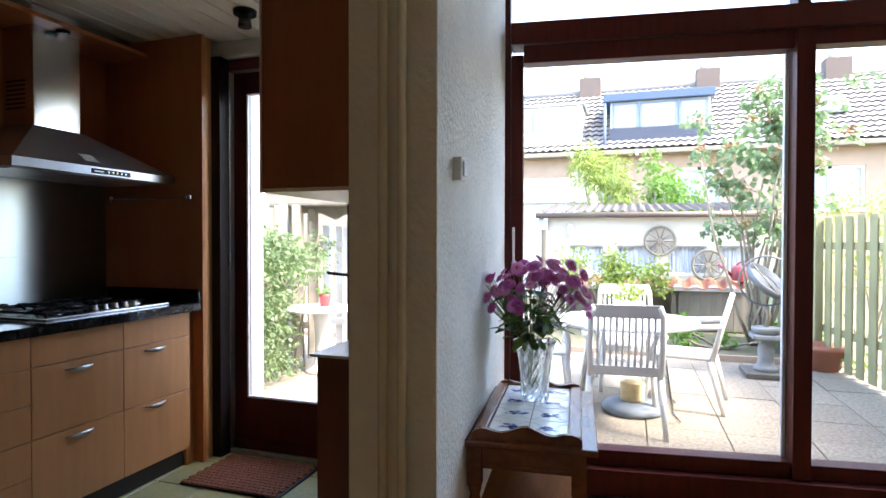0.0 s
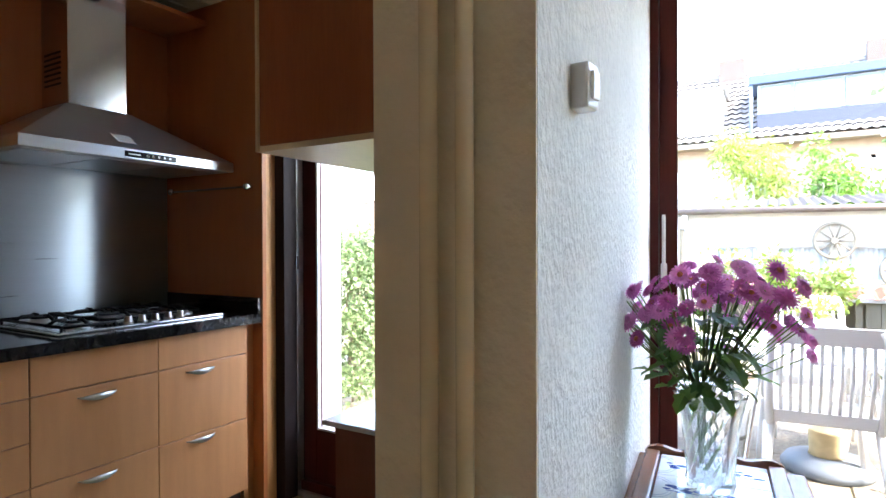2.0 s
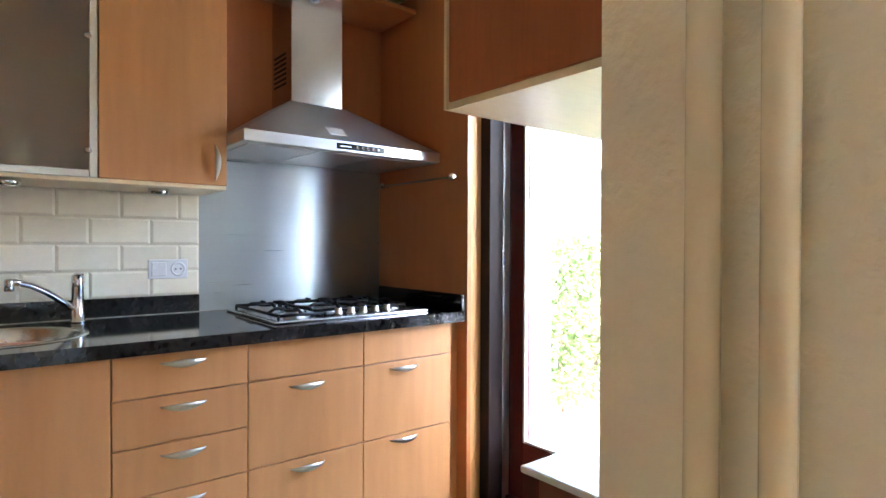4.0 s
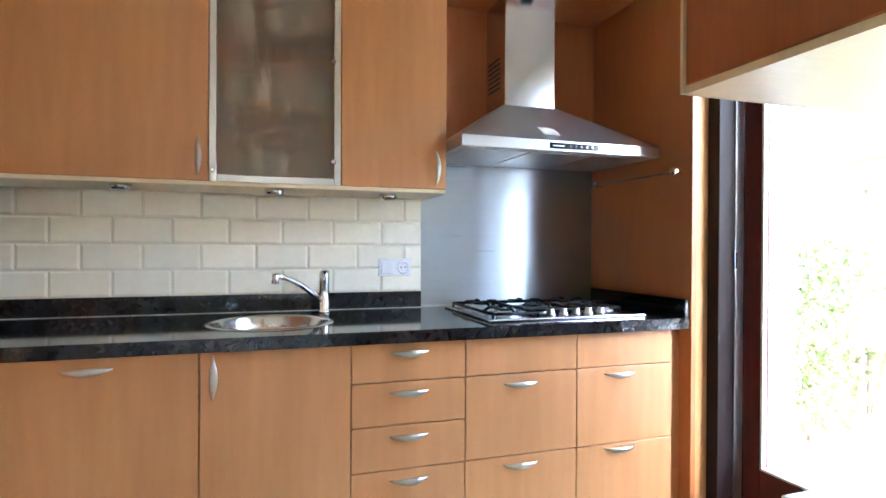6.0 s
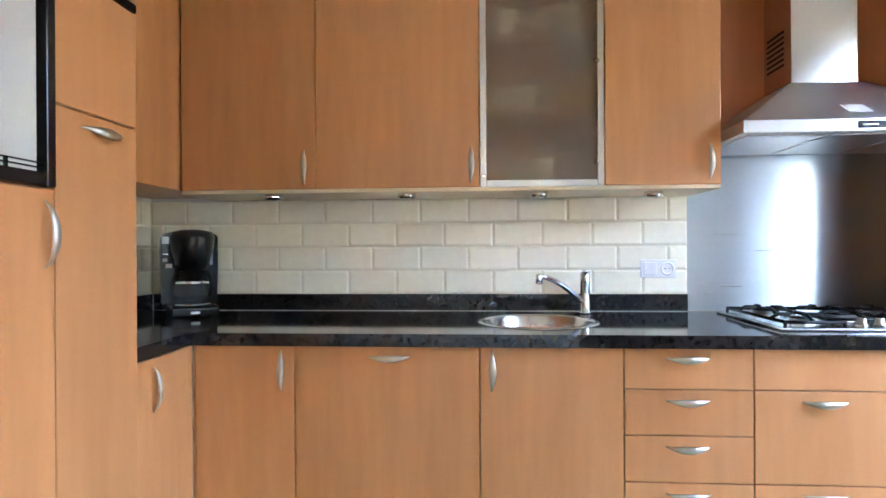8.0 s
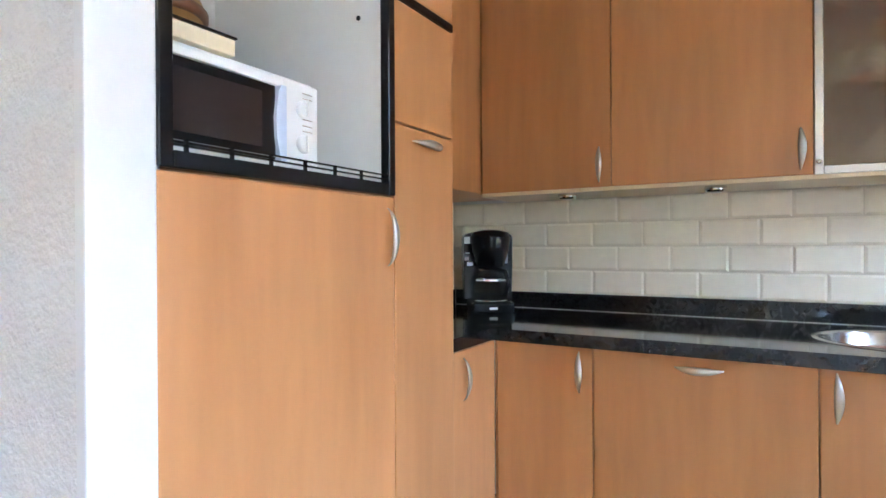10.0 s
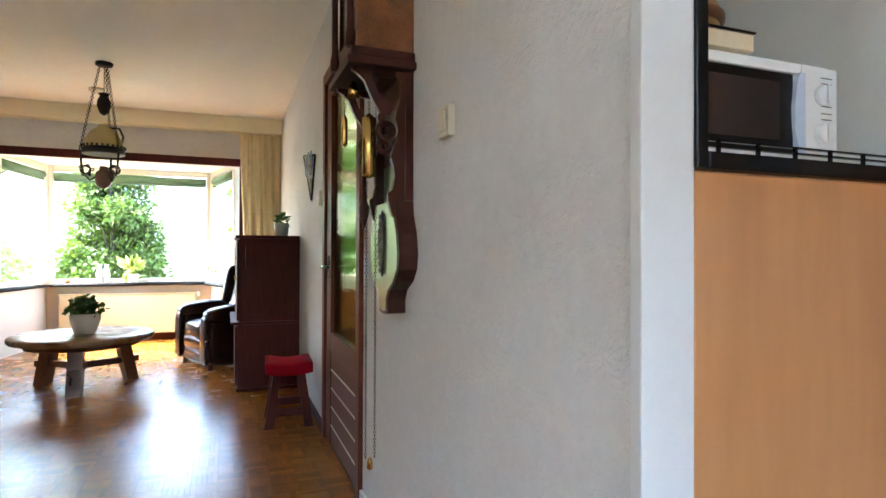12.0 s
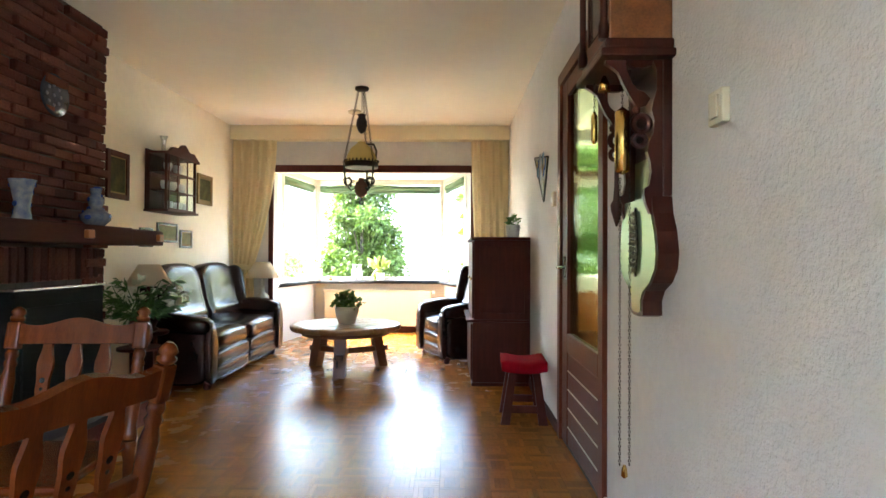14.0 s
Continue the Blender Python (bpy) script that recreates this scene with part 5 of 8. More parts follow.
bm = bmesh.new()
leaf_mass(bm, 260, clumps([(0, 0, 0.15, 0.11), (0.07, 0, 0.16, 0.08), (-0.07, 0, 0.15, 0.08)], 0.8), 0.05, -0.3, 0.4)
part("foliage", bm, "leaf_yellow", pp, "bright green foliage")

# pedestal with an armillary sphere
M["old_stone"] = mat("old_stone", (0.21, 0.215, 0.21), 0.9, 0, 0.4, 9.0, bump=0.5, bump_scale=40)
sd = thing("sundial", "weathered stone pedestal with an iron armillary sundial", "sundial", (1.47, 6.20, GZ))
part("slab", boxed(-0.20, 0.20, -0.20, 0.20, 0.0, 0.045, 0.006), mat("slab_brown", (0.13, 0.11, 0.09), 0.9, 0, 0.3), sd, "brown base slab")
part("pedestal", lathe(bmesh.new(), [(0.105, 0.045), (0.11, 0.07), (0.095, 0.085), (0.075, 0.11), (0.068, 0.17), (0.072, 0.24), (0.064, 0.30), (0.072, 0.33), (0.10, 0.35)], 20), "old_stone", sd)
part("cap", boxed(-0.13, 0.13, -0.13, 0.13, 0.3505, 0.395, 0.012), "old_stone", sd)
part("bowl", lathe(bmesh.new(), [(0.09, 0.3955), (0.12, 0.42), (0.13, 0.455), (0.115, 0.46)], 20), "old_stone", sd)
part("stem", tube(bmesh.new(), [(0, 0, 0.46), (0.02, 0, 0.56), (0, 0, 0.66)], 0.02, 8), "bark", sd)
iron = mat("weathered_iron", (0.16, 0.17, 0.18), 0.5, 0.6, 0.2)
part("meridian_ring", ring(bmesh.new(), (0, 0, 0.90), 0.235, 0.009, 36, "y"), iron, sd)
r1 = part("equator_ring", lathe(bmesh.new(), [(0.20, -0.03), (0.206, -0.03), (0.206, 0.03), (0.20, 0.03), (0.20, -0.03)], 36), iron, sd)
r1.matrix_local = pose(0, 0, 0.90, 25, 40, 0)
r2 = part("arrow", tube(bmesh.new(), [(-0.27, 0, 0), (0.27, 0, 0)], 0.006, 6), iron, sd)
r2.matrix_local = pose(0, 0, 0.90, 0, 50, 20)

pt = thing("terracotta_pot", "shallow terracotta pot beside the fence", "pot", (2.06, 6.62, GZ))
part("pot", lathe(bmesh.new(), [(0.13, 0.0), (0.19, 0.20), (0.205, 0.205), (0.205, 0.255), (0.185, 0.255), (0.17, 0.20)], 28), "terracotta", pt)
part("soil", lathe(bmesh.new(), [(0.172, 0.205), (0.05, 0.22)], 20), "ground_soil", pt)
bm = bmesh.new()
leaf_mass(bm, 60, clumps([(2.32, 6.45, 0.06, 0.12)], 0.9), 0.06)
solid("weed", bm, "leaf_green", "small green weed growing at the fence foot", "plant")


def board_fence(name, label, a, b, height, material, step=0.115, wide=0.09, gap_double=True, z=GZ, rail_at=(0.35, 1.2)):
    """Upright boards on rails between two points."""
    f = thing(name, label, "fence")
    a, b = Vector((*a, 0)), Vector((*b, 0))
    l = (b - a).length
    way = (b - a).normalized()
    turn = math.degrees(math.atan2(way.y, way.x))
    n = int(l / step)
    me = {}
    for i in range(n):
        k = i % 4
        if k not in me:
            h = height + rnd.uniform(-0.03, 0.03)
            me[k] = mesh_of("board", boxed(0, wide, -0.009, 0.009, 0.03, h, 0.003, 1), M[material])
        o = new("board", me[k])
        o.parent = f
        p = a + way * (i * step)
        side = 0.026 if i % 2 else -0.026
        o.matrix_local = pose(p.x - way.y * side, p.y + way.x * side, z, 0, 0, turn)
    for h in rail_at:
        r = part("rail", boxed(0, l, -0.016, 0.016, h, h + 0.07, 0.003, 1), material, f)
        r.matrix_local = pose(a.x, a.y, z, 0, 0, turn)
    for i in range(int(l / 1.8) + 1):
        p = a + way * min(i * 1.8, l)
        q = part("post", boxed(-0.04, 0.04, 0.045, 0.12, 0.0, height + 0.02, 0.005, 1), material, f)
        q.matrix_local = pose(p.x, p.y, z, 0, 0, turn)
    return f


board_fence("garden_fence", "greenish weathered board fence along the terrace", (2.60, 3.3), (1.98, 8.2), 1.52, "fence_wood", 0.104, 0.122)
board_fence("garden_fence", "pale weathered board fence overgrown with a climber", (-3.02, 3.25), (-3.02, 5.68), 1.62, "grey_wood", 0.15, 0.135)
gate = board_fence("garden_gate", "pale slatted garden gate under a small arched roof", (-3.0, 5.70), (-1.30, 5.70), 1.42, "garden_white", 0.13, 0.085)
ga = thing("gate_canopy", "small roof with an arched fascia over the gate", "canopy", (-2.50, 5.55, GZ))
part("roof", boxed(-1.0, 1.0, -0.30, 0.25, 1.64, 1.67, 0.004), "grey_wood", ga)
bm = bmesh.new()
pts = [(-0.85, 1.638), (-0.85, 1.50)]
for k in range(3):
    for i in range(9):
        pts.append((-0.85 + k * 0.567 + 0.567 * i / 8, 1.50 + 0.085 * math.sin(i * math.pi / 8)))
pts += [(0.85, 1.638)]
prism(bm, pts, -0.02, 0.02, "y")
part("fascia", bm, "grey_wood", ga, "scalloped brown fascia")
for x in (-0.85, 0.85):
    part("post", boxed(x - 0.04, x + 0.04, -0.04, 0.04, 0.0, 1.499, 0.004), "grey_wood", ga)
rt = thing("garden_table", "small round white pedestal table", "table", (-2.62, 4.98, GZ))
part("top", lathe(bmesh.new(), [(0.34, 0.60), (0.355, 0.605), (0.355, 0.625), (0.33, 0.63)], 32), "garden_white", rt)
part("column", lathe(bmesh.new(), [(0.16, 0.0), (0.15, 0.03), (0.07, 0.08), (0.06, 0.30), (0.08, 0.55), (0.14, 0.599)], 20), "garden_white", rt)
ft = thing("flower_pot", "small red flower pot on the white table", "pot", (-2.62, 5.05, GZ + 0.63))
part("pot", lathe(bmesh.new(), [(0.045, 0.0), (0.06, 0.10), (0.062, 0.12), (0.05, 0.12)], 16), "red_plastic", ft)
bm = bmesh.new()
leaf_mass(bm, 40, clumps([(0, 0, 0.15, 0.06)], 0.9), 0.04)
part("foliage", bm, "leaf_green", ft)

# climber on the fence
cl = thing("climbing_plant", "leafy climber hanging over the board fence", "plant", (-2.9, 4.4, GZ))
bm = bmesh.new()
for i in range(9):
    y = -0.75 + 0.18 * i
    branch(bm, (0.02, y, 0.0), (0.04 + rnd.uniform(0, 0.1), y + rnd.uniform(-0.3, 0.3), rnd.uniform(0.9, 1.5)), 0.010, 0.004, 0.12)
part("stems", bm, "bark", cl)
bm = bmesh.new()
cc = [(0.10, -0.9 + 0.24 * i, 1.15 + rnd.uniform(-0.12, 0.16), 0.24) for i in range(8)] + [(0.08, -0.9 + 0.22 * i, 0.75 + rnd.uniform(-0.15, 0.1), 0.17) for i in range(6)] + [(0.10, -0.95 + 0.22 * i, 0.22 + rnd.uniform(-0.05, 0.12), 0.20) for i in range(4)]
cc += [(0.12, -0.18 + 0.17 * i, z + 0.06 * (i % 2), 0.19) for z in (0.18, 0.45, 0.72, 0.98, 1.22) for i in range(3)]
leaf_mass(bm, 6200, clumps(cc, 0.95), 0.042, 0.4, 1.1)
part("foliage", bm, "leaf_olive", cl, "light green leaves")

# shed at the end of the garden
SHY = 9.8
sh = thing("garden_shed", "cream rendered garden shed with a corrugated roof", "shed")
bm = bmesh.new()
wins = [(-0.74, -0.19, 0.74, 1.17), (0.02, 0.62, 0.74, 1.17), (0.80, 1.36, 0.74, 1.17), (1.49, 2.03, 0.74, 1.17)]
wall_with_holes(bm, -1.10, 2.30, 0.0, 1.66, SHY, SHY + 0.12, wins)
part("front_wall", bm, "render_wall", sh)
part("side_wall", boxed(2.18, 2.30, SHY + 0.121, SHY + 2.0, 0.0, 1.66), "render_wall", sh)
part("side_wall", boxed(-1.10, -0.98, SHY + 0.121, SHY + 2.0, 0.0, 1.66), "render_wall", sh)
for x0, x1, z0, z1 in wins:
    w = part("window", boxed(x0, x1, SHY + 0.06, SHY + 0.066, z0, z1), "clear_glass", sh)
    for b in ((x0, x0 + 0.03, z0, z1), (x1 - 0.03, x1, z0, z1)):
        part("frame_bar", boxed(b[0], b[1], SHY + 0.03, SHY + 0.058, b[2], b[3]), "stone_grey", w)
    part("frame_bar", boxed(x0 + 0.031, x1 - 0.031, SHY + 0.03, SHY + 0.058, z1 - 0.03, z1), "stone_grey", w)
    part("sill", boxed(x0 - 0.02, x1 + 0.02, SHY - 0.03, SHY - 0.001, z0 - 0.04, z0), "garden_white", w)
    bm = bmesh.new()
    cols = 26
    vs0 = [[bm.verts.new((x0 + 0.03 + (x1 - x0 - 0.06) * i / cols, SHY + 0.10 + 0.012 * math.sin(i * 1.9), zz)) for i in range(cols + 1)] for zz in (z0, z1 - 0.03)]
    for i in range(cols):
        bm.faces.new((vs0[0][i], vs0[0][i + 1], vs0[1][i + 1], vs0[1][i]))
    part("net_curtain", bm, "lace", w, "pale gathered net curtain")
bm = bmesh.new()
cols = 150
lo, hi = [], []
for i in range(cols + 1):
    x = -1.25 + 3.65 * i / cols
    wv = 0.022 * math.sin(i * 2 * math.pi / 6)
    lo.append(bm.verts.new((x, SHY - 0.12, 1.72 + wv)))
    hi.append(bm.verts.new((x, SHY + 2.1, 1.97 + wv)))
for i in range(cols):
    bm.faces.new((lo[i], lo[i + 1], hi[i + 1], hi[i]))
bmesh.ops.solidify(bm, geom=bm.faces[:], thickness=0.012)
part("roof", bm, "eternit", sh, "grey corrugated roof sheets")
part("gutter", tube(bmesh.new(), [(-1.28, SHY - 0.13, 1.665), (2.42, SHY - 0.13, 1.655)], 0.045, 10), "gutter_brown", sh, "brown gutter")
part("downpipe", tube(bmesh.new(), [(-1.16, SHY - 0.05, 0.0), (-1.16, SHY - 0.05, 1.52), (-1.20, SHY - 0.10, 1.63)], 0.04, 10), "grey_wood", sh, "downpipe")
part("hopper", boxed(-1.25, -1.08, SHY - 0.12, SHY - 0.005, 1.42, 1.60, 0.01), "stone_grey", sh)
ln = thing("wall_lantern", "small glass wall lantern on the shed", "lantern", (-0.72, SHY - 0.07, 1.42))
part("body", lathe(bmesh.new(), [(0.03, -0.10), (0.05, -0.08), (0.055, 0.05), (0.03, 0.09), (0.01, 0.11)], 10), "lace", ln)
part("bracket", boxed(-0.012, 0.012, 0.03, 0.069, -0.02, 0.12), "black_iron", ln)


def wagon_wheel(at, r):
    w = thing("wagon_wheel", "old wooden wagon wheel against the shed", "wheel", at, group="wagon wheels")
    part("rim", ring(bmesh.new(), (0, 0, 0), r, 0.022, 32, "y", 8), "grey_wood", w)
    part("hub", tube(bmesh.new(), [(0, -0.05, 0), (0, 0.03, 0)], 0.042, 14), "grey_wood", w)
    for i in range(10):
        a = 2 * math.pi * i / 10
        part("spoke", tube(bmesh.new(), [(0.04 * math.cos(a), 0, 0.04 * math.sin(a)), (r * math.cos(a), 0, r * math.sin(a))], 0.012, 6), "grey_wood", w)
    return w


wagon_wheel((0.675, SHY - 0.045, 1.245), 0.225)
wagon_wheel((1.38, SHY - 0.045, 0.87), 0.228)
# low store with a tiled top in front of the shed
lw = thing("log_store", "low wooden store with curved red roof tiles on top", "store", (0.0, 8.45, 0.02))
part("back", boxed(-0.70, 1.68, 0.50, 0.54, 0.0, 0.55), "grey_wood", lw)
part("deck", boxed(-0.72, 1.70, -0.05, 0.54, 0.551, 0.585, 0.004), "garden_white", lw)
for i in range(6):
    part("door_board", boxed(0.86 + 0.135 * i, 0.99 + 0.135 * i, 0.0, 0.02, 0.02, 0.549, 0.003, 1), "grey_wood", lw)
for x in (-0.70, 0.05, 0.80, 1.68):
    part("post", boxed(x - 0.03, x + 0.03, 0.021, 0.08, 0.0, 0.549), "grey_wood", lw)
tm = bmesh.new()
seg = 8
lo, hi = [], []
for i in range(seg + 1):
    x = 0.215 * i / seg
    z = 0.030 * math.sin(i / seg * 2 * math.pi + 0.6) + 0.04
    lo.append(tm.verts.new((x, -0.10, z - 0.01)))
    hi.append(tm.verts.new((x, 0.30, z + 0.07)))
for i in range(seg):
    tm.faces.new((lo[i], lo[i + 1], hi[i + 1], hi[i]))
bmesh.ops.solidify(tm, geom=tm.faces[:], thickness=0.014)
tm = mesh_of("roof_tile", tm, M["orange_tile"])
for i in range(11):
    o = new("roof_tile", tm)
    o.parent = lw
    o.matrix_local = pose(-0.72 + 0.218 * i, 0.0, 0.587)
wc = thing("watering_can", "red watering can on the garden store", "watering can", (1.62, 8.55, 0.72))
part("body", lathe(bmesh.new(), [(0.09, 0.0), (0.10, 0.02), (0.10, 0.17), (0.06, 0.20)], 18), "red_plastic", wc)
part("spout", tube(bmesh.new(), [(-0.08, 0, 0.05), (-0.26, 0, 0.22)], 0.02, 8), "red_plastic", wc)
part("handle", tube(bmesh.new(), [(0.08, 0, 0.05), (0.17, 0, 0.15), (0.10, 0, 0.26), (0.0, 0, 0.24), (-0.04, 0, 0.2)], 0.012, 8), "red_plastic", wc)
rb = thing("rain_barrel", "grey-green rain barrel beside the store", "barrel", (1.95, 8.70, 0.02))
part("barrel", lathe(bmesh.new(), [(0.22, 0.0), (0.25, 0.3), (0.24, 0.62), (0.26, 0.66), (0.24, 0.67)], 24), mat("barrel_green", (0.20, 0.26, 0.20), 0.5), rb)


def shrub(name, label, at, cs, n, size, material, stems=4, droop=0.2, shape=1.0):
    s = thing(name, label, "plant", at)
    bm = bmesh.new()
    for i in range(stems):
        c = rnd.choice(cs)
        branch(bm, (rnd.uniform(-0.08, 0.08), rnd.uniform(-0.05, 0.05), 0.0), c[:3], 0.018, 0.006, 0.06)
    part("stems", bm, "bark", s)
    bm = bmesh.new()
    leaf_mass(bm, n, clumps(cs, 0.95), size, droop, shape)
    part("foliage", bm, material, s)
    return s


shrub("maple_shrub", "pale green spreading shrub in front of the shed", (-0.05, 8.05, 0.02), [(rnd.uniform(-0.6, 0.7), rnd.uniform(-0.15, 0.2), rnd.uniform(0.62, 1.02), 0.17) for _ in range(22)], 1500, 0.07, "leaf_yellow", 9, 0.3, 0.8)
shrub("border_plants", "low green border plants behind the edging", (1.2, 7.2, 0.02), [(rnd.uniform(-0.5, 0.9), rnd.uniform(-0.2, 0.3), rnd.uniform(0.08, 0.25), 0.12) for _ in range(10)], 500, 0.07, "leaf_green", 5)
# lilac with bare lower stems
tr = thing("lilac_tree", "tall lilac with many thin stems, green leaves and faded flower heads", "tree", (1.68, 7.55, 0.02))
bm = bmesh.new()
tips = []
for i in range(13):
    e = (rnd.uniform(-0.75, 0.95), rnd.uniform(-0.35, 0.45), rnd.uniform(1.5, 3.0))
    pts = branch(bm, (rnd.uniform(-0.12, 0.12), rnd.uniform(-0.08, 0.08), 0.0), e, 0.022, 0.007, 0.16)
    tips.append(e)
    for _ in range(3):
        p = pts[rnd.randint(3, 6)]
        q = p + Vector((rnd.uniform(-0.4, 0.4), rnd.uniform(-0.3, 0.3), rnd.uniform(0.1, 0.45)))
        branch(bm, p, q, 0.008, 0.003, 0.05, 4)
        tips.append(tuple(q))
part("trunk", bm, "bark", tr, "thin pale brown stems")
bm = bmesh.new()
cs = [(*t, rnd.uniform(0.12, 0.24)) for t in tips if t[2] > 1.2] + [(rnd.uniform(-0.1, 0.5), rnd.uniform(-0.2, 0.2), rnd.uniform(2.5, 3.15), 0.2) for _ in range(6)]
leaf_mass(bm, 1900, clumps(cs, 0.98), 0.080, 0.5, 1.4)
part("crown", bm, "leaf_olive", tr, "bright green leaves")
bm = bmesh.new()
leaf_mass(bm, 2200, clumps([(c[0], c[1], c[2] + 0.05, 0.07) for c in cs[::2]], 1.0), 0.036, -0.3, 0.8)
part("flower_heads", bm, "leaf_rust", tr, "faded brown flower heads")
shrub("conifer_hedge", "yellow-green hedge behind the fence", (3.2, 8.8, -0.14), [(rnd.uniform(-0.9, 1.2), rnd.uniform(-0.4, 0.4), rnd.uniform(1.0, 1.95), 0.32) for _ in range(26)], 3600, 0.06, "leaf_yellow", 6, 0.1, 0.6)
shrub("bamboo", "tall yellow-green bamboo behind the shed", (-0.35, 13.0, -0.14), [(rnd.uniform(-0.45, 0.5), rnd.uniform(-0.4, 0.4), rnd.uniform(1.8, 3.4), 0.33) for _ in range(26)], 4200, 0.13, "leaf_yellow", 9, 0.7, 0.4)
shrub("green_shrub", "dense green shrub behind the shed", (1.1, 13.0, -0.14), [(rnd.uniform(-0.50, 0.5), rnd.uniform(-0.4, 0.4), rnd.uniform(1.5, 3.1), 0.33) for _ in range(22)], 3200, 0.10, "leaf_green", 7, 0.3, 0.9)
bx = thing("neighbour_shed", "white flat-roofed neighbour shed with a wire fence on top", "shed", (-2.3, 14.2, -0.14))
part("walls", boxed(-1.7, 1.55, 0.0, 2.0, 0.0, 2.30), "garden_white", bx)
part("roof", boxed(-1.8, 1.67, -0.1, 2.1, 2.301, 2.89, 0.01), "garden_white", bx)
wi = thing("wire_coil", "tangle of thin grey wire along the shed roof", "wire", (0.2, 11.6, 2.02))
bm = bmesh.new()
for i in range(14):
    ring(bm, (-1.3 + 0.16 * i, rnd.uniform(-0.1, 0.1), 0.02), rnd.uniform(0.09, 0.16), 0.0035, 14, rnd.choice("yx"), 4)
part("wire", bm, "eternit", wi)

M["dormer_grey"] = mat("dormer_grey", (0.16, 0.20, 0.27), 0.5)
# row of houses across the gardens
HY = 20.0
ho = thing("terraced_house", "brick terraced houses with grey tiled roofs and a wide dormer", "house")
bm = bmesh.new()
hw = [(-8.6, -6.9, 1.0, 2.6), (-5.0, -3.0, 1.0, 2.6), (-1.6, -0.2, 2.6, 3.7), (1.6, 3.0, 2.3, 3.6), (5.0, 6.8, 2.2, 3.5), (8.2, 10.0, 2.2, 3.5), (12.0, 14.0, 2.2, 3.5)]
wall_with_holes(bm, -14, 20, -0.14, 4.05, HY, HY + 0.3, hw)
part("front_wall", bm, "brick_red", ho)
for x0, x1, z0, z1 in hw:
    w = part("window", boxed(x0, x1, HY + 0.12, HY + 0.14, z0, z1), "far_pane", ho)
    m = (x0 + x1) / 2
    for b in ((x0, x0 + 0.09, z0, z1), (m - 0.05, m + 0.05, z0, z1), (x1 - 0.09, x1, z0, z1)):
        part("frame_bar", boxed(b[0], b[1], HY + 0.05, HY + 0.119, b[2], b[3]), "garden_white", w)
    part("frame_bar", boxed(x0 + 0.09, x1 - 0.09, HY + 0.05, HY + 0.118, z1 - 0.09, z1), "garden_white", w)
    part("sill", boxed(x0 - 0.06, x1 + 0.06, HY - 0.06, HY - 0.001, z0 - 0.08, z0), "garden_white", w)
part("eave", boxed(-14.2, 20.2, HY - 0.45, HY + 0.1, 4.051, 4.20, 0.02), "grey_wood", ho)
for i in range(17):
    x = -14 + 2.05 * i
    part("gutter_bracket", boxed(x, x + 0.09, HY - 0.47, HY - 0.451, 4.0, 4.2), "garden_white", ho)
part("rear_wall", boxed(-14, 20, HY + 6.5, HY + 6.8, -0.14, 4.05), "brick_red", ho)
# tiles in courses: one wavy sheet for each course
bm = bmesh.new()
ridge_y, ridge_z = HY + 3.0, 6.95
courses, step = 14, 0.24
for c in range(courses):
    t0, t1 = c / courses, (c + 1.12) / courses
    ya, za = HY - 0.40 + (ridge_y - HY + 0.40) * t0, 4.22 + (ridge_z - 4.22) * t0 + 0.028
    yb, zb = HY - 0.40 + (ridge_y - HY + 0.40) * t1, 4.22 + (ridge_z - 4.22) * t1
    m = int(34 / step) * 4
    prev = None
    for i in range(m + 1):
        x = -14 + 34 * i / m
        wv = 0.026 * math.sin(i * math.pi / 2 + 0.4)
        a, b = bm.verts.new((x, ya, za + 0.03 + wv)), bm.verts.new((x, yb, zb + wv))
        if prev:
            bm.faces.new((prev[0], a, b, prev[1]))
        prev = (a, b)
part("roof", bm, "roof_tile", ho, "grey interlocking roof tiles")
part("rear_roof", prism(bmesh.new(), [(ridge_y, ridge_z), (HY + 7.0, 4.2), (HY + 7.0, 4.1), (ridge_y, ridge_z - 0.1)], -14, 20, "x"), "roof_tile", ho)
part("ridge", tube(bmesh.new(), [(-14, ridge_y, ridge_z + 0.02), (20, ridge_y, ridge_z + 0.02)], 0.13, 8), "roof_tile", ho)
dm = part("dormer", boxed(-0.45, 2.62, HY + 0.12, HY + 2.4, 4.50, 5.86), "garden_white", ho, "wide dormer with a blue fascia")
part("fascia", boxed(-0.68, 2.74, HY - 0.10, HY + 2.4, 5.861, 6.12, 0.02), "blue_paint", dm, "blue-grey fascia")
part("apron", boxed(-0.47, 2.64, HY + 0.02, HY + 0.119, 4.40, 4.98), mat("slate_blue", (0.045, 0.05, 0.075), 0.6, 0, 0.15), dm, "dark slate apron")
for x0, x1 in ((-0.35, 0.42), (0.52, 1.62), (1.72, 2.52)):
    p = part("window", boxed(x0, x1, HY + 0.08, HY + 0.118, 5.02, 5.80), "far_pane", dm)
    for b in ((x0 - 0.04, x0 + 0.04), (x1 - 0.04, x1 + 0.04)):
        part("frame_bar", boxed(b[0], b[1], HY + 0.05, HY + 0.079, 5.0, 5.82), "dormer_grey", p)
    part("frame_bar", boxed(x0 + 0.041, x1 - 0.041, HY + 0.05, HY + 0.079, 5.76, 5.82), "dormer_grey", p)
d2 = part("dormer", boxed(-5.2, -1.38, HY + 0.10, HY + 2.2, 4.62, 5.86), "garden_white", ho, "white boarded dormer")
part("roof_edge", boxed(-5.3, -1.28, HY + 0.0, HY + 2.2, 5.861, 5.95, 0.02), "stone_grey", d2)
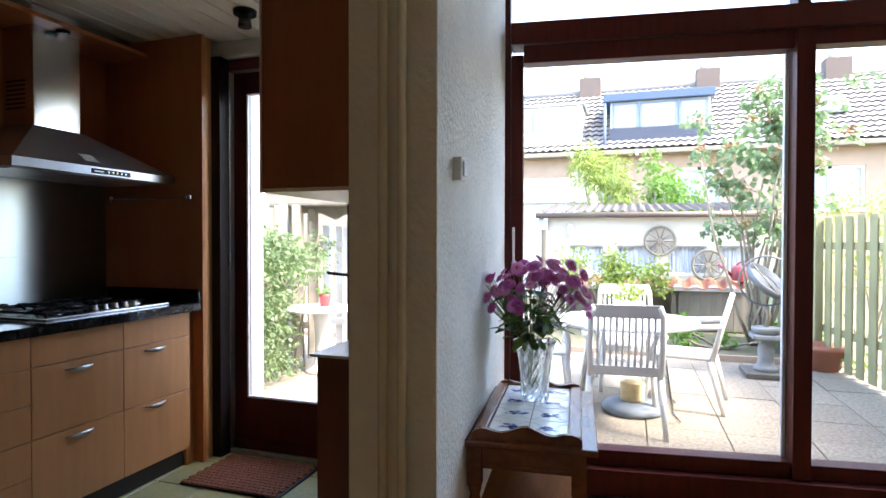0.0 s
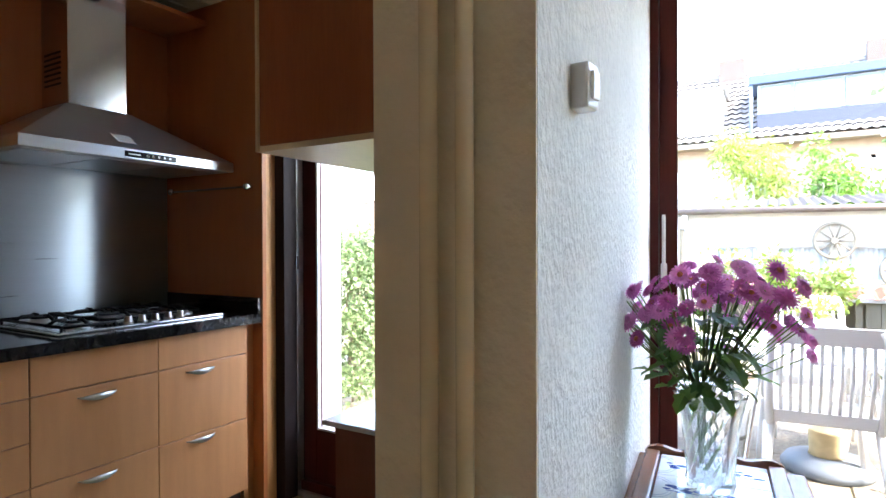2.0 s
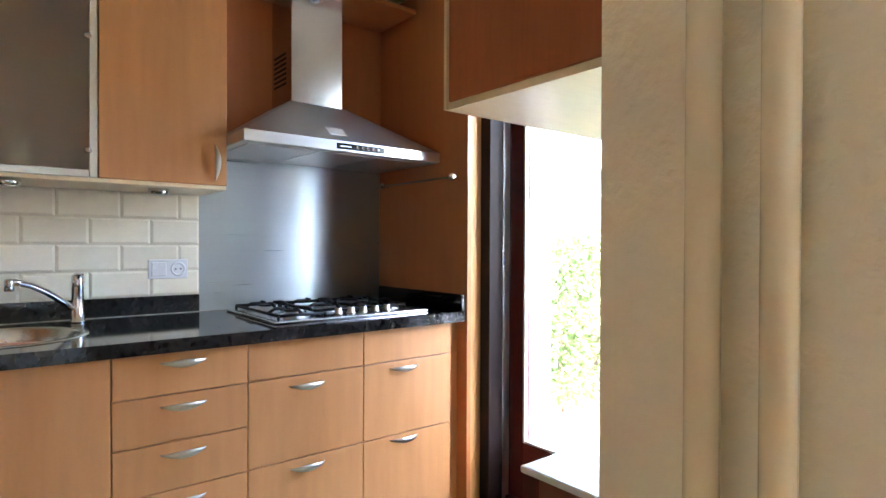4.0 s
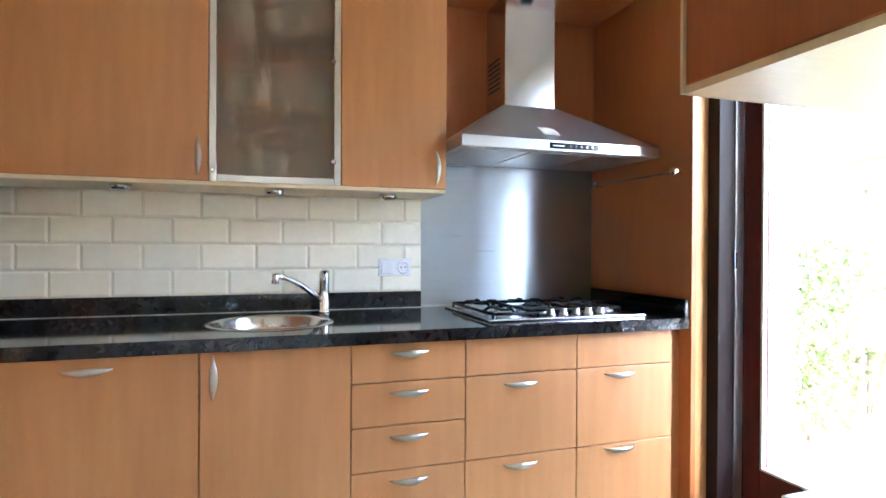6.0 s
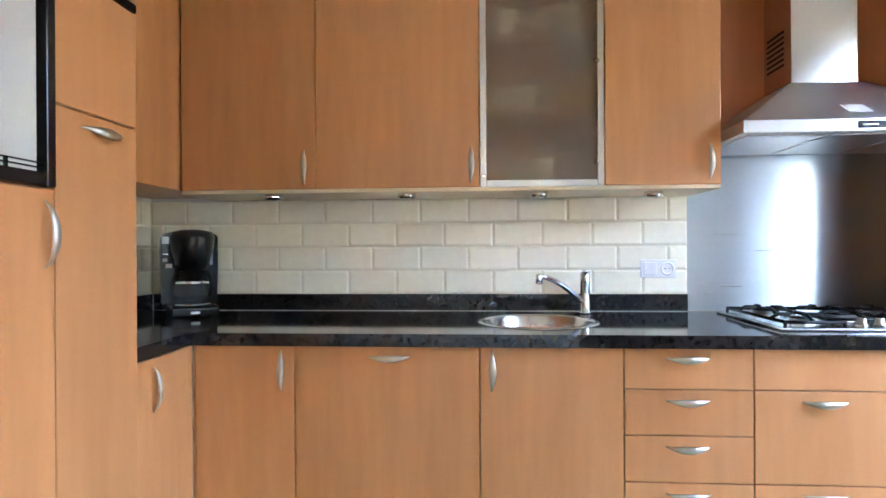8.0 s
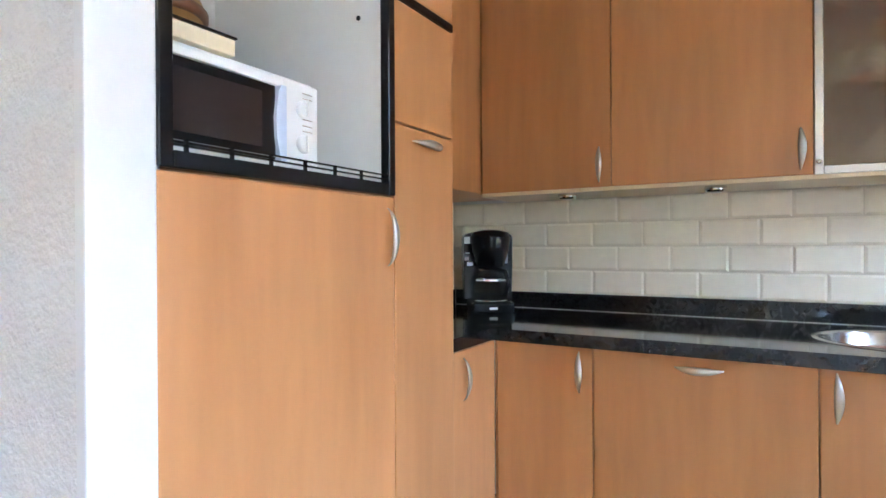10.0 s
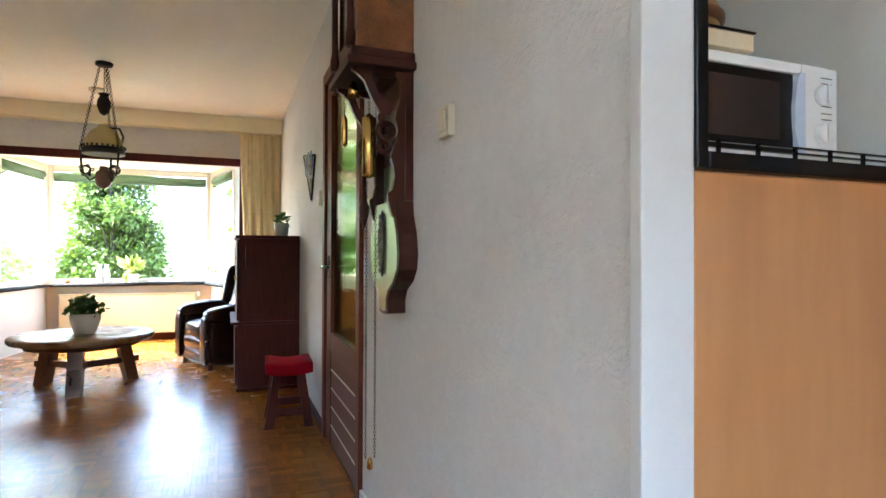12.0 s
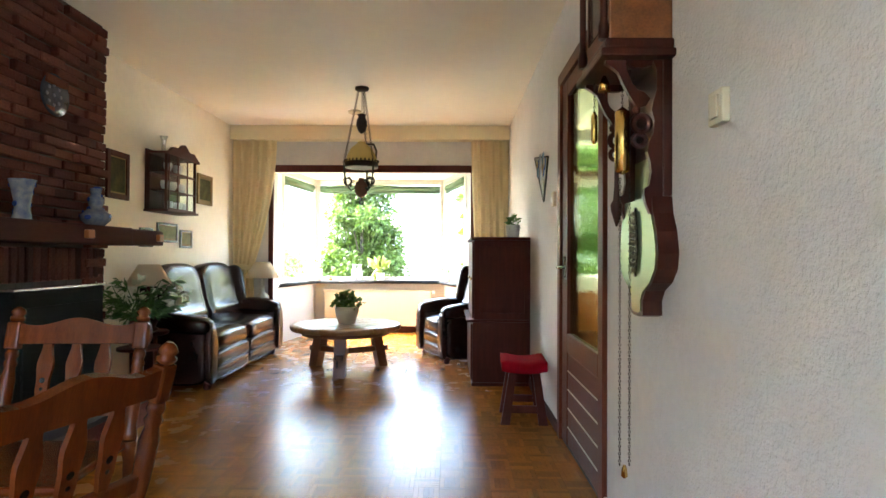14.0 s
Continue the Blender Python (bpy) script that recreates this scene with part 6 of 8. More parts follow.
w = part("window", boxed(-3.75, -3.05, HY + 0.06, HY + 0.099, 5.0, 5.65), "far_pane", d2)
for b in ((-3.80, -3.72), (-3.08, -3.0)):
    part("frame_bar", boxed(b[0], b[1], HY + 0.03, HY + 0.059, 4.95, 5.70), "dormer_grey", w)
part("downpipe", tube(bmesh.new(), [(-0.62, HY - 0.15, 4.4), (-0.62, HY + 0.0, 5.86)], 0.05, 8), "dormer_grey", ho)
for cx in (-5.9, -1.3, 2.85, 6.9):
    c = part("chimney", boxed(cx - 0.4, cx + 0.4, ridge_y - 0.25, ridge_y + 0.3, 6.6, 7.50, 0.02), mat("chimney_brick_%d" % int(cx * 10), (0.115, 0.085, 0.07), 0.9, 0, 0.25, 5.0), ho, "brick chimney stack")
    part("pot", lathe(bmesh.new(), [(0.13, 7.50), (0.12, 7.75), (0.09, 7.75)], 12, (cx - 0.15, ridge_y, 0)), "stone_grey", c)
part("roof_window", boxed(5.6, 6.6, HY + 0.85, HY + 0.95, 5.15, 6.0), "far_pane", ho).matrix_local = pose(0, HY + 0.9, 5.5, 0, 0, 0) @ pose(0, 0, 0, -48, 0, 0) @ pose(0, -(HY + 0.9), -5.5)
part("roof_window", boxed(8.0, 8.9, HY + 0.85, HY + 0.95, 5.15, 6.0), "far_pane", ho).matrix_local = pose(0, HY + 0.9, 5.5, 0, 0, 0) @ pose(0, 0, 0, -48, 0, 0) @ pose(0, -(HY + 0.9), -5.5)

# ---- living room ----
M["brick_dark"] = mat("brick_dark", (0.110, 0.037, 0.026), 0.85, 0, 0.35, 8.0, bump=0.6, bump_scale=40, piece=0.4, spec=0.15)
M["mortar"] = mat("mortar", (0.075, 0.055, 0.045), 0.95, 0, 0.2, 10.0, bump=0.4)
M["radiator_paint"] = mat("radiator_paint", (0.74, 0.62, 0.40), 0.45, 0, 0.03)
M["bay_paint"] = mat("bay_paint", (0.58, 0.53, 0.43), 0.45, 0, 0.04)
M["red_velvet"] = mat("red_velvet", (0.26, 0.002, 0.010), 0.9, 0, 0.25, 12.0, bump=0.3, bump_scale=200, spec=0.08)
M["brass"] = mat("brass", (0.66, 0.43, 0.13), 0.2, 1.0, 0.1)
M["pewter"] = mat("pewter", (0.22, 0.19, 0.15), 0.35, 0.9, 0.3, 30.0)
M["old_iron"] = mat("old_iron", (0.025, 0.016, 0.012), 0.5, 0.4, 0.3)
M["shade_cloth"] = mat("shade_cloth", (0.74, 0.63, 0.45), 0.85, 0, 0.06, 10.0)
let_light_through(M["shade_cloth"], (0.78, 0.66, 0.46), 0.4)
M["milk_glass"] = mat("milk_glass", (0.76, 0.66, 0.32), 0.25, 0, 0.08)
let_light_through(M["milk_glass"], (0.86, 0.75, 0.36), 0.65)
M["green_blind"] = mat("green_blind", (0.10, 0.17, 0.09), 0.7, 0, 0.1)
M["pot_white"] = mat("pot_white", (0.58, 0.54, 0.45), 0.35, 0, 0.05)
M["gilt"] = mat("gilt", (0.24, 0.14, 0.04), 0.45, 0.4, 0.2)
M["chair_wood"] = mat("chair_wood", (0.092, 0.0205, 0.0045), 0.24, 0, 0.4, 4.0, (7, 7, 1), 0.08, 30, spec=0.20)
M["stone_dark"] = mat("stone_dark", (0.06, 0.05, 0.045), 0.7, 0, 0.2, spec=0.2)
M["table_oak"] = mat("table_oak", (0.34, 0.19, 0.085), 0.28, 0, 0.25, 4.0, (1, 8, 1), 0.06, 30)


def puff(bm, cx, cy, cz, a, b, c, e=0.35, n=20, m=12):
    """A soft cushion: a rounded block with half sizes a, b, c."""
    def f(v, p):
        return math.copysign(abs(v) ** p, v)
    rows = []
    for j in range(1, m):
        ph = -math.pi / 2 + math.pi * j / m
        rows.append([bm.verts.new((cx + a * f(math.cos(ph), e) * f(math.cos(2 * math.pi * i / n), e), cy + b * f(math.cos(ph), e) * f(math.sin(2 * math.pi * i / n), e), cz + c * f(math.sin(ph), e))) for i in range(n)])
    lo, hi = bm.verts.new((cx, cy, cz - c)), bm.verts.new((cx, cy, cz + c))
    for p, q in zip(rows, rows[1:]):
        for i in range(n):
            bm.faces.new((p[i], p[(i + 1) % n], q[(i + 1) % n], q[i])).smooth = True
    for i in range(n):
        bm.faces.new((lo, rows[0][(i + 1) % n], rows[0][i])).smooth = True
        bm.faces.new((hi, rows[-1][i], rows[-1][(i + 1) % n])).smooth = True
    return bm


def soft_back(w, h):
    """A back cushion that stands on its lower edge: rounded top, a seam across and creases running to it."""
    bm = bmesh.new()
    puff(bm, 0, 0, h / 2, w / 2, 0.10, h / 2, 0.42, 56, 44)
    for v in bm.verts:
        x, z = v.co.x / (w / 2), v.co.z / h
        v.co.z -= 0.05 * h * x * x * max(0.0, z)
        if v.co.y > 0:
            seam = math.exp(-((z - 0.36 - 0.05 * x * x) / 0.035) ** 2) * (1 - 0.55 * abs(x))
            fold = math.exp(-((z - 0.42) / 0.16) ** 2) * (1 if z > 0.36 else 0.4)
            v.co.y += -0.045 * seam + 0.008 * fold * math.sin(26 * x + 5 * z) + 0.025 * math.exp(-((z - 0.22) / 0.12) ** 2)
    return bm


def leather_seat(name, label, category, at, turn, seats, seat_w, deep=0.70):
    """Leather settee or armchair with wings and rolled arms; it faces local +y and stands with its back at y = 0."""
    s = thing(name, label, category, at, turn)
    w = seats * seat_w
    part("base", boxed(-w / 2 - 0.02, w / 2 + 0.02, 0.06, deep - 0.06, 0.06, 0.27, 0.03, 3), "leather", s)
    for i in range(seats):
        x = -w / 2 + seat_w * (i + 0.5)
        bm = puff(bmesh.new(), x, deep * 0.60, 0.385, seat_w / 2 - 0.003, deep * 0.40, 0.09, 0.38, 32, 20)
        for v in bm.verts:
            v.co.z += 0.022 * math.cos((v.co.x - x) / seat_w * math.pi) - 0.03 * max(0.0, (v.co.y - deep * 0.8) / 0.2)
        part("seat_cushion", bm, "leather", s)
        for k, (z, r, y) in enumerate(((0.245, 0.062, deep - 0.045), (0.120, 0.058, deep - 0.050))):
            roll = puff(bmesh.new(), x, y, z, seat_w / 2 - 0.004, 0.045, r, 0.45, 32, 12)
            part("front_roll", roll, "leather", s)
        for z, y in ((0.315, deep + 0.002), (0.182, deep - 0.006), (0.066, deep - 0.010)):
            part("piping", tube(bmesh.new(), [(x - seat_w / 2 + 0.012, y - 0.02, z), (x - seat_w / 4, y, z), (x, y + 0.004, z), (x + seat_w / 4, y, z), (x + seat_w / 2 - 0.012, y - 0.02, z)], 0.0055, 6), "leather", s)
        b = part("back_cushion", soft_back(seat_w - 0.006, 0.66), "leather", s)
        b.matrix_local = pose(x, 0.20, 0.42, 11, 0, 0)
    part("back_frame", boxed(-w / 2 - 0.03, w / 2 + 0.03, 0.0, 0.09, 0.15, 0.99, 0.04, 3), "leather", s)
    for k in (-1, 1):
        x = k * (w / 2 + 0.085)
        part("arm", puff(bmesh.new(), x, deep * 0.48, 0.315, 0.080, deep * 0.47, 0.265, 0.30, 24, 16), "leather", s)
        pad = puff(bmesh.new(), x + k * 0.008, deep * 0.53, 0.575, 0.108, deep * 0.475, 0.080, 0.55, 28, 16)
        for v in pad.verts:
            v.co.z -= 0.035 * max(0.0, (v.co.y - deep * 0.6) / (deep * 0.4)) - 0.03 * max(0.0, (deep * 0.3 - v.co.y) / (deep * 0.3))
        part("arm_pad", pad, "leather", s)
        part("arm_front", puff(bmesh.new(), x, deep - 0.015, 0.30, 0.078, 0.035, 0.245, 0.5, 24, 16), "leather", s)
        part("arm_piping", tube(bmesh.new(), [(x - 0.066, deep + 0.008, 0.08), (x - 0.072, deep + 0.012, 0.30), (x - 0.058, deep + 0.010, 0.47), (x, deep + 0.006, 0.53), (x + 0.058, deep + 0.010, 0.47), (x + 0.072, deep + 0.012, 0.30), (x + 0.066, deep + 0.008, 0.08)], 0.006, 6), "leather", s)
        wing = part("wing", puff(bmesh.new(), 0, 0, 0, 0.048, 0.125, 0.235, 0.55, 24, 16), "leather", s)
        wing.matrix_local = pose(k * (w / 2 + 0.03), 0.17, 0.80, 11, 0, 0)
        for y in (0.08, deep - 0.07):
            part("foot", lathe(bmesh.new(), [(0.022, 0.0), (0.032, 0.02), (0.028, 0.05), (0.035, 0.0745)], 12, (x * 0.95, y, 0)), "oak_dark", s, "turned wooden foot")
    return s


leather_seat("sofa", "dark brown leather two-seat sofa with wings", "sofa", (2.768, -5.10, 0.0), 90, 2, 0.86)
leather_seat("armchair", "dark brown leather wing armchair by the window", "armchair", (-0.42, -6.02, 0.0), -68, 1, 0.56, 0.76)

# coffee table
ct = thing("coffee_table", "round oak coffee table on three splayed legs", "table", (1.112, -5.12, 0.0))
part("top", lathe(bmesh.new(), [(0.48, 0.405), (0.543, 0.41), (0.556, 0.425), (0.556, 0.452), (0.546, 0.462), (0.38, 0.463)], 56), "table_oak", ct)
part("apron", lathe(bmesh.new(), [(0.42, 0.36), (0.44, 0.362), (0.44, 0.4045), (0.40, 0.4045)], 40), "leg_oak", ct)
for k, a in enumerate((92, -28, 212)):
    c, s = math.cos(radians(a)), math.sin(radians(a))
    bm = bmesh.new()
    prism(bm, [(0.27, 0.36), (0.37, 0.36), (0.45, 0.0), (0.35, 0.0)], -0.055, 0.055, "y")
    lg = part("leg", bm, "leg_oak", ct)
    lg.matrix_local = pose(0, 0, 0, 0, 0, a)
    st = part("stretcher", boxed(0.0, 0.46, -0.03, 0.03, 0.16, 0.215, 0.004), "leg_oak", ct)
    st.matrix_local = pose(0, 0, 0, 0, 0, a)
part("keyhole_plate", tube(bmesh.new(), [(0.02, 0.452, 0.20), (0.0, 0.452, 0.16), (0.0, 0.47, 0.10)], 0.010, 6), "black_iron", ct, "dark iron ornament")
pp = thing("potted_plant", "small leafy plant in a cream pot on the coffee table", "plant", (1.10, -5.10, 0.4632))
part("pot", lathe(bmesh.new(), [(0.07, 0.0), (0.085, 0.01), (0.118, 0.12), (0.125, 0.175), (0.112, 0.178), (0.10, 0.14)], 28), "pot_white", pp)
part("soil", lathe(bmesh.new(), [(0.102, 0.15), (0.02, 0.155)], 16), "ground_soil", pp)
rnd = random.Random(8)
bm = bmesh.new()
leaf_mass(bm, 260, clumps([(0, 0, 0.22, 0.09), (0.06, 0.02, 0.23, 0.08), (-0.07, 0, 0.22, 0.08), (0.0, 0.0, 0.28, 0.06)], 0.9), 0.05, -0.1, 1.3)
part("foliage", bm, "leaf_dark", pp)

# cupboard against the wall
cb = thing("cupboard", "dark wooden cupboard with a narrower upper part", "cupboard", (-0.41, -4.42, 0.0))
part("lower_body", boxed(-0.252, 0.262, -1.02, 0.0, 0.03, 0.565, 0.004), "oak_dark", cb)
part("foot_board", boxed(-0.252, 0.270, -1.03, 0.008, 0.0, 0.029, 0.004), "oak_dark", cb)
part("ledge", boxed(-0.252, 0.315, -1.03, 0.005, 0.566, 0.588, 0.006), "oak_dark", cb)
part("upper_body", boxed(-0.252, 0.250, -1.01, -0.004, 0.5885, 1.300, 0.004), "oak_dark", cb)
part("cornice", boxed(-0.252, 0.280, -1.03, 0.012, 1.301, 1.328, 0.010), "oak_dark", cb)
part("side_panel", boxed(-0.20, 0.20, -0.0035, 0.006, 0.65, 1.24, 0.004), "oak_dark", cb)
for y0 in (-1.0, -0.505):
    d = part("door", boxed(0.2505, 0.268, y0, y0 + 0.49, 0.60, 1.29, 0.006), "oak_dark", cb)
    part("knob", lathe(bmesh.new(), [(0.008, 0), (0.014, 0.010), (0.010, 0.02)], 12), "brass", d).matrix_local = pose(0.268, y0 + 0.44, 0.95, 0, 90, 0)
    part("lower_door", boxed(0.2625, 0.280, y0, y0 + 0.49, 0.05, 0.55, 0.006), "oak_dark", cb)
sp = thing("potted_plant", "small dark succulent in a grey pot on the cupboard", "plant", (-0.515, -4.52, 1.3285))
part("pot", lathe(bmesh.new(), [(0.050, 0.0), (0.055, 0.005), (0.066, 0.11), (0.058, 0.112), (0.05, 0.09)], 20), mat("pot_grey", (0.42, 0.44, 0.42), 0.5), sp)
bm = bmesh.new()
leaf_mass(bm, 60, clumps([(0, 0, 0.13, 0.06)], 0.8), 0.05, -0.2, 0.9)
part("foliage", bm, "leaf_dark", sp)

# red stool
st = thing("stool", "wooden footstool with a sagging red velvet seat", "stool", (-0.47, -3.42, 0.0), -3)
bm = bmesh.new()
nx, ny = 8, 12
tops = []
for side in (0, 1):
    g = []
    for i in range(nx + 1):
        row = []
        for j in range(ny + 1):
            x, y = -0.155 + 0.31 * i / nx, -0.20 + 0.40 * j / ny
            sag = 0.03 * ((2 * i / nx - 1) ** 2)
            edge = 0.022 * max(abs(2 * i / nx - 1), abs(2 * j / ny - 1)) ** 8
            row.append(bm.verts.new((x, y, (0.425 + sag - edge) if side else 0.355 + 0.6 * sag)))
        g.append(row)
    tops.append(g)
for side, g in enumerate(tops):
    for i in range(nx):
        for j in range(ny):
            q = (g[i][j], g[i + 1][j], g[i + 1][j + 1], g[i][j + 1])
            bm.faces.new(q if side else q[::-1]).smooth = True
lo, hi = tops
for i in range(nx):
    bm.faces.new((lo[i][0], lo[i + 1][0], hi[i + 1][0], hi[i][0])).smooth = True
    bm.faces.new((lo[i + 1][ny], lo[i][ny], hi[i][ny], hi[i + 1][ny])).smooth = True
for j in range(ny):
    bm.faces.new((lo[0][j + 1], lo[0][j], hi[0][j], hi[0][j + 1])).smooth = True
    bm.faces.new((lo[nx][j], lo[nx][j + 1], hi[nx][j + 1], hi[nx][j])).smooth = True
part("seat", bm, "red_velvet", st, "red velvet seat")
for sx in (-1, 1):
    for sy in (-1, 1):
        bm = prism(bmesh.new(), [(sx * 0.055, 0.36), (sx * 0.105, 0.36), (sx * 0.16, 0.0), (sx * 0.10, 0.0)], sy * 0.155 - 0.02, sy * 0.155 + 0.02, "y")
        part("leg", bm, "oak_dark", st)
for sy in (-1, 1):
    part("stretcher", boxed(-0.10, 0.10, sy * 0.155 - 0.012, sy * 0.155 + 0.012, 0.08, 0.13, 0.003), "oak_dark", st)

M["door_wood"] = mat("door_wood", (0.12, 0.032, 0.016), 0.4, 0, 0.3, 4.0, (9, 9, 1), 0.1, 40, spec=0.14)
# hall door
dr = tagged(new("door_2"), "stained wooden hall door with a large textured pane", "door", "", "structure")
DN, DF = -1.932, -3.038
frame_bar("jamb", dr, (LX - 0.10, LX + 0.022, DN - 0.075, DN, 0.0, 2.325), "door_wood")
frame_bar("jamb", dr, (LX - 0.10, LX + 0.022, DF, DF + 0.075, 0.0, 2.325), "door_wood")
frame_bar("head", dr, (LX - 0.10, LX + 0.022, DF + 0.076, DN - 0.076, 2.25, 2.325), "door_wood")
X0, X1 = LX - 0.040, LX + 0.004
frame_bar("stile", dr, (X0, X1, DN - 0.155, DN - 0.077, 0.012, 2.246), "door_wood")
frame_bar("stile", dr, (X0, X1, DF + 0.077, DF + 0.225, 0.012, 2.246), "door_wood")
frame_bar("rail", dr, (X0, X1, DF + 0.226, DN - 0.156, 2.145, 2.246), "door_wood")
frame_bar("rail", dr, (X0, X1, DF + 0.226, DN - 0.156, 0.575, 0.688), "door_wood")
for i in range(5):
    frame_bar("slat", dr, (X0, X1 - 0.004, DF + 0.226, DN - 0.156, 0.012 + 0.1135 * i, 0.118 + 0.1135 * i), "door_wood", 0.008)
    if i:
        frame_bar("inlay", dr, (X0 + 0.01, X1 - 0.002, DF + 0.226, DN - 0.156, 0.1185 + 0.1135 * (i - 1), 0.1248 + 0.1135 * (i - 1)), "bay_paint", 0.001, "pale line between the slats")
tg = glass("textured_glass", (0.84, 0.88, 0.66), 0.0, 1.10, False, 0.075, 26)
part("pane", boxed(LX - 0.022, LX - 0.016, DF + 0.226, DN - 0.156, 0.689, 2.144), tg, dr, "textured glass pane")
h = part("door_handle", tube(bmesh.new(), [(X1, -2.86, 1.09), (X1 + 0.05, -2.86, 1.09), (X1 + 0.055, -2.84, 1.09), (X1 + 0.052, -2.73, 1.095)], 0.009, 8), "steel_plain", dr, "metal lever handle")
part("plate", boxed(X1 + 0.0005, X1 + 0.006, -2.88, -2.84, 1.02, 1.16, 0.002, 1), "steel_plain", h)
# hall behind the door, lit by a window on the far side
structure("wall_hall_back", boxed(-2.2, -2.1, -6.6, -0.75, -0.012, CEIL), "plaster", "plain hall wall", "wall")
bm = bmesh.new()
wall_with_holes(bm, -2.1, LX - 0.097, -0.012, CEIL, -6.6, -6.5, [(-2.09, -0.775, 0.92, 2.05), (-2.09, -0.775, 2.23, 2.60)])
structure("trim_4", boxed(-2.095, -0.77, -6.499, -6.44, 0.72, 0.918, 0.004), "smooth_paint", "white sill board below the hall window", "trim")
structure("trim_5", boxed(-2.095, -0.77, -6.499, -6.46, 0.222, 0.718, 0.004), "oak_mid", "brown wooden panelling below the hall window", "trim")
structure("trim_21", boxed(-2.095, -0.77, -6.499, -6.44, 0.0, 0.22, 0.004), "oak_dark", "dark plinth below the hall panelling", "baseboard")
structure("trim_22", boxed(-2.095, -0.77, -6.499, -6.44, 2.13, 2.22, 0.004), "oak_dark", "dark transom of the hall window", "trim")
structure("wall_hall_street", bm, "plaster", "plain hall wall with a window", "wall")
structure("ceiling_hall", boxed(-2.2, LX - 0.097, -6.6, KS - 0.1, CEIL, CEIL + 0.15), "ceiling_paint", "off-white hall ceiling", "ceiling")
structure("skirting", boxed(LX + 0.0005, LX + 0.016, -4.42, DF - 0.002, 0.0, 0.07, 0.003), "oak_dark", "dark skirting board", "baseboard")
structure("skirting", boxed(LX + 0.0005, LX + 0.016, DN + 0.002, -0.012, 0.0, 0.07, 0.003), "smooth_paint", "white skirting board", "baseboard")

# wall clock
ck = thing("wall_clock", "dark wooden tail clock with brass weights on chains", "clock", (LX, -1.315, 0.0))
out = [(0.030, 0.955), (0.062, 0.962), (0.060, 1.010), (0.085, 1.045), (0.150, 1.075), (0.195, 1.12), (0.205, 1.17), (0.190, 1.24), (0.158, 1.30), (0.148, 1.355)]
pts = [(-y, z) for y, z in out] + [(y, z) for y, z in out[::-1]]
part("tail_case", prism(bmesh.new(), pts, 0.001, 0.066, "x"), "clock_wood", ck)
inner = [(max(0.0, y - 0.014), z + (0.012 if z < 1.0 else 0)) for y, z in out]
pts = [(-y, z) for y, z in inner] + [(y, z) for y, z in inner[::-1]]
# the green is the garden window's reflection, put into the glass colour
tail_glass = mat("garden_reflection_mirror", (0.20, 0.225, 0.10), 0.30, 0.8, 0.1)
part("tail_window", prism(bmesh.new(), pts, 0.0665, 0.070, "x"), tail_glass, ck, "mirror glass in the tail, coloured with the garden's reflection")
part("upper_glass", boxed(0.0305, 0.034, -0.12, 0.12, 1.357, 1.50), tail_glass, ck, "mirror glass above the tail, coloured with the garden's reflection")
bob = [(0.006, 1.09), (0.016, 1.12), (0.026, 1.16), (0.030, 1.20), (0.026, 1.25), (0.015, 1.29), (0.005, 1.33)]
pb = part("pendulum_bob", prism(bmesh.new(), [(-y, z) for y, z in bob] + [(y, z) for y, z in bob[::-1]], 0.0715, 0.075, "x"), "old_iron", ck, "pierced metal pendulum bob")
for k in range(9):
    r = 0.024 * math.sin((k + 0.8) * math.pi / 9.6)
    for sgn in (-1, 1):
        part("rosette", ring(bmesh.new(), (0.079, sgn * (r + 0.004), 1.112 + 0.0245 * k), 0.0095, 0.0032, 9, "x", 4), "pewter", pb)
    part("bead", lathe(bmesh.new(), [(0.003, -0.008), (0.008, 0.0), (0.003, 0.008)], 8, (0.079, 0, 1.112 + 0.0245 * k)), "pewter", pb)
part("back_board", boxed(0.001, 0.030, -0.150, 0.150, 1.356, 1.86, 0.003), "clock_wood", ck)
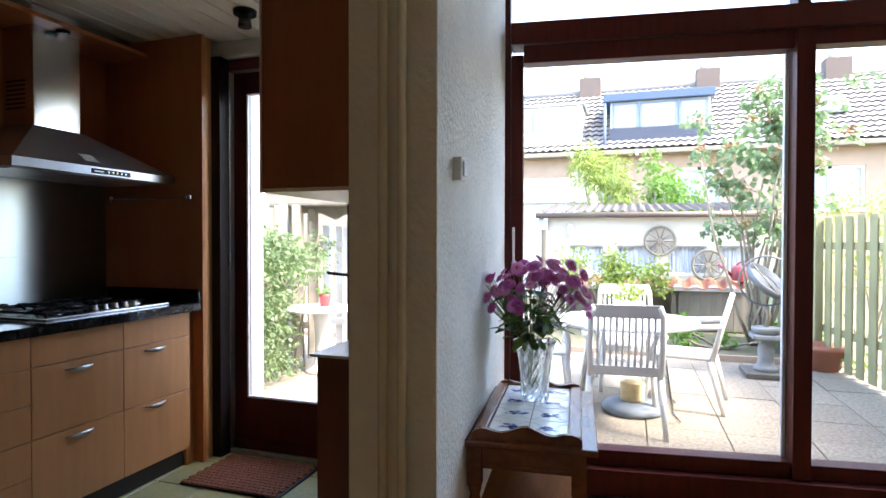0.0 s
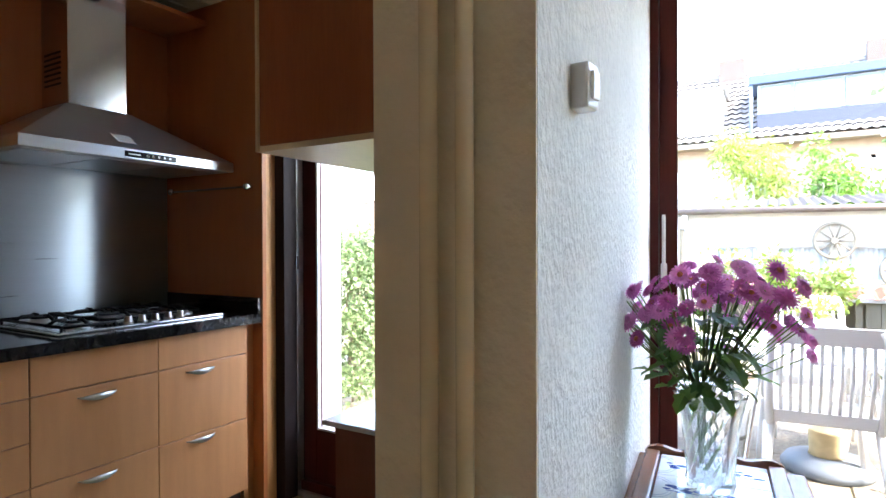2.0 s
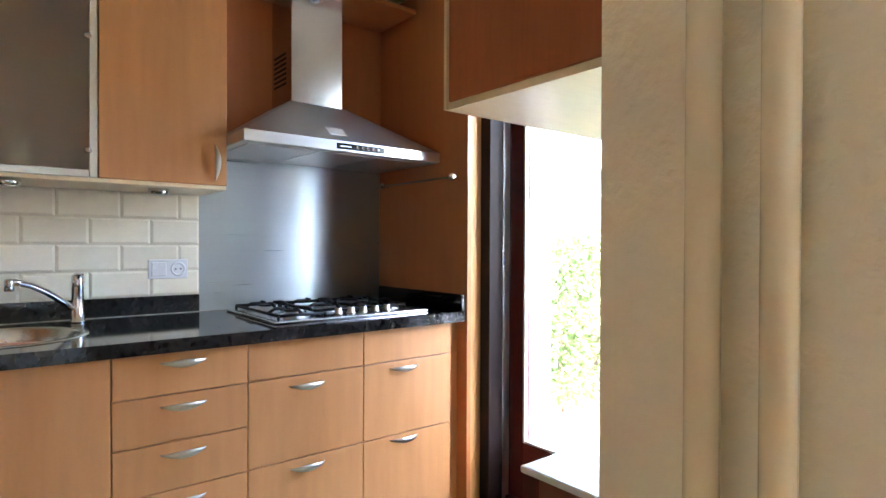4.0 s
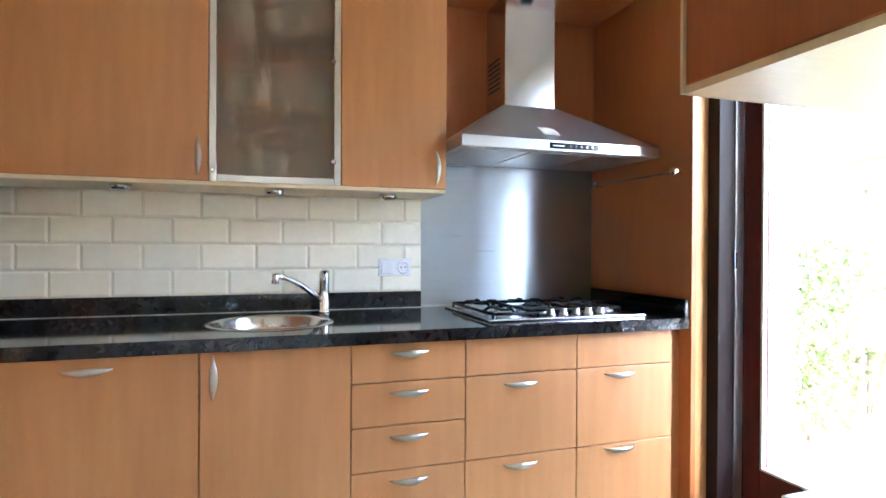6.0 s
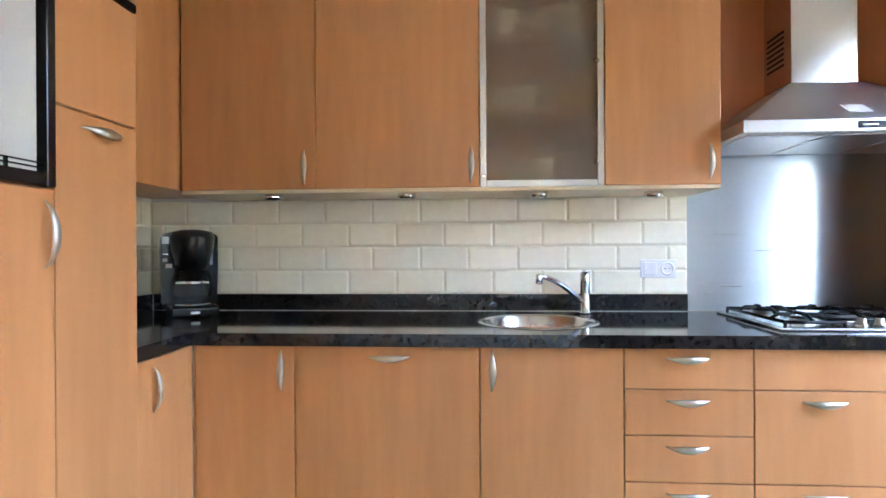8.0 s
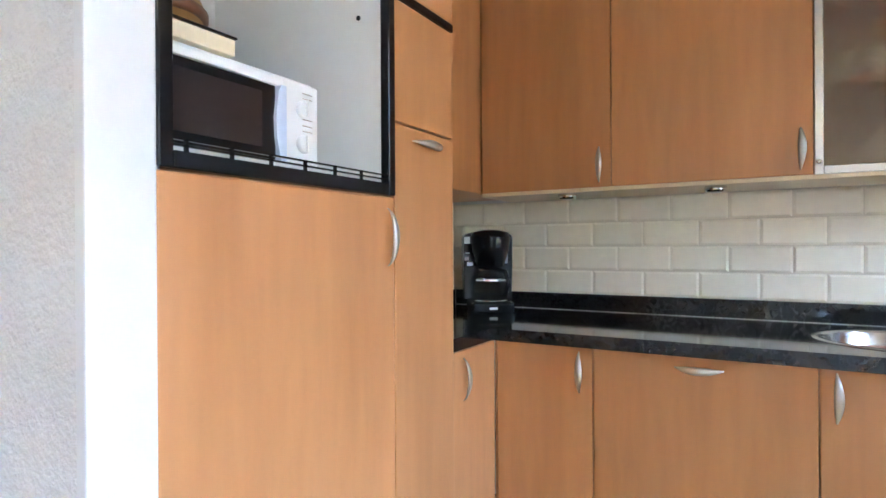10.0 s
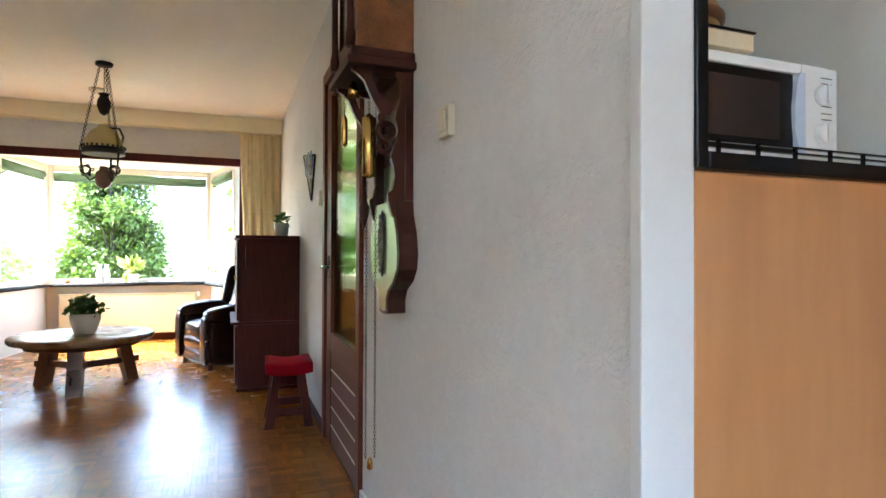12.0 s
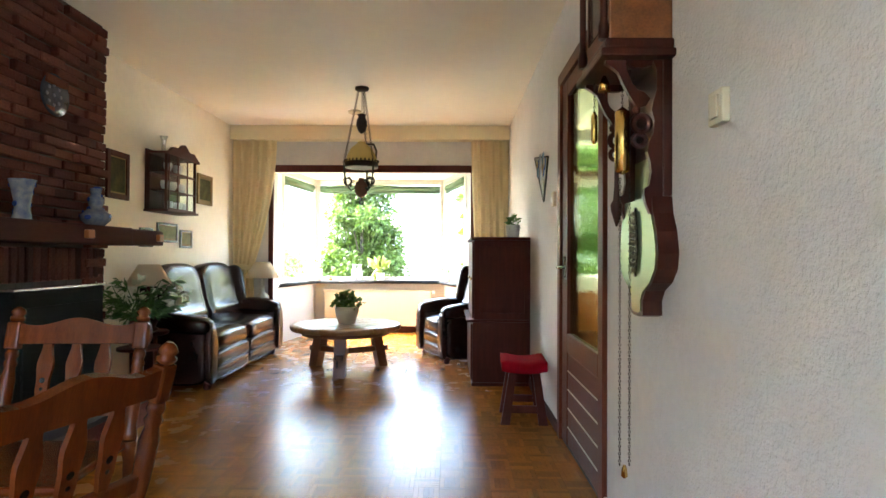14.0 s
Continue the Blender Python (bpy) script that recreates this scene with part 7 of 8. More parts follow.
for k in (-1, 1):
    yk = k * 0.135
    spine = [(0.031, 1.289), (0.066, 1.289), (0.075, 1.31), (0.084, 1.333), (0.090, 1.36), (0.090, 1.379), (0.074, 1.39), (0.066, 1.433), (0.070, 1.47), (0.080, 1.50), (0.074, 1.53), (0.060, 1.56), (0.056, 1.60), (0.066, 1.635), (0.060, 1.665), (0.050, 1.70), (0.050, 1.765), (0.062, 1.797), (0.031, 1.797)]
    sb = part("scroll_bracket", prism(bmesh.new(), spine, yk - 0.011, yk + 0.011, "y"), "clock_wood", ck, "pierced and scrolled bracket")
    arm = [(0.150, 1.797), (0.146, 1.765), (0.134, 1.735), (0.126, 1.715), (0.110, 1.700), (0.088, 1.692), (0.070, 1.672), (0.084, 1.648), (0.112, 1.640), (0.124, 1.662), (0.142, 1.690), (0.158, 1.722), (0.172, 1.756), (0.196, 1.776), (0.214, 1.786), (0.214, 1.797)]
    part("upper_scroll", prism(bmesh.new(), arm, yk - 0.010, yk + 0.010, "y"), "clock_wood", sb)
    part("bracket_top", prism(bmesh.new(), [(0.0625, 1.797), (0.066, 1.780), (0.090, 1.772), (0.120, 1.772), (0.136, 1.781), (0.1495, 1.797)], yk - 0.010, yk + 0.010, "y"), "clock_wood", sb)
    part("scroll_boss", ring(bmesh.new(), (0.096, yk, 1.592), 0.027, 0.011, 18, "y"), "clock_wood", sb)
    part("lower_scroll", ring(bmesh.new(), (0.102, yk, 1.538), 0.020, 0.009, 16, "y"), "clock_wood", sb)
    part("scroll_drop", lathe(bmesh.new(), [(0.003, 1.620), (0.012, 1.628), (0.014, 1.640), (0.008, 1.652)], 10, (0.112, yk, 0)), "clock_wood", sb)
part("shelf", boxed(0.001, 0.238, -0.186, 0.186, 1.798, 1.825, 0.006), "clock_wood", ck)
part("shelf_moulding", boxed(0.001, 0.222, -0.172, 0.172, 1.8255, 1.862, 0.010), "clock_wood", ck)
part("hood", boxed(0.001, 0.205, -0.152, 0.152, 1.8625, 2.36, 0.006), mat("burl", (0.20, 0.075, 0.028), 0.3, 0, 0.5, 14.0), ck, "figured walnut hood")
for k in (-1, 1):
    part("hood_pillar", lathe(bmesh.new(), [(0.016, 1.8625), (0.018, 1.90), (0.012, 1.93), (0.012, 2.28), (0.018, 2.31), (0.016, 2.34)], 12, (0.222, k * 0.145, 0)), "clock_wood", ck)
part("hood_glass", boxed(0.2055, 0.209, -0.115, 0.115, 1.93, 2.28), mat("dark_dial", (0.05, 0.045, 0.04), 0.1), ck)
for k, (x, y, z0, z1, r) in enumerate(((0.140, 0.075, 1.447, 1.645, 0.0245), (0.200, -0.060, 1.575, 1.665, 0.0115))):
    w = part("weight", lathe(bmesh.new(), [(0.004, z0 - 0.012), (r * 0.8, z0 - 0.004), (r, z0), (r, z1), (r * 0.8, z1 + 0.004), (0.004, z1 + 0.016)], 18, (x, y, 0)), "brass", ck, "brass weight")
    ch = bmesh.new()
    for i in range(int((1.80 - z1 - 0.02) / 0.012)):
        ring(ch, (x, y, z1 + 0.02 + 0.012 * i), 0.0042, 0.0013, 6, "xy"[i % 2], 3)
    part("chain", ch, "old_iron", w, "thin link chain")
for x, y, z0, z1 in ((0.150, 0.085, 0.47, 1.44), (0.118, 0.085, 0.47, 1.79)):
    ch = bmesh.new()
    for i in range(int((z1 - z0) / 0.012)):
        ring(ch, (x, y, z0 + 0.012 * i), 0.0045, 0.0016, 6, "xy"[i % 2], 3)
    part("long_chain", ch, "old_iron", ck, "long thin link chain")
part("chain_ring", lathe(bmesh.new(), [(0.004, 0.425), (0.011, 0.432), (0.009, 0.455), (0.004, 0.468)], 12, (0.134, 0.085, 0)), "brass", ck, "small brass chain weight")
part("bell", lathe(bmesh.new(), [(0.022, 1.735), (0.016, 1.765), (0.005, 1.79)], 14, (0.18, 0.0, 0)), "brass", ck)
pend = part("finial", lathe(bmesh.new(), [(0.003, 1.262), (0.010, 1.285), (0.019, 1.315), (0.021, 1.335), (0.012, 1.352), (0.008, 1.40), (0.007, 1.60)], 12, (0.150, 0.045, 0)), "clock_wood", ck, "turned drop")

# leaded glass ornament and thermostat on the hall wall
og = thing("glass_ornament", "triangular leaded glass ornament with blue flowers", "ornament", (LX + 0.004, -3.80, 0.0))
bm = bmesh.new()
tri = [(0.33, 1.885), (-0.33, 1.985), (0.14, 1.575)]
for a, b in zip(tri, tri[1:] + tri[:1]):
    tube(bm, [(0.006, a[0], a[1]), (0.006, b[0], b[1])], 0.007, 5)
part("lead_frame", bm, "black_iron", og)
part("pane", prism(bmesh.new(), tri, 0.003, 0.006, "x"), mat("pale_glass", (0.55, 0.60, 0.58), 0.1, 0, 0.1), og)
for k in range(7):
    a = 2 * math.pi * k / 7
    part("flower", lathe(bmesh.new(), [(0.055, 0.0), (0.045, 0.006)], 8), mat("blue_glass_%d" % (k % 3), ((0.05, 0.12, 0.34), (0.20, 0.34, 0.48), (0.35, 0.42, 0.50))[k % 3], 0.1), og).matrix_local = pose(0.008, 0.02 + 0.17 * math.cos(a), 1.86 + 0.055 * math.sin(a), 0, 90, 0)
part("leaf", prism(bmesh.new(), [(0.10, 1.75), (0.22, 1.72), (0.16, 1.62)], 0.007, 0.010, "x"), mat("teal_glass", (0.05, 0.16, 0.14), 0.1), og)
th = thing("thermostat", "small cream wall thermostat", "thermostat", (LX, -3.24, 1.55), -90)
part("case", boxed(-0.04, 0.04, 0.0, 0.022, -0.05, 0.05, 0.005), "ivory_plastic", th)
part("dial", lathe(bmesh.new(), [(0.02, 0), (0.018, 0.006)], 16), "white_plastic", th).matrix_local = pose(0, 0.022, 0.0, -90, 0, 0)

# ---- bay window ----
bay = tagged(new("window_2"), "bay window with cream frames onto the street", "window", "", "structure")
A, B, C, D = (-0.20, -6.631), (0.15, -7.95), (2.10, -7.95), (2.30, -6.631)
structure("bay_wall", prism(bmesh.new(), [A, B, C, D, (D[0] + 0.14, D[1]), (C[0] + 0.10, C[1] - 0.12), (B[0] - 0.10, B[1] - 0.12), (A[0] - 0.14, A[1])], -0.012, 0.745), "bay_paint", "cream wall below the bay window", "wall")
structure("bay_ceiling", prism(bmesh.new(), [(-0.5, -6.632), (-0.05, -8.15), (2.30, -8.15), (2.65, -6.632)], 2.30, 2.42), "ceiling_paint", "white ceiling of the bay", "ceiling")
structure("bay_floor", boxed(-0.5, 2.7, -8.2, -6.3, -0.14, -0.013), "dark_grout", "floor of the bay", "floor")
structure("skirting", boxed(0.25, 2.0, -7.949, -7.93, 0.0, 0.09), "oak_dark", "dark skirting under the radiator", "baseboard")
sill = prism(bmesh.new(), [(-0.16, -6.632), (0.21, -7.84), (2.04, -7.84), (2.26, -6.632), (2.40, -6.632), (2.16, -8.03), (0.09, -8.03), (-0.30, -6.632)], 0.746, 0.782)
part("sill", sill, "jamb_paint", bay, "white window sill")
bm = bmesh.new()
for p, q in (((-0.158, -6.64), (0.212, -7.835)), ((0.212, -7.835), (2.038, -7.835)), ((2.038, -7.835), (2.258, -6.64))):
    tube(bm, [(*p, 0.762), (*q, 0.758)], 0.026, 6)
part("sill_edge", bm, "black_iron", bay, "dark sill edge")


def bay_light(p, q):
    """One light of the bay: frame, glass and blind between two corners."""
    p, q = Vector((*p, 0)), Vector((*q, 0))
    l = (q - p).length
    turn = math.degrees(math.atan2((q - p).y, (q - p).x))
    m = pose(p.x, p.y, 0, 0, 0, turn)
    for b in ((0.0, 0.085, 0.783, 2.299), (l - 0.085, l, 0.783, 2.299)):
        part("stile", boxed(b[0], b[1], -0.05, 0.035, b[2], b[3], 0.008), "bay_paint", bay).matrix_local = m
    part("rail", boxed(0.0855, l - 0.0855, -0.05, 0.03, 0.783, 0.83, 0.006), "bay_paint", bay).matrix_local = m
    part("rail", boxed(0.0855, l - 0.0855, -0.05, 0.03, 2.225, 2.299, 0.006), "bay_paint", bay).matrix_local = m
    g = part("pane", boxed(0.086, l - 0.086, -0.008, -0.002, 0.831, 2.224), "bay_glass", bay)
    g.matrix_local = m
    g.visible_shadow = False
    part("blind", tube(bmesh.new(), [(0.09, 0.0, 2.165), (l - 0.09, 0.0, 2.165)], 0.045, 10), "green_blind", bay, "rolled green blind").matrix_local = m
    part("blind_rail", boxed(0.09, l - 0.09, 0.0, 0.02, 2.09, 2.12), "green_blind", bay).matrix_local = m


bay_light((-0.17, -6.70), (0.13, -7.93))
bay_light((0.13, -7.95), (2.12, -7.95))
bay_light((2.12, -7.93), (2.28, -6.70))
for b in ((-0.22, 2.30, SY - 0.001, SY + 0.028, 2.195, 2.285), (-0.255, -0.195, SY - 0.001, SY + 0.026, 0.0, 2.1945), (2.275, 2.335, SY - 0.001, SY + 0.026, 0.0, 2.1945)):
    frame_bar("casing", bay, b, "mahogany", 0.005, "dark red-brown casing")
ra = thing("radiator", "cream panel radiator under the bay window", "radiator", (1.145, -7.86, 0.0))
part("panel", boxed(-0.80, 0.80, -0.03, 0.02, 0.10, 0.62, 0.012), "radiator_paint", ra)
part("top_grille", boxed(-0.81, 0.81, -0.06, 0.03, 0.621, 0.635, 0.004), "radiator_paint", ra)
part("valve", lathe(bmesh.new(), [(0.018, 0.0), (0.022, 0.02), (0.018, 0.06)], 12, (-0.84, 0, 0.58)), "white_plastic", ra)
for x in (-0.6, 0.6):
    part("bracket", boxed(x - 0.02, x + 0.02, -0.09, -0.031, 0.0, 0.5), "radiator_paint", ra)


def sill_pot(label, at, r, h, leaves, size, material="leaf_green", droop=-0.4, shape=0.8, pot="pot_white"):
    p = thing("potted_plant", label, "plant", (*at, 0.7825), 0, "plants on the window sill")
    part("pot", lathe(bmesh.new(), [(r * 0.7, 0.0), (r * 0.75, 0.005), (r, h), (r * 0.9, h), (r * 0.8, h * 0.85)], 20), pot, p)
    if leaves:
        bm = bmesh.new()
        leaf_mass(bm, leaves, clumps([(0, 0, h + 0.03, r * 0.9), (0.02, 0, h + 0.08, r)], 0.9), size, droop, shape)
        part("foliage", bm, material, p)
    return p


sill_pot("cream pot on the window sill", (2.02, -7.60), 0.10, 0.17, 30, 0.06)
sill_pot("broad-leaved green plant in a white pot", (1.11, -7.90), 0.065, 0.11, 26, 0.22, "leaf_yellow", -0.2, 0.7)
sill_pot("small white pot with sprouts", (0.10, -7.55), 0.06, 0.09, 20, 0.05)
for x in (1.42, 1.50):
    v = thing("ornament", "pale glass vase on the window sill", "vase", (x, -7.90, 0.7825), group="vases on the window sill")
    part("body", lathe(bmesh.new(), [(0.030, 0.0), (0.028, 0.02), (0.045, 0.10), (0.035, 0.17), (0.022, 0.20), (0.03, 0.24)], 18), "lace", v)
nb = thing("ornament", "little dark ornament on the window sill", "ornament", (1.86, -7.88, 0.7825))
part("body", lathe(bmesh.new(), [(0.03, 0.0), (0.035, 0.02), (0.02, 0.05), (0.008, 0.06)], 12), "oak_mid", nb)

# pelmet and curtains
structure("pelmet", boxed(LX + 0.001, EX - 0.001, SY + 0.001, SY + 0.16, 2.582, CEIL - 0.001, 0.006), "cream_paint", "cream curtain pelmet under the ceiling", "trim")


def curtain(label, xs, y, z0, z1, folds):
    """A pleated curtain; xs(t) gives its two side edges at height share t from the bottom."""
    c = thing("curtain", label, "curtain", group="curtains")
    bm = bmesh.new()
    rows, cols = 26, folds * 10
    g = []
    for j in range(rows + 1):
        t = j / rows
        a, b = xs(t)
        tight = min(1.0, abs(b - a) / 0.5)
        g.append([bm.verts.new((a + (b - a) * i / cols + 0.006 * math.sin(i * 0.31 + t * 4), y + (0.028 * (0.55 + 0.45 * tight)) * math.sin(i * 2 * math.pi / 10 + 0.5 * math.sin(t * 3 + i * 0.05)) + 0.008 * math.sin(i * 0.23 + 2 * t), z0 + (z1 - z0) * t)) for i in range(cols + 1)])
    for j in range(rows):
        for i in range(cols):
            bm.faces.new((g[j][i], g[j][i + 1], g[j + 1][i + 1], g[j + 1][i])).smooth = True
    part("cloth", bm, "curtain", c)
    return c


def left_edges(t):
    """Full width at the rail, drawn in to the tie and falling a little wider below it."""
    z = 0.05 + 2.53 * t
    if z > 0.98:
        k = ((2.58 - z) / 1.60) ** 1.7
        return 2.765 - 0.03 * k, 2.215 + 0.295 * k
    k = (0.98 - z) / 0.93
    return 2.735 + 0.015 * k, 2.51 - 0.05 * k


c = curtain("beige pleated curtain held back by a tie", left_edges, SY + 0.085, 0.05, 2.580, 5)
bm = bmesh.new()
band = []
for k in range(15):
    a = math.pi * (k / 14)
    band.append([bm.verts.new((2.625 - 0.135 * math.cos(a), SY + 0.055 + 0.078 * math.sin(a), 0.985 + 0.05 * (k / 14) + dz)) for dz in (-0.03, 0.03)])
for p, q in zip(band, band[1:]):
    bm.faces.new((p[0], q[0], q[1], p[1])).smooth = True
bmesh.ops.solidify(bm, geom=bm.faces[:], thickness=0.004)
part("tie_back", bm, "curtain", c, "matching tie-back band")
curtain("beige pleated curtain hanging beside the window", lambda t: (-0.655, -0.20 - 0.10 * (1 - t) ** 1.5), SY + 0.085, 0.05, 2.580, 5)

# hanging lamp
hl = thing("hanging_lamp", "antique oil-style hanging lamp with a yellow milk glass shade", "lamp", (0.903, -4.719, 0.0))
hl.matrix_world = pose(0.903, -4.719, 0.0566) @ Matrix.Diagonal((0.9505, 0.9505, 0.9505, 1))
part("ceiling_plate", lathe(bmesh.new(), [(0.03, 2.80), (0.068, 2.812), (0.072, 2.838)], 8), "old_iron", hl)
part("counterweight", lathe(bmesh.new(), [(0.006, 2.375), (0.035, 2.40), (0.056, 2.46), (0.050, 2.51), (0.030, 2.545), (0.048, 2.565), (0.02, 2.575)], 18), "old_iron", hl)
smooth(part("shade", lathe(bmesh.new(), [(0.155, 2.065), (0.158, 2.09), (0.140, 2.16), (0.100, 2.23), (0.045, 2.275), (0.04, 2.29), (0.035, 2.275), (0.09, 2.225), (0.135, 2.15), (0.150, 2.09)], 32), "milk_glass", hl))
bm = lathe(bmesh.new(), [(0.160, 2.032), (0.166, 2.036), (0.166, 2.085), (0.160, 2.088)], 32)
part("gallery", bm, "old_iron", hl, "pierced iron gallery")
for k in range(26):
    a = 2 * math.pi * k / 26
    part("bead", lathe(bmesh.new(), [(0.003, -0.012), (0.010, 0.0), (0.003, 0.012)], 6, (0.168 * math.cos(a), 0.168 * math.sin(a), 2.096)), "old_iron", hl)
part("chimney_glass", lathe(bmesh.new(), [(0.03, 1.93), (0.038, 1.97), (0.022, 2.06)], 16), "clear_glass", hl)
part("font", lathe(bmesh.new(), [(0.010, 1.735), (0.035, 1.745), (0.060, 1.78), (0.068, 1.84), (0.055, 1.88), (0.03, 1.90), (0.028, 1.93)], 22), mat("pink_glass", (0.20, 0.09, 0.075), 0.15), hl, "brown glass oil font")
part("pull_ring", ring(bmesh.new(), (0, 0, 1.69), 0.020, 0.006, 14, "y"), "old_iron", hl)
part("pull_stem", tube(bmesh.new(), [(0, 0, 1.735), (0, 0, 1.708)], 0.007, 6), "old_iron", hl)
for k in range(3):
    a = radians(20 + 120 * k)
    c, s = math.cos(a), math.sin(a)
    bm = tube(bmesh.new(), [(0.05 * c, 0.05 * s, 1.84), (0.10 * c, 0.10 * s, 1.80), (0.15 * c, 0.15 * s, 1.86), (0.165 * c, 0.165 * s, 1.94), (0.175 * c, 0.175 * s, 2.05)], 0.009, 6)
    ring(bm, (0.135 * c, 0.135 * s, 1.89), 0.036, 0.010, 12, "y", 5)
    ring(bm, (0.105 * c, 0.105 * s, 1.86), 0.022, 0.008, 10, "x", 5)
    arm = part("scroll_arm", bm, "old_iron", hl)
    for dx, dz, rr in ((0.165, 1.91, 0.016), (0.150, 1.845, 0.014), (0.118, 1.925, 0.013), (0.085, 1.895, 0.012)):
        part("curl", ring(bmesh.new(), (dx * c, dx * s, dz), rr, 0.0055, 12, "y", 5), "pewter", arm, "pale cast curl")
    bm = bmesh.new()
    top, bot = Vector((0.035 * c, 0.035 * s, 2.80)), Vector((0.178 * c, 0.178 * s, 2.06))
    for i in range(38):
        ring(bm, bot.lerp(top, i / 37), 0.011, 0.0036, 6, "xy"[i % 2], 3)
    part("chain", bm, "old_iron", hl)
bm = tube(bmesh.new(), [(0.0, 0.0, 2.575), (0.0, 0.0, 2.81)], 0.003, 5)
part("cord", bm, "old_iron", hl)
part("finial_loop", tube(bmesh.new(), [(-0.05, 0, 2.27), (-0.12, 0, 2.27), (-0.15, 0, 2.2), (-0.14, 0, 2.12)], 0.010, 6), "old_iron", hl)
sd2 = thing("smoke_detector", "flat round white disc on the ceiling", "detector", (1.12, -5.6, CEIL - 0.03))
part("disc", lathe(bmesh.new(), [(0.06, 0.0), (0.07, 0.008), (0.07, 0.0295)], 20), "ivory_plastic", sd2)

# table lamps
def table_lamp(label, at, r, h, base):
    l = thing("table_lamp", label, "lamp", at, 0, "table lamps")
    part("base", lathe(bmesh.new(), [(0.07, 0.0), (0.075, 0.015), (0.05, 0.03), (0.085, 0.10), (0.08, 0.16), (0.03, 0.20), (0.02, h + 0.02)], 20), base, l)
    smooth(part("shade", lathe(bmesh.new(), [(r, h), (r * 0.45, h + r * 0.95), (r * 0.44, h + r * 0.95), (r * 0.985, h)], 32), "shade_cloth", l, "pale cloth shade"))
    return l


sdt = thing("side_table", "small dark side table beside the sofa", "table", (2.42, -6.42, 0.0))
part("top", lathe(bmesh.new(), [(0.19, 0.46), (0.20, 0.47), (0.20, 0.485), (0.19, 0.49)], 28), "oak_dark", sdt)
for a in (30, 150, 270):
    part("leg", tube(bmesh.new(), [(0.13 * math.cos(radians(a)), 0.13 * math.sin(radians(a)), 0.46), (0.16 * math.cos(radians(a)), 0.16 * math.sin(radians(a)), 0.0)], 0.014, 8), "oak_dark", sdt)
table_lamp("table lamp with a cone shade and a pale bellied base", (2.40, -6.42, 0.4905), 0.21, 0.38, "pot_white")
sdt2 = thing("side_table", "small dark side table behind the fireplace", "table", (2.45, -3.83, 0.0))
part("top", lathe(bmesh.new(), [(0.14, 0.52), (0.15, 0.53), (0.15, 0.545), (0.14, 0.55)], 28), "oak_dark", sdt2)
for a in (30, 150, 270):
    part("leg", tube(bmesh.new(), [(0.09 * math.cos(radians(a)), 0.09 * math.sin(radians(a)), 0.52), (0.12 * math.cos(radians(a)), 0.12 * math.sin(radians(a)), 0.0)], 0.014, 8), "oak_dark", sdt2)
table_lamp("table lamp with a wide pale cone shade", (2.45, -3.83, 0.5505), 0.175, 0.36, "oak_dark")

# ---- fireplace ----
structure("chimney_breast", boxed(2.50, EX + 0.02, -3.27, -0.9, 0.0, CEIL - 0.001), "mortar", "dark brick chimney breast", "fireplace")
M["beam_wood"] = mat("beam_wood", (0.060, 0.021, 0.015), 0.75, 0, 0.35, 4.0, (9, 1, 9), 0.2, 40, spec=0.12)
M["stove_black"] = mat("stove_black", (0.008, 0.008, 0.008), 0.7, 0, 0.3, spec=0.1)
fp = thing("mantel", "heavy dark timber mantel shelf on the brick chimney breast", "mantel")
part("beam", boxed(2.16, 2.495, -3.08, -0.95, 1.218, 1.332, 0.010), "beam_wood", fp)
part("side_beam", boxed(2.22, 2.778, -3.60, -3.30, 1.222, 1.325, 0.010), "beam_wood", fp)
part("end_block", boxed(2.19, 2.48, -3.52, -3.081, 1.225, 1.33, 0.012), "beam_wood", fp)
for y in (-2.60, -3.40):
    part("peg", boxed(2.13, 2.159, y - 0.03, y + 0.03, 1.25, 1.30, 0.005), "oak_mid", fp)
hs = thing("hearth", "low brick hearth with a dark stone slab", "hearth")
part("plinth", boxed(2.12, 2.498, -3.30, -0.95, 0.0, 0.17), "brick_dark", hs)
part("slab", boxed(2.08, 2.498, -3.34, -0.93, 0.1705, 0.205, 0.006), "stone_dark", hs)
ins = thing("stove", "black built-in stove in the fireplace", "stove")
part("front", boxed(2.36, 2.497, -3.09, -2.30, 0.2055, 0.955, 0.01), "stove_black", ins)
part("door", boxed(2.348, 2.3595, -3.03, -2.36, 0.30, 0.86, 0.006), "stove_black", ins, "black glass stove door")
part("top_edge", boxed(2.345, 2.497, -3.10, -2.29, 0.9555, 0.966), "steel_plain", ins, "bright metal top edge")
ps = bpy.data.objects["chimney_breast"]


vase_glaze = mat("vase_glaze", (0.25, 0.26, 0.27), 0.12, 0, 0.3, 26.0, second=(0.05, 0.08, 0.20))


def delft_vase(label, at, prof):
    v = thing("delft_vase", label, "vase", at, 0, "vases on the mantel")
    b = part("body", lathe(bmesh.new(), prof, 24), vase_glaze, v)
    smooth(b)
    rr = random.Random(3)
    for k in range(14):
        j = rr.randint(0, len(prof) - 2)
        t = rr.random()
        r = prof[j][0] + (prof[j + 1][0] - prof[j][0]) * t
        h = prof[j][1] + (prof[j + 1][1] - prof[j][1]) * t
        a = rr.uniform(0, 2 * math.pi)
        sp_ = part("painted_flower", lathe(bmesh.new(), [(0.016, 0.0), (0.012, 0.002)], 8, (0, 0, 0), (1.0, 1.4)), "delft_blue", v)
        sp_.matrix_local = pose(r * math.cos(a), r * math.sin(a), h, 0, 90, math.degrees(a))


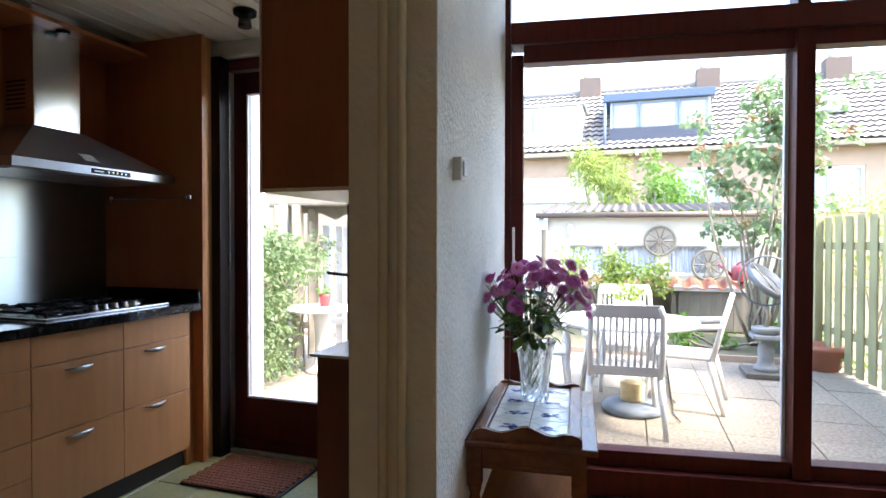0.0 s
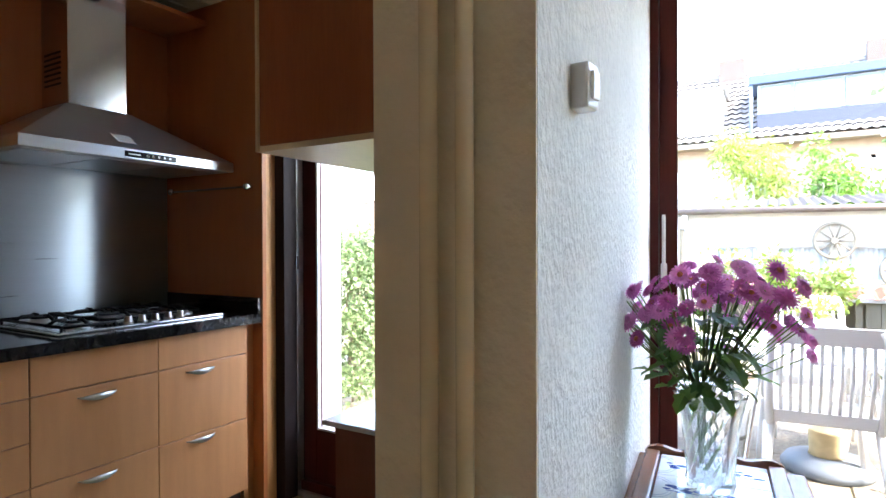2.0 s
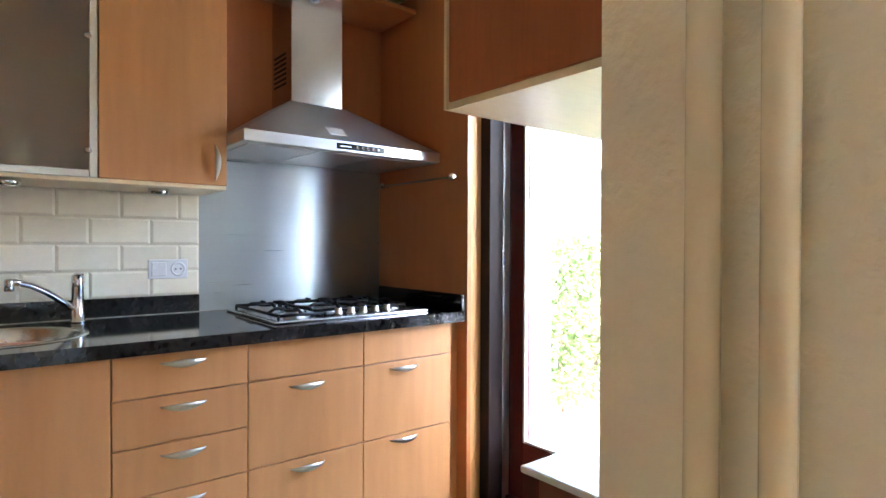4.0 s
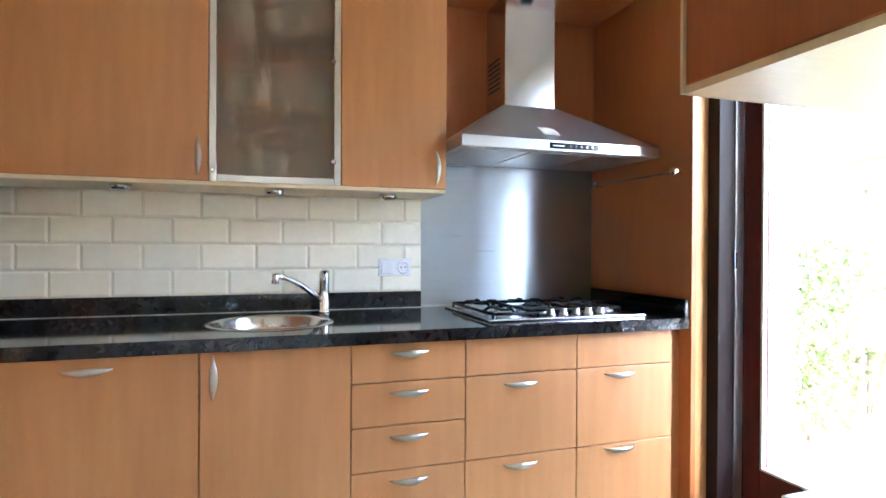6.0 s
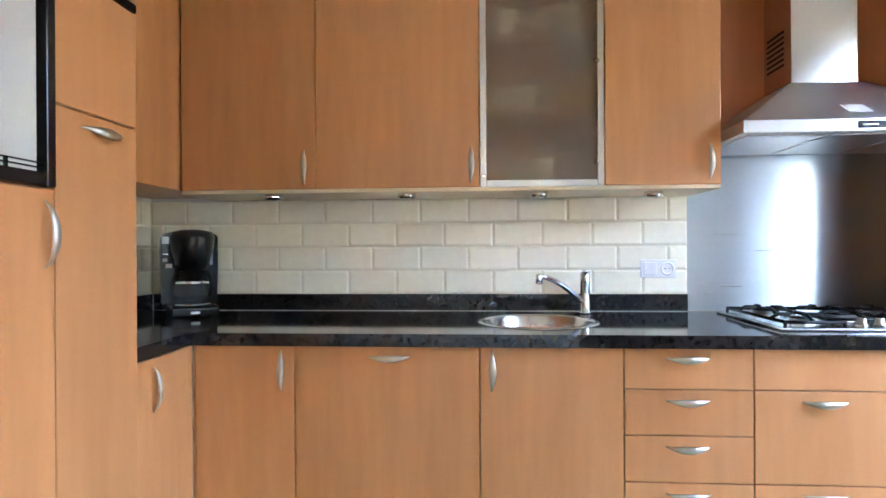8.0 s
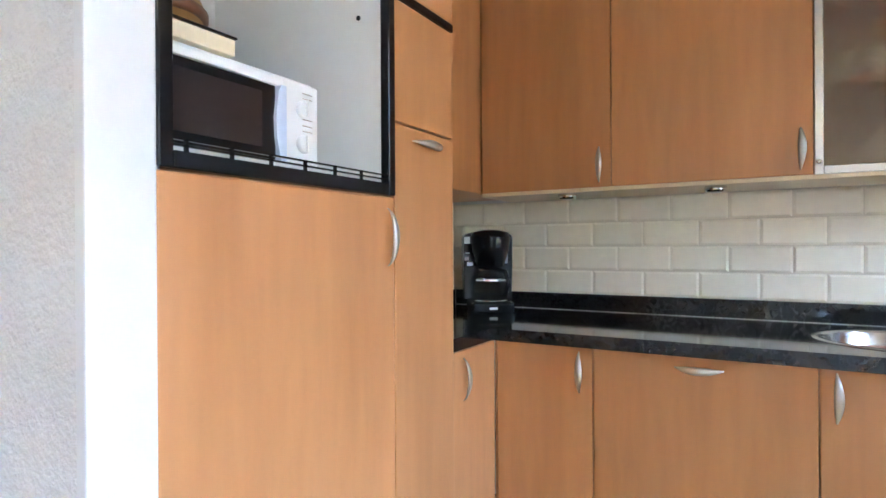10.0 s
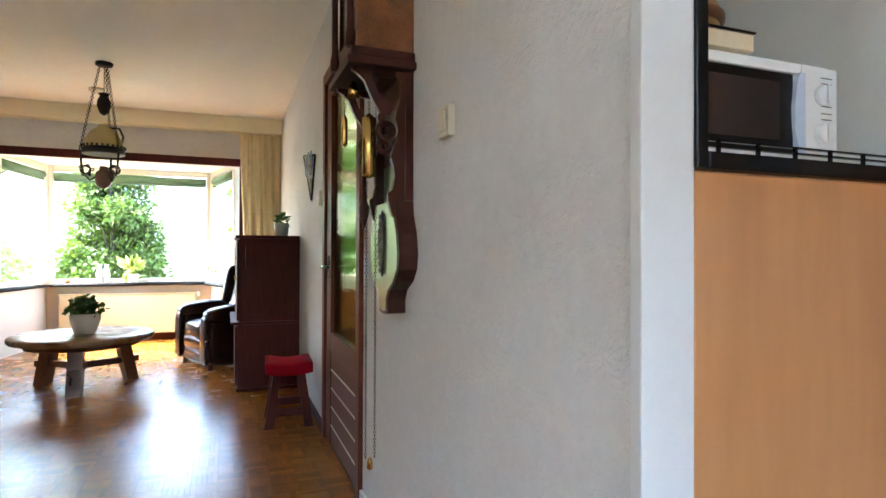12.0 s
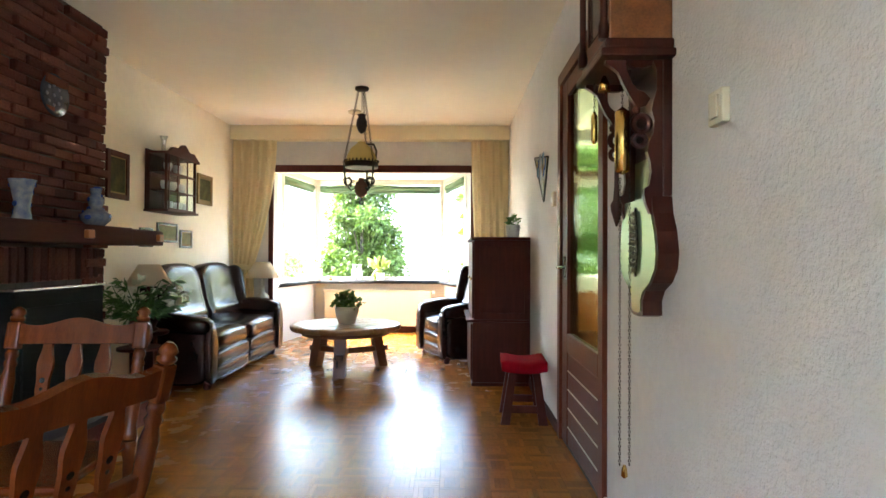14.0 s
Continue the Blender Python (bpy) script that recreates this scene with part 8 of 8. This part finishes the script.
delft_vase("blue and white double-gourd vase on the mantel", (2.30, -2.90, 1.3325), [(0.05, 0.0), (0.055, 0.01), (0.085, 0.04), (0.088, 0.07), (0.06, 0.10), (0.036, 0.12), (0.045, 0.15), (0.042, 0.18), (0.028, 0.20), (0.034, 0.24), (0.028, 0.24)])
delft_vase("tall blue and white beaker vase on the mantel", (2.30, -2.28, 1.3325), [(0.045, 0.0), (0.048, 0.01), (0.036, 0.06), (0.040, 0.11), (0.052, 0.17), (0.066, 0.215), (0.058, 0.215)])
pl = thing("wall_plate", "dark blue and white plate on the brickwork", "plate", (2.472, -2.735, 2.12), 0)
pb_ = part("plate", lathe(bmesh.new(), [(0.02, 0.0), (0.08, 0.004), (0.125, 0.018), (0.128, 0.020), (0.08, 0.010)], 32), mat("plate_glaze", (0.05, 0.06, 0.09), 0.15, 0, 0.4, 14.0), pl)
pb_.matrix_local = pose(0, 0, 0, 0, -90, 0)
for k in range(9):
    q = part("motif", lathe(bmesh.new(), [(0.014, 0.0), (0.01, 0.003)], 8), vase_glaze, pl, "pale painted motif")
    a = 2 * math.pi * k / 8
    q.matrix_local = pose(-0.013, (0.06 if k < 8 else 0) * math.cos(a), (0.06 if k < 8 else 0) * math.sin(a), 0, -90, 0)

# pictures and the glazed wall cabinet on the east wall
def picture(label, y0, y1, z0, z1, frame_mat, art, border=0.035):
    """A framed picture on the east wall."""
    p = thing("framed_picture", label, "picture", (EX, (y0 + y1) / 2, (z0 + z1) / 2), 0, "pictures on the wall")
    w, h = abs(y1 - y0) / 2, (z1 - z0) / 2
    for b in ((-w, -w + border, -h, h), (w - border, w, -h, h)):
        part("frame_bar", boxed(-0.024, -0.001, *b, 0.005), frame_mat, p)
    for b in ((-h, -h + border), (h - border, h)):
        part("frame_bar", boxed(-0.024, -0.001, -w + border + 0.0005, w - border - 0.0005, *b, 0.005), frame_mat, p)
    part("inner_slip", boxed(-0.014, -0.002, -w + border, w - border, -h + border, h - border), "gilt", p, "gilt slip")
    part("painting", boxed(-0.016, -0.0145, -w + border + 0.012, w - border - 0.012, -h + border + 0.012, h - border - 0.012), art, p, "small dark painting")


art1 = mat("dark_painting", (0.10, 0.075, 0.03), 0.5, 0, 0.5, 9.0, second=(0.012, 0.02, 0.016), spec=0.04)
art2 = mat("green_painting", (0.12, 0.13, 0.06), 0.5, 0, 0.5, 12.0, second=(0.04, 0.03, 0.018), spec=0.04)
art3 = mat("pale_print", (0.30, 0.29, 0.14), 0.5, 0, 0.2, 20.0, second=(0.16, 0.17, 0.08), spec=0.04)
picture("small dark painting in a broad brown frame", -4.081, -3.77, 1.607, 1.996, "oak_dark", art1, 0.045)
picture("small green painting in a gilt frame", -5.752, -5.383, 1.704, 2.034, "gilt", art2, 0.04)
picture("little print in a black and gilt frame", -4.47, -4.266, 1.223, 1.393, "black_plastic", art3, 0.022)
picture("little print in a black and gilt frame", -4.936, -4.557, 1.272, 1.456, "black_plastic", art3, 0.022)
picture("little print in a black and gilt frame", -5.257, -5.004, 1.223, 1.405, "black_plastic", art3, 0.022)
wc = thing("glazed_wall_cabinet", "dark wooden wall cabinet with glazed doors and a curved top", "cabinet", (EX, -4.644, 1.563))
W2, D2 = 0.29, 0.20
part("back", boxed(-0.02, -0.001, -W2, W2, 0.0, 0.54), "oak_dark", wc)
part("bottom", boxed(-D2 - 0.02, -0.001, -W2 - 0.02, W2 + 0.02, -0.022, -0.0005, 0.005), "oak_dark", wc)
part("top", boxed(-D2, -0.021, -W2, W2, 0.50, 0.52), "oak_dark", wc)
for y in (-W2, W2 - 0.02):
    for x0 in (-D2, -0.041):
        part("corner_post", boxed(x0, x0 + 0.02, y, y + 0.02, 0.0, 0.4995), "oak_dark", wc)
for y in (-W2 + 0.008, W2 - 0.012):
    g = part("side_pane", boxed(-D2 + 0.0205, -0.0415, y, y + 0.003, 0.0, 0.4995), "clear_glass", wc)
for z in (0.17, 0.34):
    part("shelf", boxed(-D2 + 0.025, -0.021, -W2 + 0.021, W2 - 0.021, z, z + 0.012), "oak_dark", wc)
fd = part("door", boxed(-D2 - 0.002, -D2 + 0.001, -W2 + 0.021, W2 - 0.021, 0.03, 0.48), "clear_glass", wc, "glazed door")
for y in (-W2 + 0.021, -0.10, 0.085, W2 - 0.036):
    part("glazing_bar", boxed(-D2 - 0.010, -D2 - 0.0025, y, y + 0.015, 0.0, 0.4995), "oak_dark", fd)
for z in (0.0, 0.16, 0.32):
    part("glazing_bar", boxed(-D2 - 0.0098, -D2 - 0.0027, -W2 + 0.04, W2 - 0.04, z, z + 0.014), "oak_dark", fd)
crest = [(-W2 - 0.03, 0.49)]
for i in range(21):
    s = -1 + i / 10
    crest.append((s * (W2 + 0.02), 0.53 + 0.075 * (0.5 + 0.5 * math.cos(s * math.pi)) + 0.018 * math.cos(s * math.pi * 3)))
crest += [(W2 + 0.03, 0.49)]
part("crest", prism(bmesh.new(), crest, -D2 - 0.025, -D2 + 0.005, "x"), "oak_dark", wc, "curved crest")
for k, (y, z, r) in enumerate(((-0.25, 0.0, 0.04), (-0.10, 0.0, 0.05), (0.12, 0.0, 0.04), (-0.2, 0.1825, 0.04), (0.05, 0.1825, 0.05), (0.22, 0.1825, 0.04), (-0.1, 0.3525, 0.045), (0.15, 0.3525, 0.04))):
    c2 = thing("china_cup", "pale china piece inside the glazed cabinet", "cup", (EX - 0.12, -4.644 + y * 0.75, 1.563 + z), 0, "china in the glazed cabinet")
    part("body", lathe(bmesh.new(), [(r * 0.5, 0.0), (r, 0.05), (r * 0.9, 0.085), (r * 0.8, 0.085)], 14), "delft", c2)
cd = thing("candlestick", "small grey metal vase on top of the wall cabinet", "vase", (EX - 0.11, -4.47, 2.0835))
part("body", lathe(bmesh.new(), [(0.035, 0.0), (0.02, 0.02), (0.018, 0.10), (0.035, 0.15), (0.025, 0.15)], 14), "steel_plain", cd)

# large plant between the fireplace and the sofa
lp = thing("lily_bunch", "large bunch of greenery with white lilies on the low table", "plant", (2.33, -3.48, 0.0))
part("stand", lathe(bmesh.new(), [(0.14, 0.0), (0.14, 0.02), (0.03, 0.04), (0.03, 0.44), (0.15, 0.46), (0.15, 0.48)], 20), "oak_dark", lp)
part("vase", lathe(bmesh.new(), [(0.06, 0.4805), (0.09, 0.54), (0.085, 0.62), (0.06, 0.68), (0.07, 0.70)], 20), "oak_dark", lp)
rnd = random.Random(31)
bm = bmesh.new()
lily_white = mat("lily_white", (0.62, 0.62, 0.42), 0.6)
for k in range(44):
    a = rnd.uniform(0, 2 * math.pi)
    r = rnd.uniform(0.10, 0.40)
    top = (r * math.cos(a) * 0.8, r * math.sin(a), 0.70 + rnd.uniform(0.02, 0.28))
    pts = branch(bm, (0, 0, 0.66), top, 0.005, 0.003, 0.03, 5)
    for p in pts[2:]:
        for _ in range(4):
            leaf_mass(bm, 1, lambda: (p, Vector((math.cos(a), math.sin(a), 0.1))), 0.075, 0.15, 0.34)
    if k % 3 == 0:
        fl = bmesh.new()
        leaf_mass(fl, 12, clumps([(top[0], top[1], top[2] + 0.02, 0.03)], 1.0), 0.055, -0.3, 0.9)
        part("lily", fl, lily_white, lp, "cream lily head")
part("greenery", bm, "leaf_dark", lp)

# ---- dining chairs ----
def dining_chair(at, turn):
    """Turned wooden chair; it faces local +y, its back posts at y = 0."""
    c = thing("dining_chair", "stained wooden dining chair with turned posts and pierced splats", "chair", at, turn, "dining chairs")
    lean = pose(0, 0, 0.45, 14, 0, 0) @ pose(0, 0, -0.45)
    post = [(0.026, 0.448), (0.026, 0.47), (0.019, 0.50), (0.024, 0.55), (0.026, 0.66), (0.018, 0.70), (0.025, 0.715), (0.017, 0.73), (0.025, 0.745), (0.019, 0.765)]
    for k in (-1, 1):
        x = k * 0.235
        p = part("back_post", lathe(bmesh.new(), post, 16), "chair_wood", c)
        p.matrix_local = pose(x, 0, 0) @ lean
        part("rear_leg", lathe(bmesh.new(), [(0.018, 0.0), (0.022, 0.05), (0.020, 0.38), (0.026, 0.42), (0.026, 0.4475)], 16, (x, 0, 0)), "chair_wood", c)
        part("post_block", boxed(-0.026, 0.026, -0.020, 0.020, 0.7655, 0.865, 0.010), "chair_wood", p)
        part("finial", lathe(bmesh.new(), [(0.020, 0.8655), (0.026, 0.875), (0.026, 0.882), (0.018, 0.888), (0.026, 0.898), (0.020, 0.912), (0.008, 0.922)], 16), "chair_wood", p)
        part("front_leg", lathe(bmesh.new(), [(0.017, 0.0), (0.022, 0.06), (0.017, 0.16), (0.026, 0.28), (0.020, 0.34), (0.025, 0.42)], 14, (x, 0.40, 0)), "chair_wood", c)
        part("side_stretcher", tube(bmesh.new(), [(x, 0.0, 0.17), (x, 0.40, 0.17)], 0.011, 8), "chair_wood", c)
    rail = []
    for i in range(17):
        s = -1 + i / 8
        rail.append((0.212 * s, 0.868 + 0.012 * math.cos(s * math.pi * 1.5) - 0.010 * s * s))
    rail += [(0.212, 0.785), (-0.212, 0.785)]
    r = part("top_rail", prism(bmesh.new(), rail, -0.014, 0.014, "y"), "chair_wood", c)
    r.matrix_local = lean
    lr = part("lower_rail", boxed(-0.215, 0.215, -0.012, 0.012, 0.53, 0.575, 0.004), "chair_wood", c)
    lr.matrix_local = lean
    for i in range(3):
        x = -0.105 + 0.105 * i
        half = [(0.014, 0.576), (0.022, 0.62), (0.022, 0.66), (0.028, 0.70), (0.028, 0.72), (0.016, 0.77), (0.016, 0.784)]
        o = [(x + a, b) for a, b in half] + [(x - a, b) for a, b in half[::-1]]
        sp3 = part("splat", prism(bmesh.new(), o, -0.007, 0.007, "y"), "chair_wood", c)
        sp3.matrix_local = lean
        for zz, rr in ((0.655, 0.010), (0.625, 0.006)):
            part("hole", tube(bmesh.new(), [(x, -0.0078, zz), (x, 0.0078, zz)], rr, 10), "black_plastic", sp3, "round cut-out")
    part("seat", boxed(-0.235, 0.235, -0.02, 0.43, 0.42, 0.445, 0.012), "chair_wood", c)
    part("front_stretcher", tube(bmesh.new(), [(-0.235, 0.40, 0.22), (0.235, 0.40, 0.22)], 0.012, 8), "chair_wood", c)
    return c


TALL = Matrix.Diagonal((1, 1, 1.025, 1))
ch1 = dining_chair((0.874, -0.598, 0.0), -99.2)
ch1.matrix_world = pose(0.950, -0.604, 0.0, 0, 0, -105) @ TALL
copy_thing(ch1, pose(1.472, -1.41, 0.0, 0, 0, 4) @ TALL)

# ---- street side ----
rnd = random.Random(77)


def big_tree(name, label, at, cs, n, size, material, trunk_h, r, droop=0.3, shape=1.0):
    t = thing(name, label, "tree", at)
    bm = bmesh.new()
    branch(bm, (0, 0, 0), (0.05, 0.0, trunk_h), r, r * 0.6, 0.05)
    for _ in range(9):
        c = rnd.choice(cs)
        branch(bm, (0.03, 0, trunk_h * rnd.uniform(0.5, 1.0)), c[:3], r * 0.35, 0.01, 0.1)
    part("trunk", bm, "bark_dark", t)
    bm = bmesh.new()
    leaf_mass(bm, n, clumps(cs, 0.9), size, droop, shape)
    part("crown", bm, material, t)


cs = []
for j in range(15):
    z = 0.4 + 0.26 * j
    rr = 0.86 * (1 - (z / 4.9)) ** 0.8
    for k in range(max(2, int(7 * (1 - z / 5)))):
        a = rnd.uniform(0, 6.28)
        cs.append((rr * math.cos(a), rr * math.sin(a), z + rnd.uniform(-0.1, 0.1), 0.30))
cs += [(0.4 * c[0], 0.4 * c[1], c[2], 0.28) for c in cs[::2]]
big_tree("conifer", "bright green conifer in the front garden", (2.05, -12.2, -0.14), cs, 22000, 0.12, "conifer_green", 1.2, 0.05, 0.1, 0.6)
cs = [(rnd.uniform(-2.2, 2.2), rnd.uniform(-1.5, 1.5), rnd.uniform(2.2, 6.0), 0.75) for _ in range(30)]
big_tree("street_tree", "pale green leafy street tree", (-3.6, -15.5, -0.14), cs, 2600, 0.20, "leaf_yellow", 3.0, 0.14)
big_tree("street_tree", "pale green leafy street tree", (6.2, -17.5, -0.14), cs, 1500, 0.20, "leaf_yellow", 3.0, 0.14)
big_tree("front_shrub", "green shrub beside the bay window", (4.0, -11.2, -0.14), [(rnd.uniform(-0.7, 0.7), rnd.uniform(-0.5, 0.5), rnd.uniform(0.5, 1.5), 0.35) for _ in range(14)], 2600, 0.10, "leaf_green", 0.8, 0.04)
big_tree("front_hedge", "tall bright green hedge in front of the hall window", (-2.4, -10.2, -0.14), [(rnd.uniform(-1.7, 1.9), rnd.uniform(-0.4, 0.4), rnd.uniform(0.6, 3.5), 0.45) for _ in range(60)], 16000, 0.19, "hedge_green", 1.0, 0.05)
road = structure("road", boxed(-40, 40, -17.5, -13.8, -0.149, -0.12), "stone_grey", "pale grey street", "road")
oh = thing("street_house", "pale houses across the street", "house")
bm = bmesh.new()
hw = [(-9 + 4.0 * i, -7.2 + 4.0 * i, z, z + 1.5) for i in range(6) for z in (0.8, 3.6)]
wall_with_holes(bm, -14, 18, -0.14, 6.0, -31.3, -31.0, hw)
part("front_wall", bm, "render_wall", oh)
for x0, x1, z0, z1 in hw:
    w = part("window", boxed(x0, x1, -31.2, -31.18, z0, z1), "far_pane", oh)
    part("frame_bar", boxed((x0 + x1) / 2 - 0.05, (x0 + x1) / 2 + 0.05, -31.17, -31.1, z0, z1), "garden_white", w)
part("roof", prism(bmesh.new(), [(-31.0 + 0.4, 5.9), (-34, 8.8), (-37, 5.9)], -14.3, 18.3, "x"), "roof_tile", oh)

# ---- pieces of walls and floors ----
def pieces(name, parent, mesh, places):
    for p in places:
        ob = new(name, mesh)
        ob.parent = parent
        ob.matrix_local = p


def bevel_tile(w, h, d, edge):
    """A wall tile with a bevelled rim, lying in the y-z plane and facing +x."""
    bm = bmesh.new()
    a = [bm.verts.new((0, y, z)) for y, z in ((0, 0), (w, 0), (w, h), (0, h))]
    b = [bm.verts.new((d * 0.5, y, z)) for y, z in ((0, 0), (w, 0), (w, h), (0, h))]
    e = min(edge, w * 0.3)
    c = [bm.verts.new((d, y, z)) for y, z in ((e, edge), (w - e, edge), (w - e, h - edge), (e, h - edge))]
    for p, q in ((a, b), (b, c)):
        for i in range(4):
            bm.faces.new((p[i], p[(i + 1) % 4], q[(i + 1) % 4], q[i]))
    bm.faces.new(c)
    return bm


wall_w = bpy.data.objects["wall_west"]
grout = structure("tile_grout", boxed(WX, WX + 0.003, KS, 1.780, 0.970, 1.397), "grout", "pale grout between the wall tiles", "wall")
grout_s = structure("tile_grout", boxed(WX + 0.004, -1.624, KS, KS + 0.003, 0.970, 1.397), "grout", "pale grout between the wall tiles", "wall")
TW, TH, J = 0.2145, 0.1050, 0.0025
for row in range(4):
    z = 0.9775 + row * TH
    start = 0.5185 if row % 2 == 0 else 0.411
    edges = [start + TW * k for k in range(-8, 8)]
    for y in edges:
        y0, y1 = max(y + J / 2, KS + 0.006), min(y + TW - J / 2, 1.779)
        if y1 - y0 < 0.02:
            continue
        key = "tile_%d" % round((y1 - y0) * 1000)
        me = bpy.data.meshes.get(key) or mesh_of(key, bevel_tile(y1 - y0, TH - J, 0.0075, 0.009), M["tile_cream"])
        pieces("tile", grout, me, [pose(WX + 0.001, y0, z)])
    edges = [-1.70 - TW * k - (0.1 if row % 2 else 0) for k in range(-1, 6)]
    for x in edges:
        x0, x1 = max(x - TW + J / 2, WX + 0.01), min(x - J / 2, -1.626)
        if x1 - x0 < 0.02:
            continue
        key = "tile_%d" % round((x1 - x0) * 1000)
        me = bpy.data.meshes.get(key) or mesh_of(key, bevel_tile(x1 - x0, TH - J, 0.0075, 0.009), M["tile_cream"])
        pieces("tile", grout_s, me, [pose(x1, KS + 0.001, z, 0, 0, 90)])


def slab_mesh(key, w, l, h, edge, material):
    """A floor piece with rounded edges, its top at z = 0."""
    bm = bmesh.new()
    lo = [bm.verts.new((x, y, -h)) for x, y in ((0, 0), (w, 0), (w, l), (0, l))]
    mi = [bm.verts.new((x, y, -edge)) for x, y in ((0, 0), (w, 0), (w, l), (0, l))]
    hi = [bm.verts.new((x, y, 0)) for x, y in ((edge, edge), (w - edge, edge), (w - edge, l - edge), (edge, l - edge))]
    for p, q in ((lo, mi), (mi, hi)):
        for i in range(4):
            bm.faces.new((p[i], p[(i + 1) % 4], q[(i + 1) % 4], q[i]))
    bm.faces.new(hi)
    return mesh_of(key, bm, material)


# kitchen floor tiles
kt = slab_mesh("floor_tile", 0.296, 0.296, 0.011, 0.004, M["floor_tile"])
spots = []
for i in range(7):
    for j in range(12):
        spots.append(pose(-2.69 + 0.3 * i, -0.58 + 0.3 * j, 0.0))
pieces("floor_tile", floor, kt, spots)

# terrace slabs
sm = slab_mesh("paving_slab", 0.494, 0.494, 0.03, 0.005, M["concrete_slab"])
rnd = random.Random(3)
spots = []
for i in range(14):
    for j in range(7):
        spots.append(pose(-4.15 + 0.5 * i, 3.26 + 0.5 * j, GZ + rnd.uniform(-0.004, 0.003), rnd.uniform(-0.3, 0.3), rnd.uniform(-0.3, 0.3), 0))
pieces("paving_slab", paving, sm, spots)

# bricks of the chimney breast: flat faces with uneven depth
def brick_mesh(key, w, h, d):
    bm = bmesh.new()
    e = 0.006
    a = [bm.verts.new((0, y, z)) for y, z in ((0, 0), (w, 0), (w, h), (0, h))]
    b = [bm.verts.new((-d + e, y, z)) for y, z in ((0, 0), (w, 0), (w, h), (0, h))]
    c = [bm.verts.new((-d - rnd.uniform(-0.002, 0.003), y, z)) for y, z in ((e, e), (w - e, e * 1.3), (w - e * 1.4, h - e), (e, h - e * 1.2))]
    for p, q in ((a, b), (b, c)):
        for i in range(4):
            bm.faces.new((p[i], q[i], q[(i + 1) % 4], p[(i + 1) % 4]))
    bm.faces.new(c[::-1])
    return mesh_of(key, bm, M["brick_dark"])


rnd = random.Random(17)
bricks = [brick_mesh("brick_%d" % k, 0.205, 0.054, 0.012 + 0.009 * k) for k in range(5)]
half = [brick_mesh("half_brick_%d" % k, 0.098, 0.054, 0.016 + 0.003 * k) for k in range(4)]
sold = [brick_mesh("soldier_%d" % k, 0.054, 0.205, 0.018 + 0.003 * k) for k in range(3)]
for row in range(43):
    z = 0.215 + row * 0.0615
    if z > CEIL - 0.06:
        break
    off = 0.1075 if row % 2 else 0.0
    for k in range(11):
        y = -3.285 + off + 0.215 * k
        if y > -1.1:
            continue
        if -3.1 < y + 0.1 < -2.29 and z < 0.99:
            continue
        if 0.985 < z < 1.20 and -3.1 < y + 0.1:
            continue
        o = new("brick", rnd.choice(bricks))
        o.parent = ps
        o.matrix_local = pose(2.499, y + rnd.uniform(-0.004, 0.004), z + rnd.uniform(-0.003, 0.003), rnd.uniform(-0.8, 0.8), 0, rnd.uniform(-1.2, 1.2))
    # the return of the breast towards the sofa
    for k in range(3):
        o = new("brick", half[(row + k) % 4])
        o.parent = ps
        o.matrix_local = pose(2.586 + 0.108 * k + (0.05 if row % 2 else 0), -3.269, z, 0, 0, 90)
    if row % 2:
        o = new("brick", half[row % 4])
        o.parent = ps
        o.matrix_local = pose(2.499, -3.286, z)
for k in range(34):
    y = -3.285 + 0.0615 * k
    o = new("brick", sold[k % 3])
    o.parent = ps
    o.matrix_local = pose(2.499, y, 0.992)

# mosaic parquet: squares of five fingers, turned by turns
SQ = 0.1275


def square_fingers(verts, faces, x, y, turned):
    f = SQ / 5
    for k in range(5):
        g = 0.00025
        if turned:
            r = (x + g, x + SQ - g, y + f * k + g, y + f * (k + 1) - g)
        else:
            r = (x + f * k + g, x + f * (k + 1) - g, y + g, y + SQ - g)
        n = len(verts)
        for z in (-0.011, 0.0):
            verts.extend([(r[0], r[2], z), (r[1], r[2], z), (r[1], r[3], z), (r[0], r[3], z)])
        faces.append((n + 4, n + 5, n + 6, n + 7))
        for i in range(4):
            j = (i + 1) % 4
            faces.append((n + i, n + j, n + 4 + j, n + 4 + i))


def pydata(name, verts, faces, material):
    me = bpy.data.meshes.new(name)
    me.from_pydata(verts, [], faces)
    me.materials.append(material)
    return me


sq = []
for turned in (0, 1):
    v, f = [], []
    square_fingers(v, f, 0, 0, turned)
    sq.append(pydata("parquet_square", v, f, M["parquet"]))
v, f = [], []
for i in range(28):
    for j in range(92):
        x, y = LX + SQ * i, -8.05 + SQ * j
        if x + SQ > EX + 0.02 or y + SQ > 2.96 + max(0.0, x + 0.345) * 0.1317:
            continue
        if x < -0.3 and y > 1.35:
            continue
        turned = (i + j) % 2
        if i < 17 and 30 <= j < 48:
            o = new("parquet_square", sq[turned])
            o.parent = floor
            o.matrix_local = pose(x, y, 0.0)
        else:
            square_fingers(v, f, x, y, turned)
rest = new("parquet_rest", pydata("parquet_rest", v, f, M["parquet"]))
rest.parent = floor
tagged(rest, "oiled mosaic parquet of small oak fingers", "", "", "stuff")
structure("floor_hall", boxed(-2.1, LX - 0.1, -6.5, KS - 0.1, -0.0115, 0.0), "oak_mid", "wooden hall floor", "floor")
